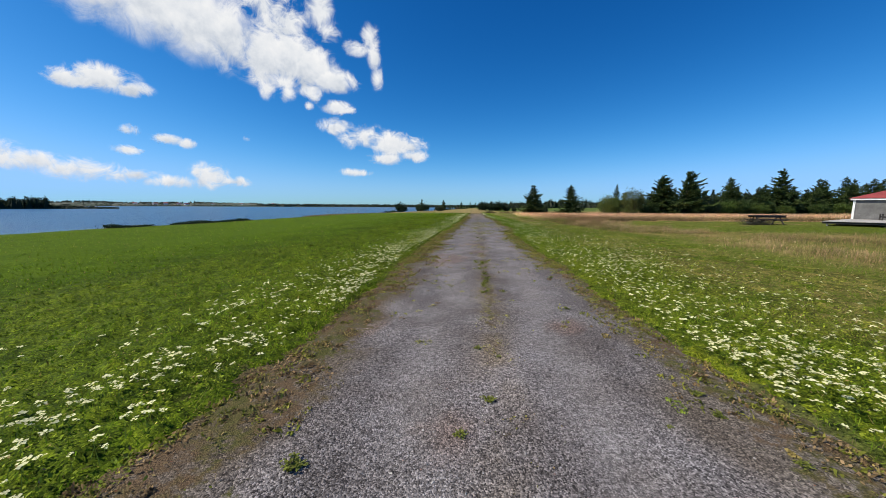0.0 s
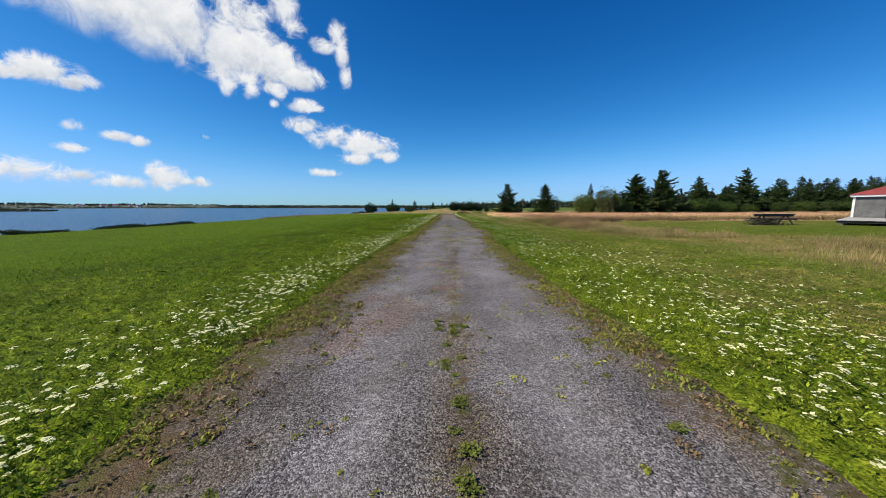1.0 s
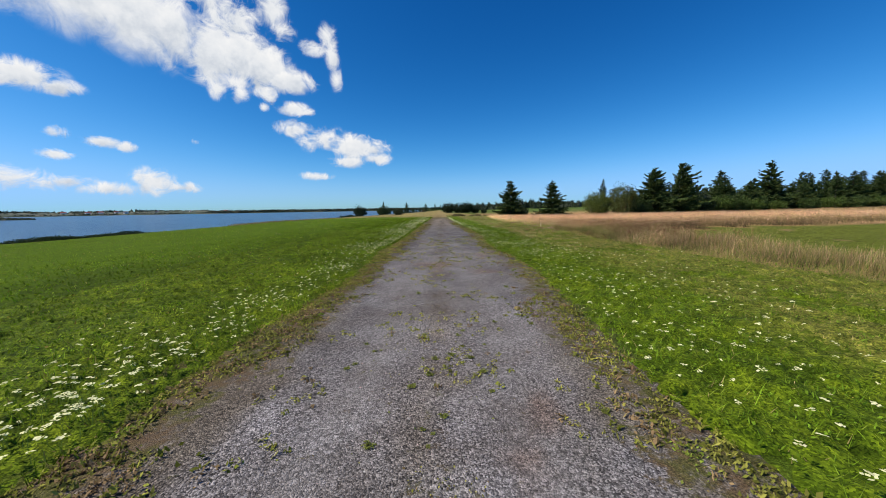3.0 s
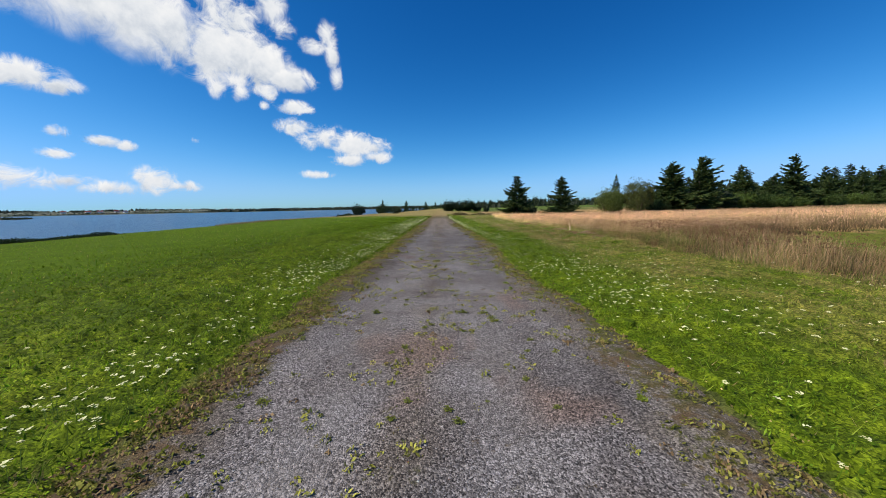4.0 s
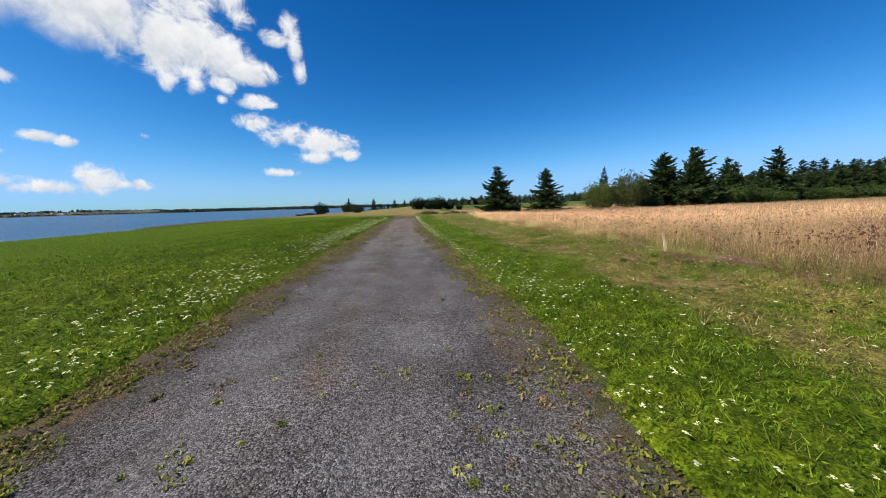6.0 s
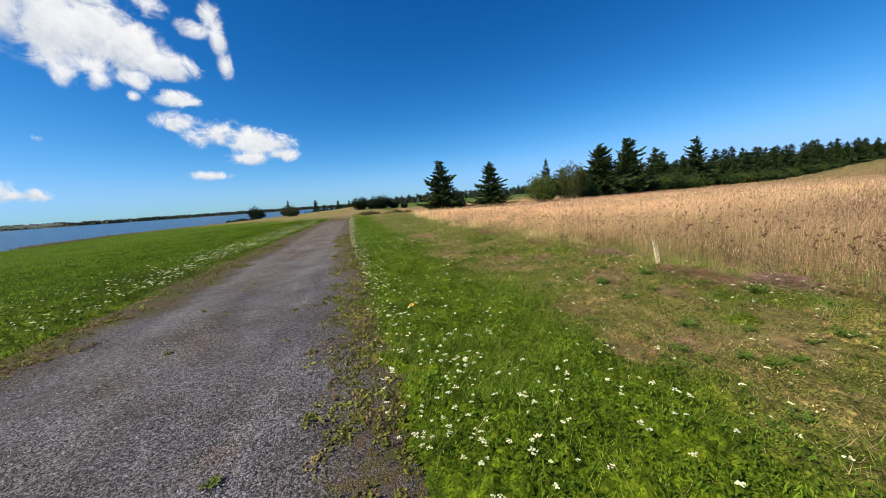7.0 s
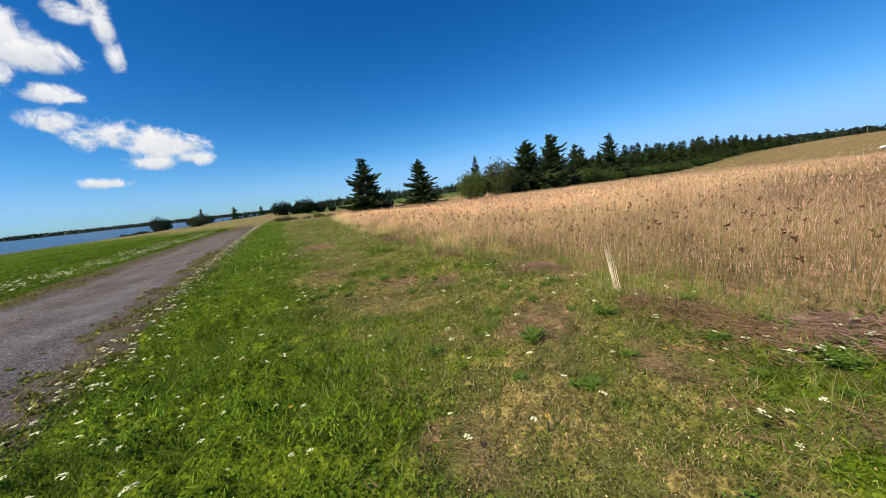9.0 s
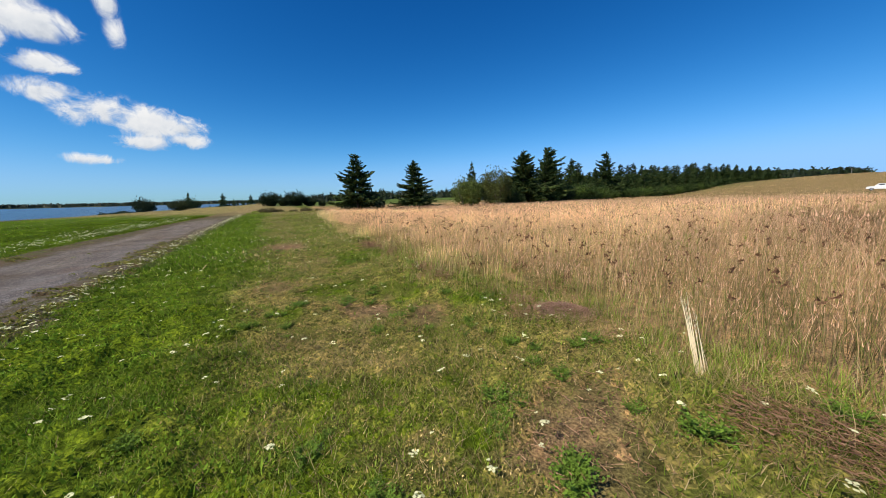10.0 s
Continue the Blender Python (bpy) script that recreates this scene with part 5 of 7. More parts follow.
def joined(pieces):
    vs, fs, cs, k = [], [], [], 0
    for v, f, c in pieces:
        vs.append(v)
        fs.append(f + k)
        cs.append(c)
        k += len(v)
    return np.concatenate(vs), np.concatenate(fs), np.concatenate(cs)


GREEN_A, GREEN_B, GREEN_C = np.array((0.075, 0.130, 0.008)), np.array((0.150, 0.225, 0.018)), np.array((0.25, 0.28, 0.05))
TAN_A, TAN_B = np.array((0.26, 0.19, 0.085)), np.array((0.42, 0.315, 0.165))


def green_mix(n, rng, dry=0.0):
    t = rng.random((n, 1))
    c = np.where(t < 0.6, GREEN_A + (GREEN_B - GREEN_A) * t / 0.6, GREEN_B + (GREEN_C - GREEN_B) * (t - 0.6) / 0.4)
    d = np.broadcast_to(np.asarray(dry, float), (n,))
    is_dry = rng.random(n) < d
    tan = TAN_A + (TAN_B - TAN_A) * rng.random((n, 1))
    return np.where(is_dry[:, None], tan, c)


def left_lawn(seed, n, leafed):
    rng = np.random.default_rng(seed)
    y = -2 + 84 * rng.random(n) ** 1.25
    d = -np.log(1 - rng.random(n) * 0.985) * 4.2
    x = lane(y) - lane_half(y, -1) - 0.12 - d + 0.12 * wobble(x=3.0, y=y, scale=0.5)
    keep = (d < 16) & (rng.random(n) < 0.01 + 0.99 * smoothstep(0.34, 0.52, d + 0.26 * wobble(x, y, 0.8, 2.0)))
    x, y, d = x[keep], y[keep], d[keep]
    n = len(x)
    lump = np.clip(0.45 + 0.75 * wobble(x, y, 0.26, 9.0), 0, 1.25)
    verge = np.exp(-((d - 0.8) / 0.9) ** 2)
    h = (0.02 + (0.095 if leafed else 0.075) * lump) * (1 + 0.35 * verge) * (0.75 + 0.5 * rng.random(n))
    w = (0.0075 + 0.0015 * d + 0.0002 * y + 0.007 * rng.random(n) ** 2) * (1.15 if leafed else 0.6)
    c = green_mix(n, rng, 0.04 + 0.35 * np.exp(-d / 0.35))
    c = c * (0.78 + 0.26 * np.clip(wobble(x, y, 1.1, 4.0), -1, 1) + 0.14 * np.clip(wobble(x, y, 5.0, 5.0), -1, 1) + 0.2 * (lump - 0.5))[:, None] * np.interp(y, (0, 12, 20, 34, 40), (0.9, 0.97, 1.08, 1.08, 0.95))[:, None]
    c = c * rng.uniform(0.5, 1.5, (n, 1))
    if leafed:
        return leaflets(x, y, terrain(x, y) + sward(x, y) * 0.9 + 0.45 * h * rng.random(n) ** 0.6, w * 0.9, 0.75, c * np.array((0.83, 0.90, 0.45)), rng, (0.3, 0.6))
    # feet a little darker than tips, shade near the soil kept in the tint
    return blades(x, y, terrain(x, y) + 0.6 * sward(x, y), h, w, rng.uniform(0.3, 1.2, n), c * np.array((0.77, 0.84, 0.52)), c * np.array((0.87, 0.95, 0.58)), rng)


def left_lawn_far():
    rng = np.random.default_rng(102)
    n = 30000
    y = rng.uniform(0, 150, n)
    d = 12 + 50 * rng.random(n) ** 1.5
    x = lane(y) - d
    keep = x > np.interp(y, SHORE_Y, SHORE_X) + 3
    x, y, d = x[keep], y[keep], d[keep]
    n = len(x)
    c = green_mix(n, rng, 0.06 + 0.8 * stubble_share(x, y)) * (1 + 0.25 * np.clip(wobble(x, y, 3.0, 4.0), -1, 1))[:, None]
    return blades(x, y, terrain(x, y) - 0.01, 0.05 + 0.06 * rng.random(n), 0.018 + 0.0006 * (d + y * 0.6), rng.uniform(0.3, 1.0, n), c * 0.9, c * 1.1, rng)


v, f, c = shore_reeds()
tagged(part("shore_reeds", mesh_np("shore_reeds", v, f, c), DRY), "rough olive-brown dry grass along the shore bank", "grass", kind="stuff")
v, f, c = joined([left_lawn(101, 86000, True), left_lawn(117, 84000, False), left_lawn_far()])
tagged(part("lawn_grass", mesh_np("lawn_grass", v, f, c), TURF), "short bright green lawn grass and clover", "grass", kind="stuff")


def verge_piece(n, y0, y1, seed, wide, segments=1):
    rng = np.random.default_rng(seed)
    y = rng.uniform(y0, y1, n)
    a, b = lane(y) + lane_half(y, 1) + 0.05, meadow_edge(y) + 0.5 + 3.5 * smoothstep(32, 24, y)
    x = a + (b - a) * rng.random(n)
    d = x - a
    keep = rng.random(n) < 0.01 + 0.99 * smoothstep(0.42, 0.66, d + 0.28 * wobble(x, y, 0.8, 2.0))
    later = smoothstep(28, 38, y)
    soil = np.maximum(smoothstep(1.0, 1.4, wobble(x, y, 0.6, 5.0)) * (d > 2.6) * later, 1.15 * bare_patch(x, y))
    keep &= rng.random(n) > 0.72 * soil
    x, y, d, later = x[keep], y[keep], d[keep], later[keep]
    n = len(x)
    dryness = dry_share(x, y, d)
    green_again = smoothstep(0.1, 0.8, wobble(x, y, 0.8, 12.0))
    if segments == 2:
        keep = rng.random(n) < 1 - 0.6 * dryness * (1 - green_again)
        x, y, d, later, dryness, green_again = x[keep], y[keep], d[keep], later[keep], dryness[keep], green_again[keep]
        n = len(x)
    dry = 0.05 + dryness * (0.78 - 0.42 * green_again) + 0.4 * np.exp(-d / 0.3)
    tuft = np.clip(wobble(x, y, 0.4, 9.0), -0.6, 1)
    h = (0.025 + 0.045 * rng.random(n)) * (1 + 0.6 * tuft) * (1.2 - 0.5 * dryness)
    h *= 1 + 0.7 * smoothstep(0.5, 0.0, meadow_edge(y) - x)
    c = green_mix(n, rng, np.clip(dry, 0, 0.9)) * rng.uniform(0.5, 1.45, (n, 1)) * (1 + 0.2 * np.clip(wobble(x, y, 1.6, 4.0), -1, 1))[:, None]
    c = c * np.where((y < 34)[:, None], np.array((0.82, 0.86, 0.75)), 1.0)
    # blade tint dimmer at the foot and lifted at the tip, as painted shade
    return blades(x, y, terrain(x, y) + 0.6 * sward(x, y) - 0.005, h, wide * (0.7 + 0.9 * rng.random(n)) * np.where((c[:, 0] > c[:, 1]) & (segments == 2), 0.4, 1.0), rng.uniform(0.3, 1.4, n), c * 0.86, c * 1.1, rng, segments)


def verge_leaves(n, y0, y1, seed, size):
    """Clover, plantain and other low broad leaves: lush by the lane, sparse, olive and straw-coloured further out."""
    rng = np.random.default_rng(seed)
    y = rng.uniform(y0, y1, n)
    a, b = lane(y) + lane_half(y, 1) + 0.05, meadow_edge(y) + 0.4
    x = a + (b - a) * rng.random(n) ** 1.15
    d = x - a
    clump = wobble(x, y, 0.17, 31.0)
    edge = smoothstep(0.40, 0.68, d + 0.30 * wobble(x, y, 0.8, 2.0))
    keep = rng.random(n) < (0.08 + 0.92 * edge) * np.clip(0.62 + 0.8 * clump, 0.04, 1) * (1 - 0.8 * bare_patch(x, y))
    x, y, d, clump, edge = x[keep], y[keep], d[keep], clump[keep], edge[keep]
    n = len(x)
    dryness = dry_share(x, y, d)
    green_again = smoothstep(-0.1, 0.7, wobble(x, y, 0.8, 12.0))
    dry = np.clip(0.03 + dryness * (0.85 - 0.4 * green_again) + 0.6 * (1 - edge), 0, 0.95)
    canopy = (0.012 + 0.105 * np.clip(0.45 + 0.65 * clump, 0, 1.3)) * (1 - 0.55 * dryness * (1 - green_again)) * (0.4 + 0.6 * edge)
    tone = wobble(x, y, 0.22, 33.0) + rng.normal(size=n) * 0.4
    straw = np.where((tone < -0.35)[:, None], np.array((0.13, 0.098, 0.034)), np.where((tone < 0.6)[:, None], np.array((0.29, 0.21, 0.073)), np.array((0.47, 0.35, 0.155))))
    g = np.clip(0.5 + 0.28 * tone, 0, 1)[:, None]
    green = np.array((0.062, 0.118, 0.008)) * (1 - g) + np.array((0.148, 0.228, 0.018)) * g
    is_straw = rng.random(n) < dry
    green = green * (1 - 0.4 * dryness[:, None]) + np.array((0.25, 0.25, 0.055)) * 0.4 * dryness[:, None]
    c = np.where(is_straw[:, None], straw, green * (0.88 - 0.18 * dryness[:, None])) * rng.uniform(0.5, 1.4, (n, 1)) * (1 + 0.28 * np.clip(wobble(x, y, 0.35, 44.0), -1, 1))[:, None]
    return leaflets(x, y, terrain(x, y) + sward(x, y) * 0.9 + 0.5 * canopy * rng.random(n) ** 0.6, size * rng.uniform(0.45, 1.15, n) * np.where(is_straw, 0.6, 1.1 - 0.4 * dryness), 0.9, c, rng, (0.22, 0.5))


def flower_foliage(n, seed, side):
    """The leafy stand below the wild carrot flowers on either side of the lane."""
    rng = np.random.default_rng(seed)
    y = -1.2 + 19 * rng.random(n) ** 1.3
    d = 0.55 + (np.abs(rng.normal(size=n)) * 2.3 if side > 0 else np.abs(rng.normal(size=n)) * 1.1)
    x = lane(y) + side * (lane_half(y, side) + d)
    clump = wobble(x, y, 0.3, 35.0)
    keep = (d < 7) & (rng.random(n) < np.clip(0.65 + 0.5 * clump, 0.08, 1)) & (d > 0.66 + 0.26 * wobble(x, y, 0.8, 36.0))
    x, y, d, clump = x[keep], y[keep], d[keep], clump[keep]
    n = len(x)
    canopy = (0.07 + 0.13 * np.clip(0.5 + 0.6 * clump, 0, 1.3)) * (1 - 0.45 * smoothstep(2, 6, d)) * (1.0 if side > 0 else 0.75)
    g = np.clip(rng.normal(size=n) * 0.3 + 0.5 + 0.2 * clump, 0, 1)[:, None]
    c = (np.array((0.085, 0.122, 0.011)) * (1 - g) + np.array((0.205, 0.240, 0.024)) * g) * rng.uniform(0.45, 1.5, (n, 1))
    brown = rng.random(n) < 0.05 + 0.25 * smoothstep(2, 6, d)
    c[brown] = np.array((0.24, 0.175, 0.07))
    return leaflets(x, y, terrain(x, y) + sward(x, y) * 0.7 + canopy * rng.random(n) ** 0.6, (0.0105 + 0.0002 * y) * rng.uniform(0.5, 1.4, n), 0.6, c, rng)


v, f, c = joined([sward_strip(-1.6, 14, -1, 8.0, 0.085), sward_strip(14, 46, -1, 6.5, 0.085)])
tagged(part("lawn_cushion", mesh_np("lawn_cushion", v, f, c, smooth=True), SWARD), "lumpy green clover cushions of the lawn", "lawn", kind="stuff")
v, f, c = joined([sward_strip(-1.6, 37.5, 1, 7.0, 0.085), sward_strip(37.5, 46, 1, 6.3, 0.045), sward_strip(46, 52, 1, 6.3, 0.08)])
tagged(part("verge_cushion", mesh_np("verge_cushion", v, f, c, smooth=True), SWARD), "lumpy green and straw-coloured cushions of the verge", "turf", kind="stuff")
v, f, c = joined([verge_leaves(130000, 38.0, 44.5, 201, 0.0130), verge_leaves(40000, 44.5, 50, 202, 0.016), verge_leaves(45000, 28, 38, 203, 0.0150), verge_leaves(30000, 19, 28, 204, 0.0155)])
tagged(part("verge_clover", mesh_np("verge_clover", v, f, c), TURF), "low clover and mixed broad leaves on the verge", "clover", kind="stuff")
v, f, c = joined([flower_foliage(62000, 205, 1), flower_foliage(34000, 206, -1)])
tagged(part("wild_carrot_leaves", mesh_np("wild_carrot_leaves", v, f, c), TURF), "yellow-green leafy growth under the white flowers", "foliage", kind="stuff")
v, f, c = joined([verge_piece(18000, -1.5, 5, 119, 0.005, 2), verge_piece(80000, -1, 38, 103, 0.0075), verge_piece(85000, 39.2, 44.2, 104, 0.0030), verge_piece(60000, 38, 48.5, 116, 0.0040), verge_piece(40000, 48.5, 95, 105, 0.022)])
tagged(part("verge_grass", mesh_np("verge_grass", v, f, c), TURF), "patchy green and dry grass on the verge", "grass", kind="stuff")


def meadow_piece(n, x0, x1, y0, y1, seed, wide, segments, tall=0.62, power=1.0, patchy=False):
    rng = np.random.default_rng(seed)
    y = rng.uniform(y0, y1, n)
    x = meadow_edge(y) + x0 + (x1 - x0) * rng.random(n) ** power
    d = x - meadow_edge(y)
    keep = (mown_patch(x, y, wobble(x, y, 1.2, 2.0)) < 0.5) & (rng.random(n) < smoothstep(-0.25, 0.5 + 3.0 * smoothstep(27, 19, y), d + 0.3 * wobble(x, y, 0.6, 2.0)))
    if patchy:
        keep &= rng.random(n) < smoothstep(-0.35, 0.5, wobble(x, y, 2.2, 17.0)) * (1 - 0.45 * smoothstep(0.35, -0.35, wobble(x, y, 5.0, 17.0)))
    x, y, d = x[keep], y[keep], d[keep]
    n = len(x)
    lush = wobble(x, y, 1.3, 14.0)
    h = tall * (0.45 + 0.55 * rng.random(n)) * (0.62 + 0.38 * smoothstep(0, 1.6, d)) * (1 + 0.22 * lush + 0.25 * wobble(x, y, 0.35, 18.0))
    h *= np.where(y < 30, 0.72, 1.0)
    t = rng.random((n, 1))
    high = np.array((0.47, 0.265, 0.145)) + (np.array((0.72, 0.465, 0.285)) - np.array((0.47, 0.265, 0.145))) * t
    # feet darkest near y 36: shade inside the dense stand put into the tint
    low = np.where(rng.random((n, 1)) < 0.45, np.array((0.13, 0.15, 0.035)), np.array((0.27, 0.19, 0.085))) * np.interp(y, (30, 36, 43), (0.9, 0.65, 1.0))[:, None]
    greenish = (rng.random(n) < 0.10 + 0.28 * smoothstep(1.2, 0.0, d) + 0.25 * (y < 30) + 0.2 * smoothstep(5, 2, d) * (y > 22) * (y < 38) + 0.22 * smoothstep(47, 41, y) * smoothstep(2.8, 0.5, d) * (y > 34) * 2.0)[:, None]
    high = np.where(greenish, np.array((0.22, 0.25, 0.055)), high)
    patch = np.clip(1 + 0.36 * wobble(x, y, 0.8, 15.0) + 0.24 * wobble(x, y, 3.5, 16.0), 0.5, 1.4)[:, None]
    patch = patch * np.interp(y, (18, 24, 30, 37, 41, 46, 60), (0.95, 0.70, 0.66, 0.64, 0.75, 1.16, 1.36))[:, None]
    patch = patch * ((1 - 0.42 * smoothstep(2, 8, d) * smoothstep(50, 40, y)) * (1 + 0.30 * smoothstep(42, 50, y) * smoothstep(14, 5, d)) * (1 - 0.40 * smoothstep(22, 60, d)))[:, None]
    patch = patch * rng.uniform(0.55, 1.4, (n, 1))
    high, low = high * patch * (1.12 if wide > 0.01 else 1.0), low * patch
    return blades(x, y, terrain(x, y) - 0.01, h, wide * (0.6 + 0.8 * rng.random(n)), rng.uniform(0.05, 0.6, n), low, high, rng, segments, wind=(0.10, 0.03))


def seed_heads(n, x0, x1, y0, y1, seed, size):
    """Feathery heads on the tall grass."""
    rng = np.random.default_rng(seed)
    y = rng.uniform(y0, y1, n)
    x = meadow_edge(y) + x0 + (x1 - x0) * rng.random(n) ** 1.2
    keep = mown_patch(x, y, wobble(x, y, 1.2, 2.0)) < 0.5
    x, y = x[keep], y[keep]
    n = len(x)
    d = x - meadow_edge(y)
    z = terrain(x, y) + 0.62 * (0.5 + 0.45 * rng.random(n)) * np.where(y < 30, 0.72, 1.0) * (0.62 + 0.38 * smoothstep(0, 1.6, d))
    v, f = sprays(np.stack([x, y, z], 1), rng.normal(size=(n, 3)) * 0.3 + np.array((0.25, 0.08, 1.0)), size * (0.7 + 0.8 * rng.random(n)), size * (0.07 if size < 0.1 else 0.17) * (0.6 + rng.random(n)), rng)
    c = np.array((0.44, 0.245, 0.145)) + (np.array((0.68, 0.45, 0.30)) - np.array((0.44, 0.245, 0.145))) * rng.random((n, 1))
    return v, f, np.repeat(c, 6, axis=0)


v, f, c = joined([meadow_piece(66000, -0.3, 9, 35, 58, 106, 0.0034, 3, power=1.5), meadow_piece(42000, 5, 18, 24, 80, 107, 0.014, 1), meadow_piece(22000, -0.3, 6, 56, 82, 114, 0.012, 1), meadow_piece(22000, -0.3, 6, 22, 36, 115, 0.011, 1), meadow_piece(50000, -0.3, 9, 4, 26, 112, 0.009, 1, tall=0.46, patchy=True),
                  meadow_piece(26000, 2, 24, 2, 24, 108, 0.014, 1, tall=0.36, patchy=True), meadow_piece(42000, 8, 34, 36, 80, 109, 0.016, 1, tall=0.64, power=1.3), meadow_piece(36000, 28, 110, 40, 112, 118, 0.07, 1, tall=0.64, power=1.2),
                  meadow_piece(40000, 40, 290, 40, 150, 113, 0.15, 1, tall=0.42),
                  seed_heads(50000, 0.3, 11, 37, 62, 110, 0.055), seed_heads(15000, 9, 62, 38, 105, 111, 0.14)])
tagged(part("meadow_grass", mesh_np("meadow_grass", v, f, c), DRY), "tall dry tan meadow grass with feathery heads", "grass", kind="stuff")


def umbels(x, y, h, r, rng, k=8, petal=(0.82, 0.79, 0.47)):
    """Flat white flower heads: a dome of small florets on a green stem."""
    n = len(x)
    z0 = terrain(x, y) + 0.6 * sward(x, y)
    lx, ly = rng.normal(size=n) * 0.12 * h, rng.normal(size=n) * 0.12 * h
    top = np.stack([x + lx, y + ly, z0 + h], 1)
    tilt = np.stack([rng.normal(size=n) * 0.22, rng.normal(size=n) * 0.22], 1)
    ang = (np.arange(k) * 2.4)[None, :] + rng.random((n, 1)) * 6.28
    rad = np.sqrt((np.arange(k) + 0.3) / k)[None, :] * r[:, None]
    px, py = np.cos(ang) * rad, np.sin(ang) * rad
    pz = px * tilt[:, :1] + py * tilt[:, 1:] - 0.25 * rad ** 2 / r[:, None] + rng.normal(size=(n, k)) * 0.06 * r[:, None]
    cen = (top[:, None, :] + np.stack([px, py, pz], 2)).reshape(-1, 3)
    s = np.repeat(r, k) * rng.uniform(0.26, 0.42, n * k) * math.sqrt(10 / k)
    a = rng.random(n * k) * 6.28
    e1 = np.stack([np.cos(a), np.sin(a), rng.normal(size=n * k) * 0.25], 1) * s[:, None]
    e2 = np.stack([-np.sin(a), np.cos(a), rng.normal(size=n * k) * 0.25], 1) * s[:, None]
    v = np.stack([cen - e1, cen - e2, cen + e1, cen + e2], 1).reshape(-1, 3)
    q = (np.arange(n * k) * 4)[:, None]
    f = np.concatenate([q + np.array((0, 1, 2)), q + np.array((0, 2, 3))], 0)
    c = np.repeat(np.array(petal) * rng.uniform(0.85, 1.05, (n * k, 1)), 4, axis=0)
    foot = np.stack([x, y, z0], 1)
    w = np.array((0.0018, 0.0018, 0))
    sv = np.stack([foot - w, foot + w, top], 1).reshape(-1, 3)
    sf = np.arange(3 * n).reshape(-1, 3)
    sc = np.tile(np.array((0.15, 0.21, 0.04)), (3 * n, 1))
    return joined([(v, f, c), (sv, sf, sc)])


def flower_places():
    rng = np.random.default_rng(120)
    out = []
    # left of the lane: thick by the edge, thinning out over the lawn
    n = 12500
    y = -1 + 78 * rng.random(n) ** 1.1
    d = 0.68 + np.abs(rng.normal(size=n)) * np.interp(y, (0, 5, 14, 26, 42), (1.2, 0.85, 0.75, 0.75, 0.95))
    keep = rng.random(n) < (0.25 + 0.75 * smoothstep(-0.3, 0.5, wobble(d * 2, y, 1.1, 3.0))) * np.interp(y, (0, 12, 20, 34, 42, 75), (1.0, 0.85, 0.60, 0.50, 0.50, 0.50))
    out.append((lane(y) - lane_half(y, -1) - d, y, 0.08 + 0.12 * rng.random(n), keep))
    # right of the lane, early on: a broad flowery strip
    n = 14500
    y = -1 + 33 * rng.random(n)
    d = 0.66 + np.abs(rng.normal(size=n)) * 2.1
    keep = (rng.random(n) < 0.35 + 0.65 * smoothstep(-0.4, 0.4, wobble(d, y, 1.5, 6.0))) & (d < 8) & (rng.random(n) < np.interp(y, (0, 4, 9, 14, 20, 26, 33), (1.0, 0.78, 0.42, 0.20, 0.13, 0.12, 0.14)))
    out.append((lane(y) + lane_half(y, 1) + d, y, 0.11 + 0.16 * rng.random(n), keep))
    # along the lane's right edge further on, and scattered over the verge
    n = 1700
    y = 33 + 45 * rng.random(n) ** 0.8
    d = 0.55 + np.abs(rng.normal(size=n)) * np.interp(y, (38, 46), (0.5, 0.22))
    out.append((lane(y) + lane_half(y, 1) + d, y, 0.07 + 0.14 * rng.random(n), rng.random(n) < 0.8))
    n = 1500
    y = rng.uniform(33, 62, n)
    d = 0.8 + 5.0 * rng.random(n)
    out.append((lane(y) + lane_half(y, 1) + d, y, 0.06 + 0.12 * rng.random(n), rng.random(n) < (0.35 + 0.5 * (wobble(d, y, 2.0, 8.0) > 0)) * np.interp(y, (42, 48), (1.0, 0.4))))
    # a loose flowery belt over the verge before the meadow begins
    n = 850
    y = rng.uniform(27, 37.5, n)
    d = 0.7 + np.abs(rng.normal(size=n)) * 2.2
    keep = (d < 7) & (rng.random(n) < smoothstep(-0.2, 0.7, wobble(d, y, 0.8, 20.0)))
    out.append((lane(y) + lane_half(y, 1) + d, y, 0.07 + 0.14 * rng.random(n), keep))
    # thick little groups by the meadow's foot
    for px, py, r, n in ((5.57, 39.44, 0.12, 9), (5.49, 38.94, 0.14, 11), (6.13, 38.91, 0.22, 14), (6.67, 38.89, 0.2, 9), (6.83, 38.52, 0.2, 9), (5.88, 38.64, 0.15, 8), (9.8, 39.5, 0.35, 16), (5.7, 39.9, 0.25, 14), (6.2, 39.6, 0.3, 16), (6.9, 39.5, 0.3, 10), (5.6, 41.2, 0.3, 8), (6.2, 42.2, 0.4, 8), (5.6, 43.6, 0.4, 10), (9.65, 40.2, 0.25, 7), (9.2, 39.0, 0.3, 7), (9.0, 39.95, 0.2, 5), (10.2, 38.6, 0.4, 12), (8.2, 38.9, 0.3, 6), (9.9, 43.2, 0.4, 8)):
        out.append((px + rng.normal(size=n) * r, py + rng.normal(size=n) * r, 0.07 + 0.12 * rng.random(n), np.full(n, True)))
    x = np.concatenate([o[0][o[3]] for o in out])
    y = np.concatenate([o[1][o[3]] for o in out])
    h = np.concatenate([o[2][o[3]] for o in out])
    r = rng.uniform(0.012, 0.033, len(x)) * np.where((x < lane(y)) | (y < 33), 0.95, 0.70)
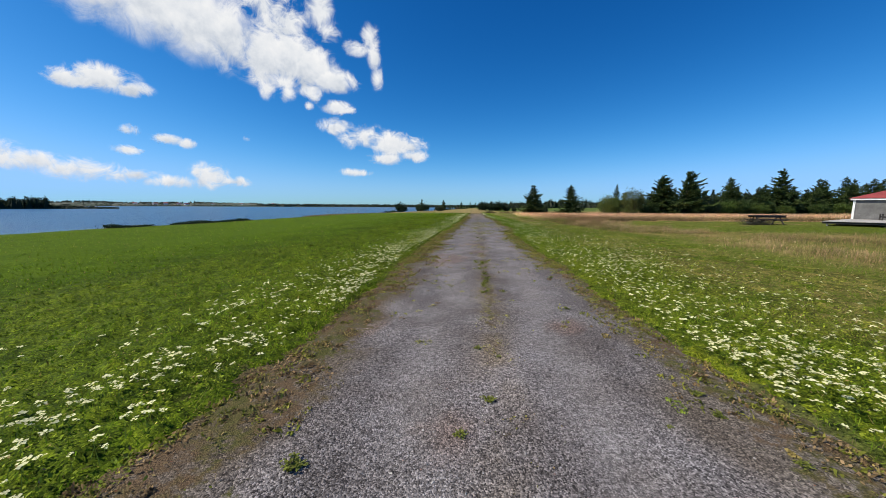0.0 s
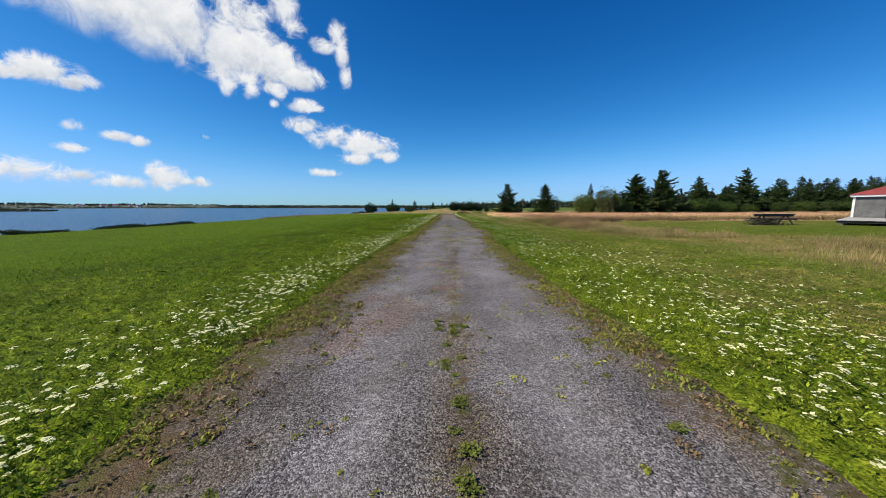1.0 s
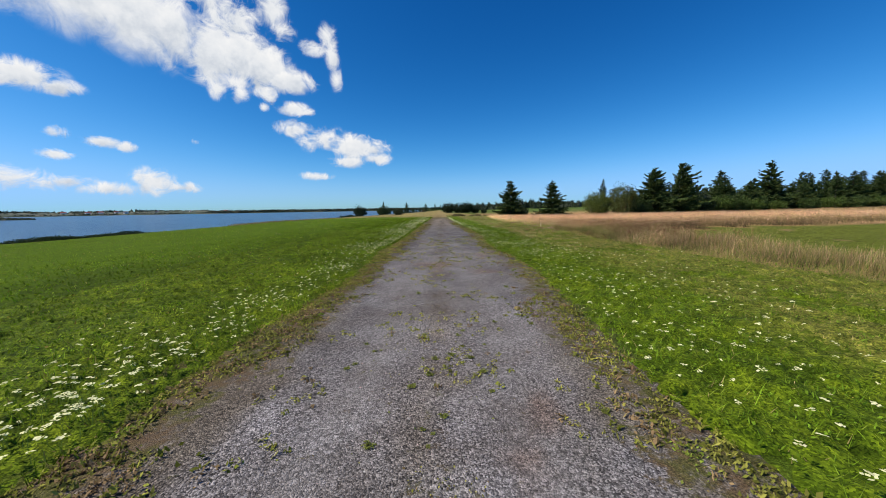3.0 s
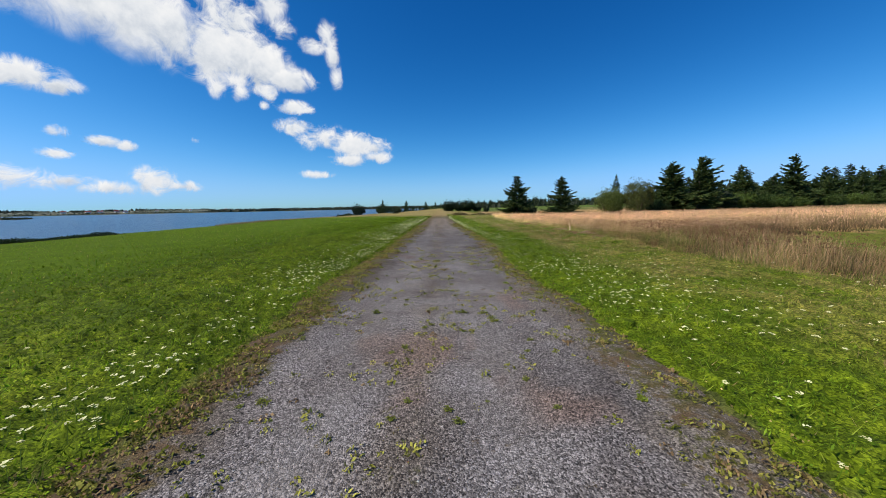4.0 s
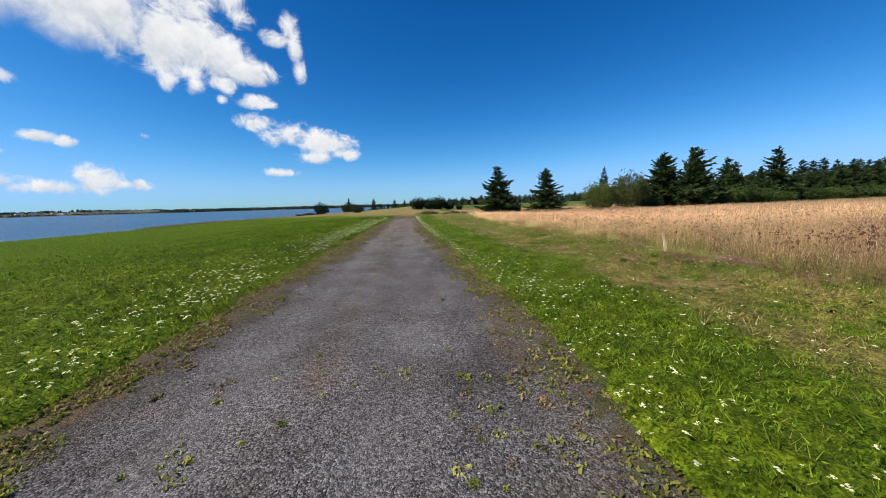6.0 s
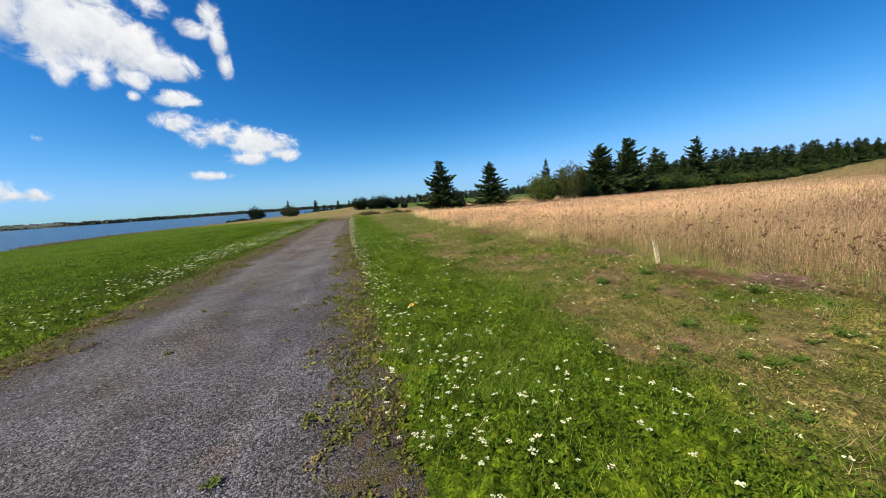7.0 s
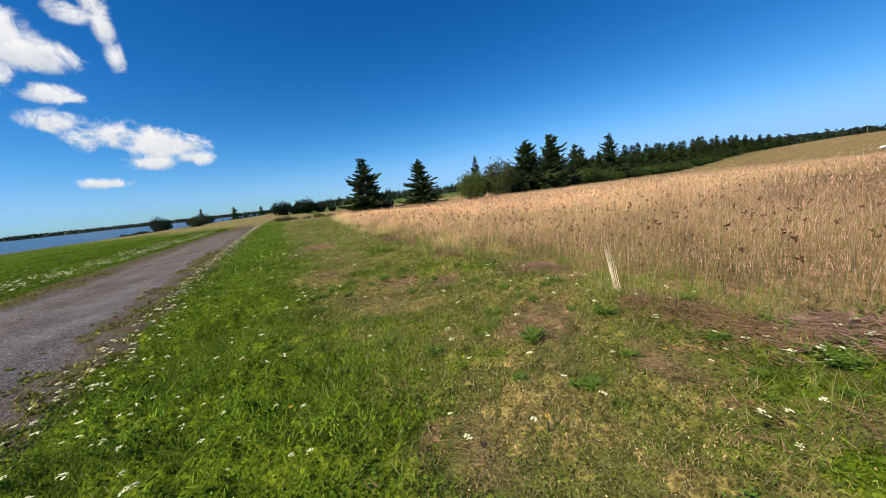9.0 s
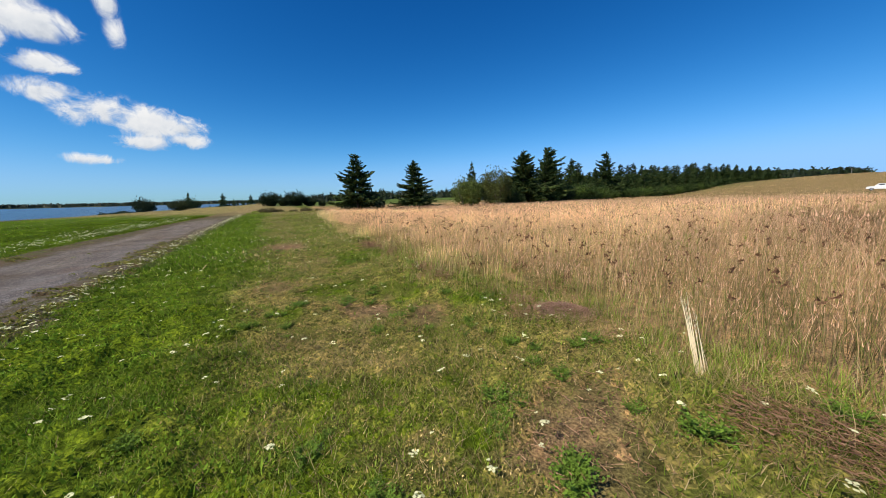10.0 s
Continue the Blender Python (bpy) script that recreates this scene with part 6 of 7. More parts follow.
    r = r * np.interp(y, (8, 18, 23, 36, 46), (1.2, 1.2, 0.95, 0.95, 1.2))
    near = y < 50
    return joined([umbels(x[near], y[near], h[near], r[near], rng, 7), umbels(x[~near], y[~near], h[~near], r[~near] * 1.1, rng, 4)])


v, f, c = flower_places()
tagged(part("wild_carrot_flowers", mesh_np("wild_carrot_flowers", v, f, c), PETAL), "white flat-topped wild carrot flowers on thin stems", "wildflowers", kind="stuff")


def meadow_weeds():
    """Olive and brown leafy stems mixed into the meadow's near edge."""
    rng = np.random.default_rng(135)
    n = 1000
    y = 34 + 26 * rng.random(n) ** 1.5
    x = meadow_edge(y) + 0.05 + 5.0 * rng.random(n) ** 2.0
    keep = (wobble(x, y, 1.4, 21.0) > -0.1) & (mown_patch(x, y) < 0.3)
    x, y = x[keep], y[keep]
    n, m = len(x), 30
    tall = rng.uniform(0.18, 0.55, n) * (0.5 + 0.5 * smoothstep(0, 2.5, x - meadow_edge(y)))
    k = rng.random((n, m)) ** 0.8
    lean = rng.normal(size=(n, 2)) * 0.18
    p = np.stack([x[:, None] + lean[:, :1] * tall[:, None] * k + rng.normal(size=(n, m)) * 0.05, y[:, None] + lean[:, 1:] * tall[:, None] * k + rng.normal(size=(n, m)) * 0.05,
                  terrain(x, y)[:, None] + tall[:, None] * k], 2).reshape(-1, 3)
    v, f = sprays(p, rng.normal(size=(n * m, 3)) + np.array((0, 0, 0.4)), rng.uniform(0.03, 0.09, n * m), rng.uniform(0.008, 0.022, n * m), rng)
    kind = rng.random((n, 1))
    tone = np.where(kind < 0.25, np.array((0.19, 0.205, 0.05)), np.where(kind < 0.8, np.array((0.22, 0.165, 0.065)), np.array((0.16, 0.09, 0.045))))
    c = np.repeat(np.repeat(tone, m, axis=0) * rng.uniform(0.6, 1.4, (n * m, 1)), 6, axis=0)
    return v, f, c


v, f, c = meadow_weeds()
tagged(part("meadow_weeds", mesh_np("meadow_weeds", v, f, c), DRY), "olive and brown leafy weeds among the dry grass", "weeds", kind="stuff")


def brown_heads():
    """Dark dried flower heads standing in the meadow."""
    rng = np.random.default_rng(130)
    n = 4600
    y = np.concatenate([30 + 55 * rng.random(3600) ** 1.4, rng.uniform(32, 40, 1000)])
    x = meadow_edge(y) + 0.3 + np.concatenate([24 * rng.random(3600) ** 1.5, 4.5 * rng.random(1000)])
    keep = mown_patch(x, y) < 0.3
    x, y = x[keep], y[keep]
    n = len(x)
    z = terrain(x, y) + rng.uniform(0.4, 0.72, n)
    m = 5
    p = np.repeat(np.stack([x, y, z], 1), m, axis=0) + rng.normal(size=(n * m, 3)) * 0.012
    v, f = sprays(p, rng.normal(size=(n * m, 3)) + np.array((0, 0, 0.6)), rng.uniform(0.018, 0.042, n * m), np.full(n * m, 0.024), rng)
    c = np.repeat(np.array((0.15, 0.082, 0.045)) * rng.uniform(0.5, 1.6, (n * m, 1)), 6, axis=0)
    s = blades(x, y, terrain(x, y), z - terrain(x, y), np.full(n, 0.006), np.zeros(n), np.tile((0.15, 0.11, 0.05), (n, 1)), np.tile((0.13, 0.085, 0.045), (n, 1)), rng)
    return joined([(v, f, c), s])


def lane_litter():
    """Dry bits, low weeds and moss along the lane's edges and its middle strip."""
    rng = np.random.default_rng(190)
    n = 36000
    y = -1 + 58 * rng.random(n)
    pick = rng.random(n)
    edge = rng.normal(size=n) * 0.25 - 0.48
    side = np.where(rng.random(n) < 0.5, -1, 1)
    u = np.where(pick < 0.78, side * (lane_edge(y, side) + edge), rng.normal(size=n) * 0.2)
    keep = rng.random(n) < np.where(pick < 0.78, 0.10, 0.0) + 0.9 * smoothstep(-0.1, 0.5, wobble(u, y, 0.3, 11.0))
    y, u = y[keep], u[keep]
    n = len(y)
    x = lane(y) + u
    t = rng.random((n, 1))
    c = np.where(t < 0.45, np.array((0.13, 0.095, 0.042)), np.where(t < 0.62, np.array((0.21, 0.16, 0.07)), np.where(t < 0.95, np.array((0.13, 0.15, 0.025)), np.array((0.20, 0.085, 0.05)))))
    c = c * rng.uniform(0.6, 1.3, (n, 1))
    z = np.maximum(terrain(x, y), lane_height(x, y)) - 0.002
    lump = np.clip(0.5 + 0.7 * wobble(x, y, 0.16, 37.0), 0, 1.3) * smoothstep(0.0, 0.4, np.abs(u) - gravel_half(y, u) + 0.1)
    return leaflets(x, y, z + (0.004 + 0.045 * lump) * rng.random(n), 0.006 + 0.010 * rng.random(n) ** 1.5, 0.7, c, rng)


def fringe_weeds(seed, n, side, y0=-1.2, y1=54.0, inner=False):
    """Low creeping weeds in small rosettes: in the fringe between clean gravel and turf, or (inner) scattered over the gravel."""
    rng = np.random.default_rng(seed)
    y = y0 + (y1 - y0) * rng.random(n) ** (1.0 if inner else 1.1)
    a, b = gravel_half(y, side), turf_half(y, side) + 0.10
    k = rng.random(n) ** 0.6
    u = side * (a - 0.15 + (b - a + 0.15) * k)
    if inner:
        u = rng.uniform(-1, 1, n) * gravel_half(y, 1) * 0.95
    x = lane(y) + u
    clump = wobble(x, y, 0.5, 37.0)
    keep = clump > (0.15 if inner else np.interp(k, (0, 0.4, 1), (0.5, -0.25, -1.0)))
    x, y, k = x[keep], y[keep], k[keep]
    n, m = len(x), 16
    r = rng.uniform(0.025, 0.085, n) * (0.75 if inner else 1.0) * np.where(rng.random(n) < 0.3, 1.35, 1.0)
    ang, rad = rng.random((n, m)) * 6.2832, np.sqrt(rng.random((n, m)))
    px, py = (x[:, None] + np.cos(ang) * rad * r[:, None]).ravel(), (y[:, None] + np.sin(ang) * rad * r[:, None] * 1.15).ravel()
    high = ((1 - 0.8 * rad) * (0.012 + 0.35 * r[:, None]) * rng.random((n, m)) ** 0.6).ravel()
    brown = np.clip(np.interp(y, (0, 8, 14, 60), (0.6, 0.5, 0.22, 0.3)), 0, 1) * (1.0 if side < 0 else 0.6)
    t = rng.random((n, 1))
    olive = np.array((0.105, 0.115, 0.018)) * (1 - t) + np.array((0.215, 0.200, 0.045)) * t
    dead = np.array((0.130, 0.085, 0.044)) * (1 - t) + np.array((0.235, 0.160, 0.082)) * t
    c = np.where((rng.random(n) < (0.12 if inner else brown))[:, None], dead, olive * (1.35 if inner else 1.0))
    c = np.repeat(c, m, axis=0) * rng.uniform(0.5, 1.45, (n * m, 1))
    z = np.maximum(terrain(px, py), lane_height(px, py)) + 0.004
    return leaflets(px, py, z + high, np.repeat(0.008 + 0.11 * r, m) * rng.uniform(0.6, 1.4, n * m), 0.7, c, rng, (0.3, 0.6))


def strip_weeds():
    """The broken line of low weeds between the wheel tracks."""
    rng = np.random.default_rng(196)
    n = 26000
    y = -1 + 50 * rng.random(n) ** 1.25
    u = 0.08 + rng.normal(size=n) * np.interp(y, (0, 12, 22, 34), (0.10, 0.11, 0.30, 0.55))
    x = lane(y) + u
    clump = wobble(x, y, 0.16, 47.0) + 0.7 * wobble(x * 0.2, y, 1.1, 48.0)
    keep = clump > np.interp(y, (0, 4, 6, 10, 14, 18, 24, 50), (0.9, 0.5, 0.15, 0.15, 0.6, 0.4, 1.0, 1.2))
    x, y, clump = x[keep], y[keep], clump[keep]
    n = len(x)
    t = rng.random((n, 1))
    c = (np.array((0.14, 0.14, 0.025)) * (1 - t) + np.array((0.26, 0.235, 0.055)) * t) * rng.uniform(0.55, 1.4, (n, 1))
    dead = rng.random(n) < 0.28
    c[dead] = np.array((0.19, 0.13, 0.065))
    return leaflets(x, y, lane_height(x, y) + 0.004 + np.clip(0.25 + 0.4 * clump, 0.05, 0.9) * 0.035 * rng.random(n), 0.0065 * rng.uniform(0.6, 1.5, n), 0.6, c, rng)


def edge_mats():
    """Flat creeping weeds, moss and dead leaves in mats along both edges of the gravel."""
    rng = np.random.default_rng(195)
    n, m = 300, 80
    y0 = -1 + 48 * rng.random(n)
    side = np.where(rng.random(n) < 0.5, -1, 1)
    d0 = np.where(rng.random(n) < 0.75, rng.normal(size=n) * 0.2 + 0.44, rng.normal(size=n) * 0.25 - 0.05)
    size = rng.uniform(0.05, 0.22, n) * np.where(d0 > 0.2, 1.0, 0.6)
    a, r = rng.random((n, m)) * 6.28, np.sqrt(rng.random((n, m)))
    r = r * (0.65 + 0.5 * rng.random((n, 1)) * np.cos(3 * a + 6.28 * rng.random((n, 1))))
    y = (y0[:, None] + np.sin(a) * r * size[:, None] * 1.7).ravel()
    u = (side * (lane_half(y0, side) + d0))[:, None] + np.cos(a) * r * size[:, None]
    x = lane(y) + u.ravel()
    mound = (np.clip(1 - r, 0, 1) * (0.015 + 0.10 * size[:, None]) * rng.random((n, m)) ** 0.5).ravel()
    kind = rng.random((n, 1))
    tone = np.where(kind < 0.45, np.array((0.20, 0.155, 0.055)), np.where(kind < 0.68, np.array((0.17, 0.175, 0.035)), np.where(kind < 0.9, np.array((0.17, 0.115, 0.06)), np.array((0.13, 0.17, 0.025)))))
    c = np.repeat(tone, m, axis=0) * rng.uniform(0.55, 1.6, (n * m, 1))
    z = np.maximum(terrain(x, y), lane_height(x, y)) + 0.006
    return leaflets(x, y, z + mound, rng.uniform(0.005, 0.015, n * m), 0.7, c, rng)


def edge_tufts():
    """Green grass in loose tufts where the verge meets the meadow."""
    rng = np.random.default_rng(197)
    n, m = 230, 26
    y0 = 38 + 10 * rng.random(n)
    x0 = meadow_edge(y0) - 0.75 + 1.7 * rng.random(n)
    x = (x0[:, None] + rng.normal(size=(n, m)) * 0.07).ravel()
    y = (y0[:, None] + rng.normal(size=(n, m)) * 0.07).ravel()
    tall = np.repeat(rng.uniform(0.10, 0.28, n), m) * rng.uniform(0.4, 1.0, n * m)
    g = rng.random((n * m, 1))
    c = np.array((0.11, 0.17, 0.02)) * (1 - g) + np.array((0.30, 0.32, 0.07)) * g
    dead = rng.random(n * m) < 0.2
    c[dead] = np.array((0.42, 0.31, 0.16))
    return blades(x, y, terrain(x, y) - 0.005, tall, np.full(n * m, 0.0042), rng.uniform(0.2, 0.9, n * m), c * 0.9, c, rng, 3, wind=(0.08, 0.05))


v, f, c = joined([fringe_weeds(198, 3600, -1), fringe_weeds(199, 2600, 1), fringe_weeds(207, 1500, -1, 9.0, 27.0), fringe_weeds(210, 900, -1, 27.0, 39.0), fringe_weeds(211, 800, 1, 39.0, 56.0), fringe_weeds(208, 750, 1, 8.0, 25.0), fringe_weeds(209, 420, 1, 3.0, 18.0, True), fringe_weeds(200, 1500, 1, 19.0, 37.0, True), strip_weeds()])
tagged(part("fringe_weeds", mesh_np("fringe_weeds", v, f, c), TURF), "olive and brown low weeds between gravel and turf", "weeds", kind="stuff")
v, f, c = edge_mats()
tagged(part("edge_mats", mesh_np("edge_mats", v, f, c), TURF), "olive and brown creeping weeds edging the gravel", "weeds", kind="stuff")
v, f, c = edge_tufts()
tagged(part("edge_tufts", mesh_np("edge_tufts", v, f, c), TURF), "loose green grass tufts at the meadow's foot", "grass", kind="stuff")


v, f, c = lane_litter()
tagged(part("lane_litter", mesh_np("lane_litter", v, f, c), DRY), "dry brown litter and low weeds edging the lane", "litter", kind="stuff")


v, f, c = brown_heads()
tagged(part("dried_flower_heads", mesh_np("dried_flower_heads", v, f, c), DRY), "dark brown dried flower heads in the meadow", "dried flowers", kind="stuff")


def thatch():
    """Flattened dead stems along the foot of the tall grass, and dead litter on the dry verge."""
    rng = np.random.default_rng(140)
    n = 21000
    y = 37.5 + 13 * rng.random(n) ** 1.2
    x = meadow_edge(y) - 0.05 + rng.normal(size=n) * 0.14 - 0.10 + 0.2 * wobble(3.0, y, 0.8)
    keep = rng.random(n) < smoothstep(-0.1, 0.35, wobble(x * 0.3, y, 0.9, 6.0))
    m = 24000
    y2 = rng.uniform(36, 52, m)
    x2 = lane(y2) + lane_half(y2, 1) + 2.6 + (meadow_edge(y2) - lane(y2) - lane_half(y2, 1) - 2.6) * rng.random(m)
    k2 = (wobble(x2, y2, 0.6, 5.0) > 1.0) | (bare_patch(x2, y2) > 0.25)
    x, y = np.concatenate([x[keep], x2[k2]]), np.concatenate([y[keep], y2[k2]])
    n = len(x)
    a = np.where(rng.random(n) < 0.6, 1.5 + rng.normal(size=n) * 0.5, rng.random(n) * 6.28)
    d = np.stack([np.cos(a), np.sin(a), rng.normal(size=n) * 0.12], 1)
    p = np.stack([x, y, terrain(x, y) + 0.010 + 0.085 * rng.random(n) ** 1.3], 1)
    v, f = sprays(p, d, 0.02 + 0.11 * rng.random(n) ** 2.5, rng.uniform(0.003, 0.007, n), rng)
    c = np.array((0.17, 0.085, 0.05)) + (np.array((0.38, 0.23, 0.14)) - np.array((0.17, 0.085, 0.05))) * rng.random((n, 1)) ** 1.4
    return v, f, np.repeat(c, 6, axis=0)


v, f, c = thatch()
tagged(part("dead_thatch", mesh_np("dead_thatch", v, f, c), DRY), "reddish-brown flattened dead grass at the meadow's foot", "dead grass", kind="stuff")


def stalk_bundle():
    rng = np.random.default_rng(150)
    thing = new("dead_stalks")
    for _ in range(15):
        c0, c1 = np.array([(0.70, 0.56, 0.36)]), np.array([(0.86, 0.75, 0.54)])
        v, f, c = blades(rng.normal(size=1) * 0.018, rng.normal(size=1) * 0.018, np.array([-0.01]), rng.uniform(0.38, 0.60, 1), rng.uniform(0.007, 0.012, 1), rng.uniform(0, 0.10, 1), c0, c1, rng, 1, wind=(0.10, 0.33))
        part("stalk", mesh_np("stalk", v, f, c), DRY, thing)
    return tagged(thing, "pale bundle of dead straw stalks at the meadow's edge", "dead stalks")


stalk_bundle().matrix_basis = on_land(10.16, 41.72)


def thatch_pile():
    """A low heap of raked-up, reddish dead grass."""
    rng = np.random.default_rng(152)
    n = 2600
    p = np.stack([rng.normal(size=n) * 0.17, rng.normal(size=n) * 0.30, np.zeros(n)], 1)
    p[:, 2] = 0.17 * np.exp(-(p[:, 0] / 0.26) ** 2 - (p[:, 1] / 0.42) ** 2) * rng.random(n) ** 0.5 + 0.004
    a = 1.2 + rng.normal(size=n) * 0.7
    d = np.stack([np.cos(a), np.sin(a), rng.normal(size=n) * 0.22 + 0.02], 1)
    v, f = sprays(p, d, 0.03 + 0.16 * rng.random(n) ** 2, rng.uniform(0.003, 0.006, n), rng)
    t = rng.random((n, 1))
    c = np.array((0.20, 0.10, 0.075)) * (1 - t) + np.array((0.44, 0.29, 0.21)) * t
    return tagged(part("thatch_pile", mesh_np("thatch_pile", v, f, np.repeat(c, 6, axis=0)), DRY), "reddish-brown heap of dead grass by the meadow", "dead grass", kind="stuff")


thatch_pile().matrix_basis = on_land(10.34, 40.02, 28)
copy_heap = thatch_pile()
copy_heap.matrix_basis = on_land(10.28, 43.05, 60, 0.7)


def straw_fan():
    """Long dry straws fanning out over the heap."""
    rng = np.random.default_rng(153)
    thing = new("dry_straws")
    for lx, ly, h in ((-0.55, 0.28, 0.42), (-0.42, 0.25, 0.50), (-0.16, 0.10, 0.86), (-0.12, 0.06, 0.74), (0.02, 0.05, 0.92), (0.06, 0.0, 0.70), (-0.30, 0.16, 0.44), (0.18, -0.06, 0.55), (-0.22, 0.2, 0.6)):
        w = np.array((0.0045, 0.002, 0))
        foot = np.array((rng.normal() * 0.04, rng.normal() * 0.04, 0.0))
        mid, tip = foot + np.array((lx * 0.45, ly * 0.45, h * 0.55)), foot + np.array((lx, ly, h))
        v = np.array([foot - w, foot + w, mid + w * 0.8, mid - w * 0.8, tip + w * 0.3, tip - w * 0.3])
        t = rng.random()
        c = np.tile(np.array((0.55, 0.43, 0.24)) * (1 - t) + np.array((0.78, 0.66, 0.44)) * t, (6, 1))
        part("straw", mesh_np("straw", v, np.array([(0, 1, 2, 3), (3, 2, 4, 5)]), c), DRY, thing)
    return tagged(thing, "long pale dry straws standing in the heap", "dry straws")


straw_fan().matrix_basis = on_land(10.46, 40.15)


def rosette(name, seed, leaves, size, tone, label, category, group, upright=0.5, lobes=3, leaf=0.15):
    """A leafy weed: stems from one root, each with small folded leaves."""
    rng = np.random.default_rng(seed)
    vs, fs, k = [], [], 0
    for _ in range(leaves):
        a, up = rng.random() * 6.28, rng.uniform(0.1, 1.0) * upright
        L = size * rng.uniform(0.35, 1.0)
        stem = np.array((math.cos(a), math.sin(a), up * 1.6))
        stem /= np.linalg.norm(stem)
        side = np.array((-math.sin(a), math.cos(a), 0.0))
        root = np.array((0.0, 0.0, -0.004))
        vs += [root - side * 0.0015, root + side * 0.0015, root + stem * L, root + stem * L * 0.5 + side * 0.002]
        fs += [(k, k + 1, k + 3), (k + 3, k + 2, k)]
        k += 4
        for j in range(lobes):
            o = stem * L * (0.45 + 0.5 * j / lobes) + side * rng.normal() * 0.10 * L
            ld = stem * 0.4 + side * rng.normal() * 0.9 + rng.normal(size=3) * 0.3
            ld /= np.linalg.norm(ld)
            s = np.cross(ld, (0, 0, 1.0))
            s /= np.linalg.norm(s) + 1e-6
            w, l = size * leaf, size * leaf * rng.uniform(1.8, 3.0)
            o[2] = max(o[2], 0.012)
            vs += [o, o + ld * l * 0.5 + s * w, o + ld * l + np.array((0, 0, -0.1 * l)), o + ld * l * 0.5 - s * w + np.array((0, 0, 0.2 * w))]
            fs += [(k, k + 1, k + 2), (k, k + 2, k + 3)]
            k += 4
    v = np.array(vs)
    c = np.repeat(np.array(tone) * rng.uniform(0.55, 1.4, (len(v) // 4, 1)), 4, axis=0)
    ob = part(name, mesh_np(name, v, np.array(fs), c), LEAF)
    return tagged(ob, label, category, group=group)


def lane_top(x, y):
    return float(lane_height(np.array([x]), np.array([y]))[0]) + 0.002


WEEDS = ((2.71, 2.11), (2.82, 1.25), (0.59, 1.43), (0.84, 1.91), (-0.48, 1.07), (2.67, 1.78), (1.28, 8.38), (1.21, 7.6), (1.22, 6.99), (1.19, 6.7), (0.99, 11.22),
         (2.73, 7.16), (1.55, 17.51), (1.73, 16.12), (1.68, 16.88), (2.78, 16.09), (3.1, 16.21), (2.71, 16.44), (3.07, 28.22), (2.78, 28.27), (1.41, 28.4),
         (3.16, 27.79), (3.15, 27.95), (3.83, 28.18), (4.03, 28.19), (3.0, 34.12), (3.03, 33.58), (4.05, 33.61), (1.45, 33.47), (3.5, 33.17), (2.59, 33.46), (2.49, 33.42), (3.91, 33.17))
weed = rosette("lane_weed", 160, 22, 0.085, (0.17, 0.19, 0.035), "small yellow-green weed growing in the gravel", "weed", "weeds in the gravel lane", 0.45, 4, 0.11)
weed.matrix_basis = pose(WEEDS[0][0], WEEDS[0][1], lane_top(*WEEDS[0]))
rw = random.Random(4)
for x, y in WEEDS[1:]:
    copy_thing(weed, pose(x, y, lane_top(x, y), 0, 0, rw.random() * 360) @ Matrix.Scale(rw.uniform(0.7, 1.35), 4))
for _ in range(26):
    y = rw.uniform(5.6, 9.5)
    x = lane(y) + rw.gauss(0.02, 0.06)
    copy_thing(weed, pose(x, y, lane_top(x, y), 0, 0, rw.random() * 360) @ Matrix.Scale(rw.uniform(0.5, 1.1), 4))
for _ in range(95):
    y = rw.uniform(19, 33)
    x = lane(y) + rw.gauss(0.05, 0.55)
    copy_thing(weed, pose(x, y, lane_top(x, y), 0, 0, rw.random() * 360) @ Matrix.Scale(rw.uniform(0.3, 0.8), 4))
for _ in range(110):
    y = rw.uniform(1, 60)
    u = rw.choice((rw.gauss(0, 0.16), -1.25 - 0.25 * rw.random(), 1.25 + 0.3 * rw.random()))
    x = lane(y) + u
    copy_thing(weed, pose(x, y, lane_top(x, y), 0, 0, rw.random() * 360) @ Matrix.Scale(rw.uniform(0.35, 0.95), 4))

leafy_weed = rosette("leafy_weed", 161, 70, 0.16, (0.165, 0.26, 0.035), "green leafy weed on the dry verge", "weed", "leafy weeds on the verge", 0.8, 7, 0.045)
SPOTS = ((8.94, 42.32, 1.0), (8.86, 41.61, 1.2), (9.61, 41.43, 1.2), (9.98, 42.44, 0.9), (10.31, 41.09, 1.0), (10.19, 40.41, 1.2), (8.5, 39.83, 1.1), (9.88, 40.01, 1.2), (9.34, 38.95, 1.0),
         (7.2, 40.9, 0.8), (9.7, 44.4, 1.0), (8.0, 45.2, 0.9), (10.0, 46.3, 1.0), (6.9, 43.0, 0.8), (9.2, 47.5, 1.0), (7.6, 39.2, 0.9), (10.3, 44.9, 0.9), (9.9, 38.2, 1.1),
         (10.15, 40.05, 1.0), (10.4, 40.25, 0.9), (9.75, 40.6, 0.9), (9.5, 40.25, 0.7), (9.2, 40.9, 0.7), (8.4, 41.2, 0.6), (9.9, 39.4, 1.0), (8.9, 39.5, 0.7))
leafy_weed.matrix_basis = on_land(*SPOTS[0][:2])  # the first of them
for x, y, s in SPOTS[1:]:
    copy_thing(leafy_weed, on_land(x, y, rw.random() * 360, s))
for k in range(40):
    y = rw.uniform(37.5, 46)
    x = lane(y) + 4.2 + rw.random() * (float(meadow_edge(y)) - lane(y) - 4.4)
    for _ in range(2):
        copy_thing(leafy_weed, on_land(x + rw.gauss(0, 0.12), y + rw.gauss(0, 0.12), rw.random() * 360, rw.uniform(0.4, 0.9)))
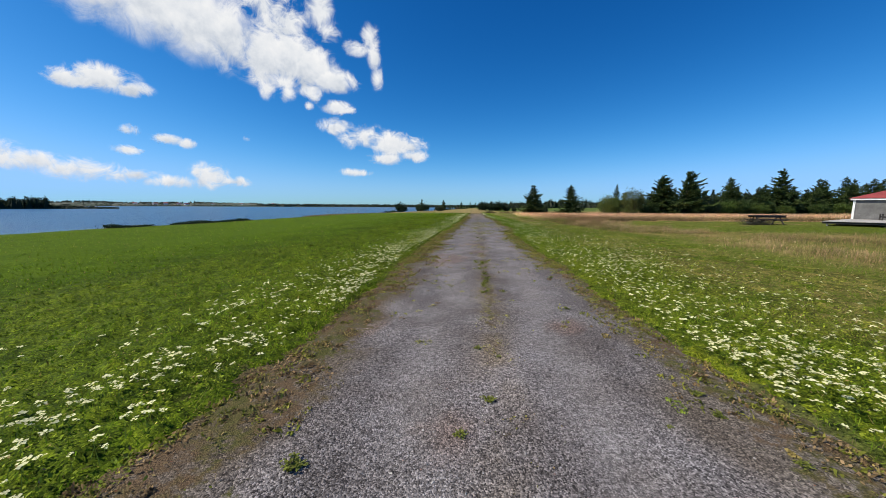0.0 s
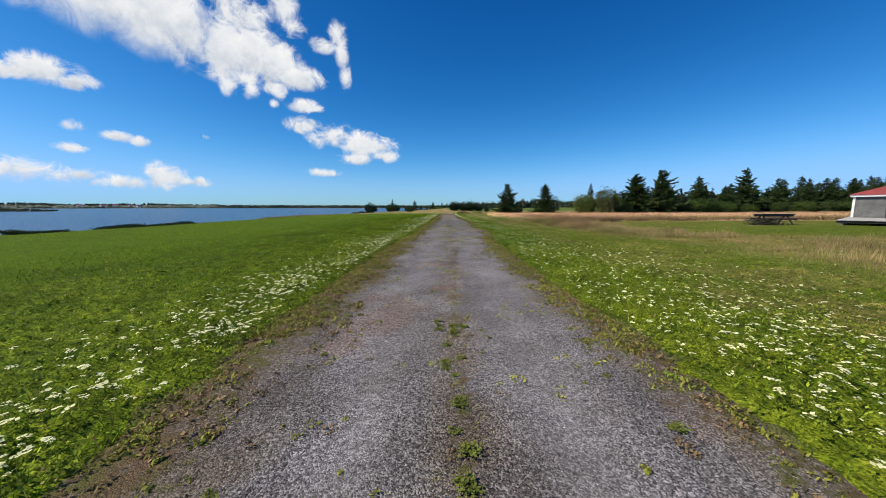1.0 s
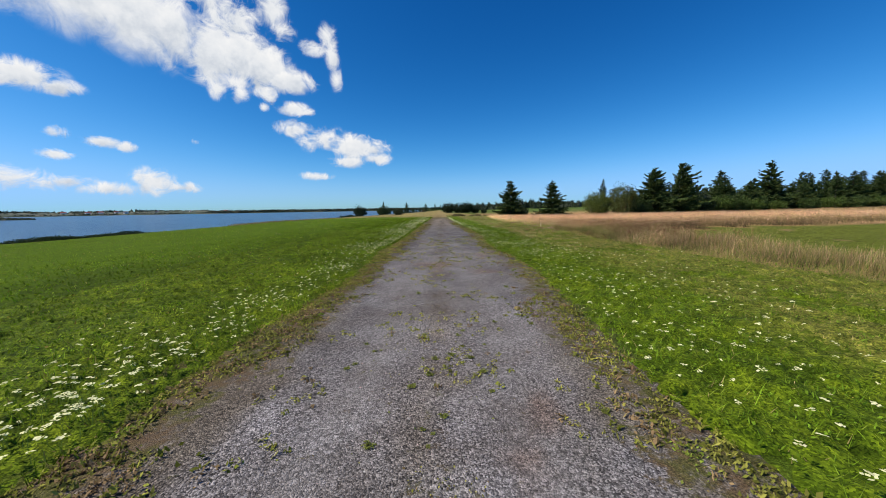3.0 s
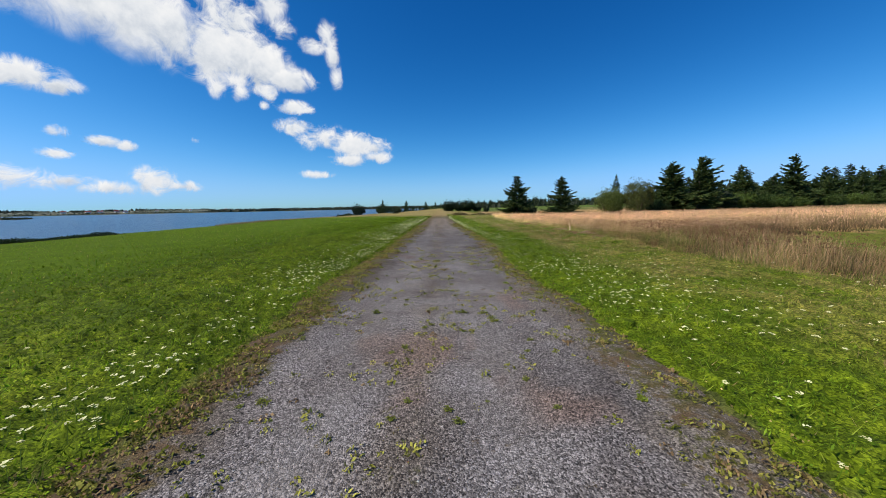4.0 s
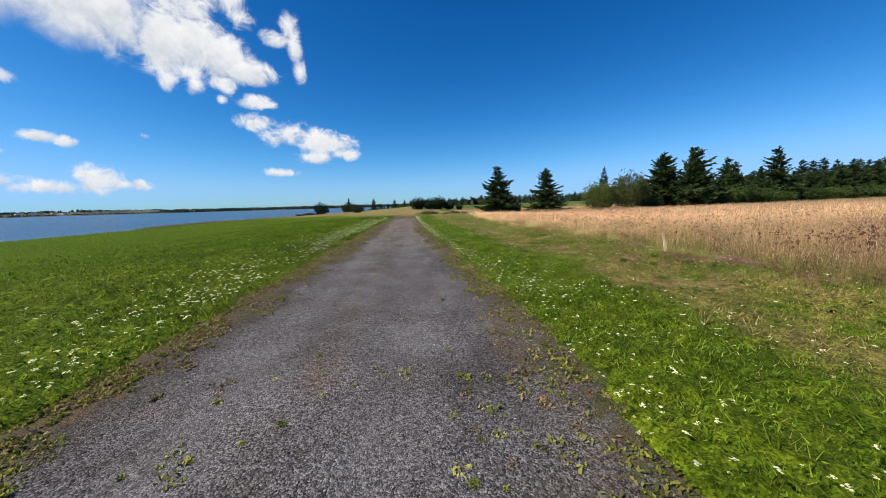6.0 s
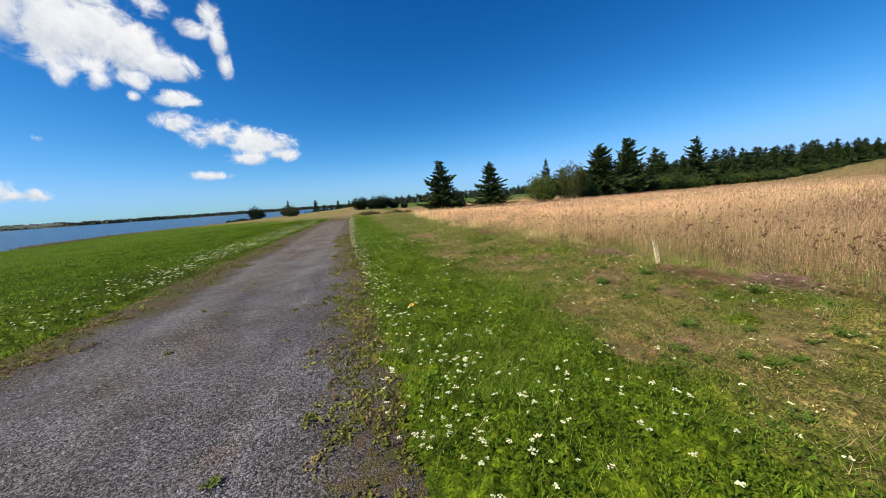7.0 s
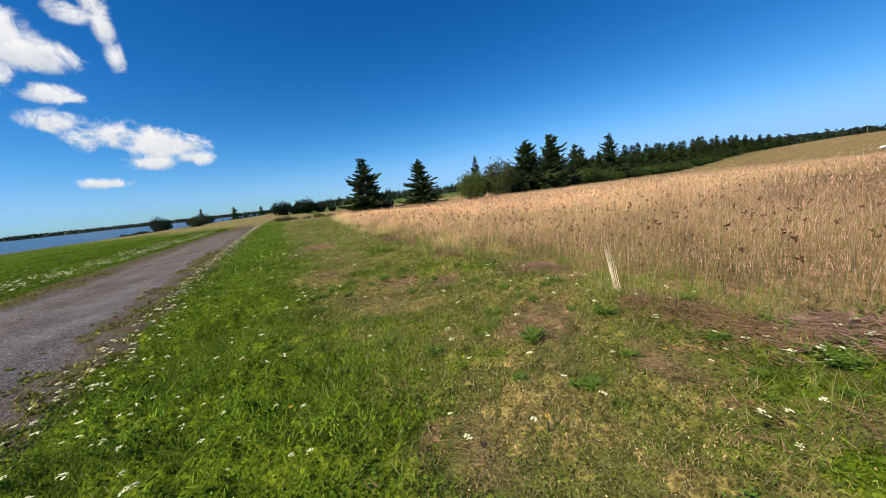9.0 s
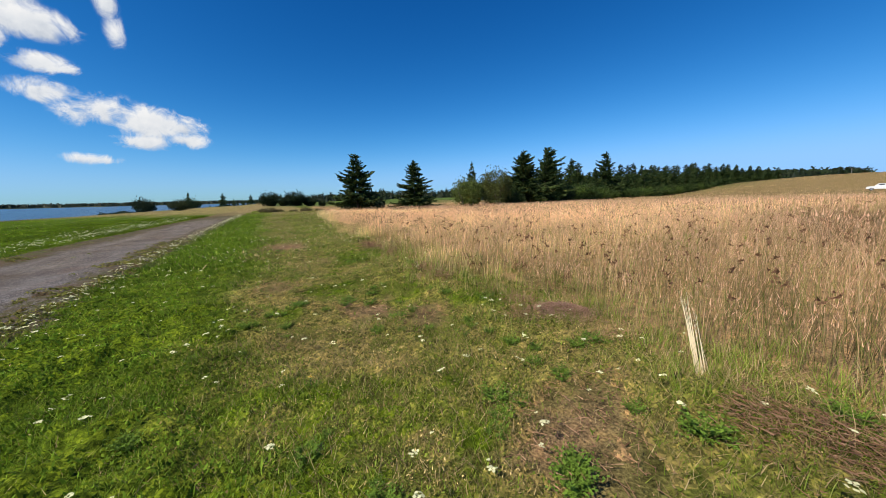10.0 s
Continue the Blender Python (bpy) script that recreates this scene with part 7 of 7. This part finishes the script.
for _ in range(46):
    y = rw.uniform(36, 52)
    x = lane(y) + 1.7 + rw.random() * (float(meadow_edge(y)) - lane(y) - 1.8)
    copy_thing(leafy_weed, on_land(x, y, rw.random() * 360, rw.uniform(0.3, 0.65)))


def yellow_flower(petals, r, h, seed):
    rng = np.random.default_rng(seed)
    thing = new("yellow_flower")
    bm = bmesh.new()
    bmesh.ops.create_cone(bm, cap_ends=False, segments=6, radius1=0.004, radius2=0.003, depth=h, matrix=pose(0, 0, h / 2))
    part("stem", bm, STEM, thing)
    for k in range(petals):
        a = 6.2832 * k / petals + rng.normal() * 0.06
        d, s = np.array((math.cos(a), math.sin(a), 0.12)), np.array((-math.sin(a), math.cos(a), 0))
        o = np.array((0, 0, h))
        v = [o + d * r * 0.2, o + d * r * 0.6 + s * r * 0.2, o + d * r, o + d * r * 0.6 - s * r * 0.2]
        part("petal", mesh_np("petal", np.array(v), np.array([(0, 1, 2, 3)])), YELLOW, thing)
    bm = bmesh.new()
    bmesh.ops.create_uvsphere(bm, u_segments=10, v_segments=6, radius=r * 0.27, matrix=pose(0, 0, h) @ Matrix.Diagonal((1, 1, 0.7, 1)))
    part("flower_centre", bm, CENTRE, thing, "dark brown centre")
    return tagged(thing, "yellow daisy-like flower with a dark brown centre", "flower", group="yellow flowers")


YELLOW = plain("yellow_petal", [(0.3, (0.75, 0.42, 0.02)), (0.7, (0.85, 0.55, 0.04))], 20.0, 0.6)
STEM = plain("green_stem", [(0.3, (0.06, 0.10, 0.02)), (0.7, (0.10, 0.15, 0.03))], 20.0, 0.6)
CENTRE = plain("flower_centre_brown", [(0.3, (0.04, 0.02, 0.012)), (0.7, (0.09, 0.05, 0.025))], 60.0, 0.9)
susan = yellow_flower(11, 0.042, 0.24, 170)
susan.matrix_basis = on_land(5.72, 41.46) @ pose(0, 0, 0, 14, -8, 0)
small = yellow_flower(9, 0.016, 0.10, 171)
small.matrix_basis = on_land(4.89, 33.54)
for x, y in ((7.35, 40.2), (6.9, 41.7), (8.2, 40.7), (9.3, 40.7), (7.9, 43.1), (-1.35, 17.2)):
    copy_thing(small, on_land(x, y, x * 80))


# ---------------------------------------------------------------- loose stones on the lane
def stones():
    rng = np.random.default_rng(180)
    n = 62000
    y = -1.0 + 51 * rng.random(n)
    u = rng.uniform(-1, 1, n)
    u = u * (gravel_half(y, u) + 0.45)
    keep = rng.random(n) < (0.55 + 0.45 * wobble(u, y, 0.5, 2.0)) * (1 - 0.8 * smoothstep(-0.1, 0.35, np.abs(u) - gravel_half(y, u)))
    y, u = y[keep], u[keep]
    n = len(y)
    x = lane(y) + u
    z = np.maximum(lane_height(x, y), terrain(x, y)) + 0.003
    s = 0.0045 + 0.0115 * rng.random(n) ** 2.6
    a = rng.random(n) * 6.28
    ring = []
    for k in range(4):
        q = a + k * 1.5708 + rng.normal(size=n) * 0.3
        rr = s * rng.uniform(0.7, 1.25, n)
        ring.append(np.stack([x + np.cos(q) * rr, y + np.sin(q) * rr, z - 0.002], 1))
    ring.append(np.stack([x + rng.normal(size=n) * s * 0.3, y + rng.normal(size=n) * s * 0.3, z + s * rng.uniform(0.25, 0.6, n)], 1))
    v = np.stack(ring, 1).reshape(-1, 3)
    k = (np.arange(n) * 5)[:, None]
    f = np.concatenate([k + np.array(t) for t in ((0, 1, 4), (1, 2, 4), (2, 3, 4), (3, 0, 4))], 0)
    g = rng.random((n, 1))
    c = np.array((0.08, 0.072, 0.07)) + (np.array((0.40, 0.372, 0.36)) - np.array((0.08, 0.072, 0.07))) * g ** 1.6
    pale = rng.random(n) < 0.02
    c[pale] = (0.5, 0.48, 0.44)
    red = rng.random(n) < 0.06
    c[red] = c[red] * (1.25, 0.9, 0.82)
    return mesh_np("loose_gravel", v, f, np.repeat(c, 5, axis=0))


tagged(part("loose_gravel", stones(), STONE), "small loose grey crushed stones on the lane", "gravel", kind="stuff")
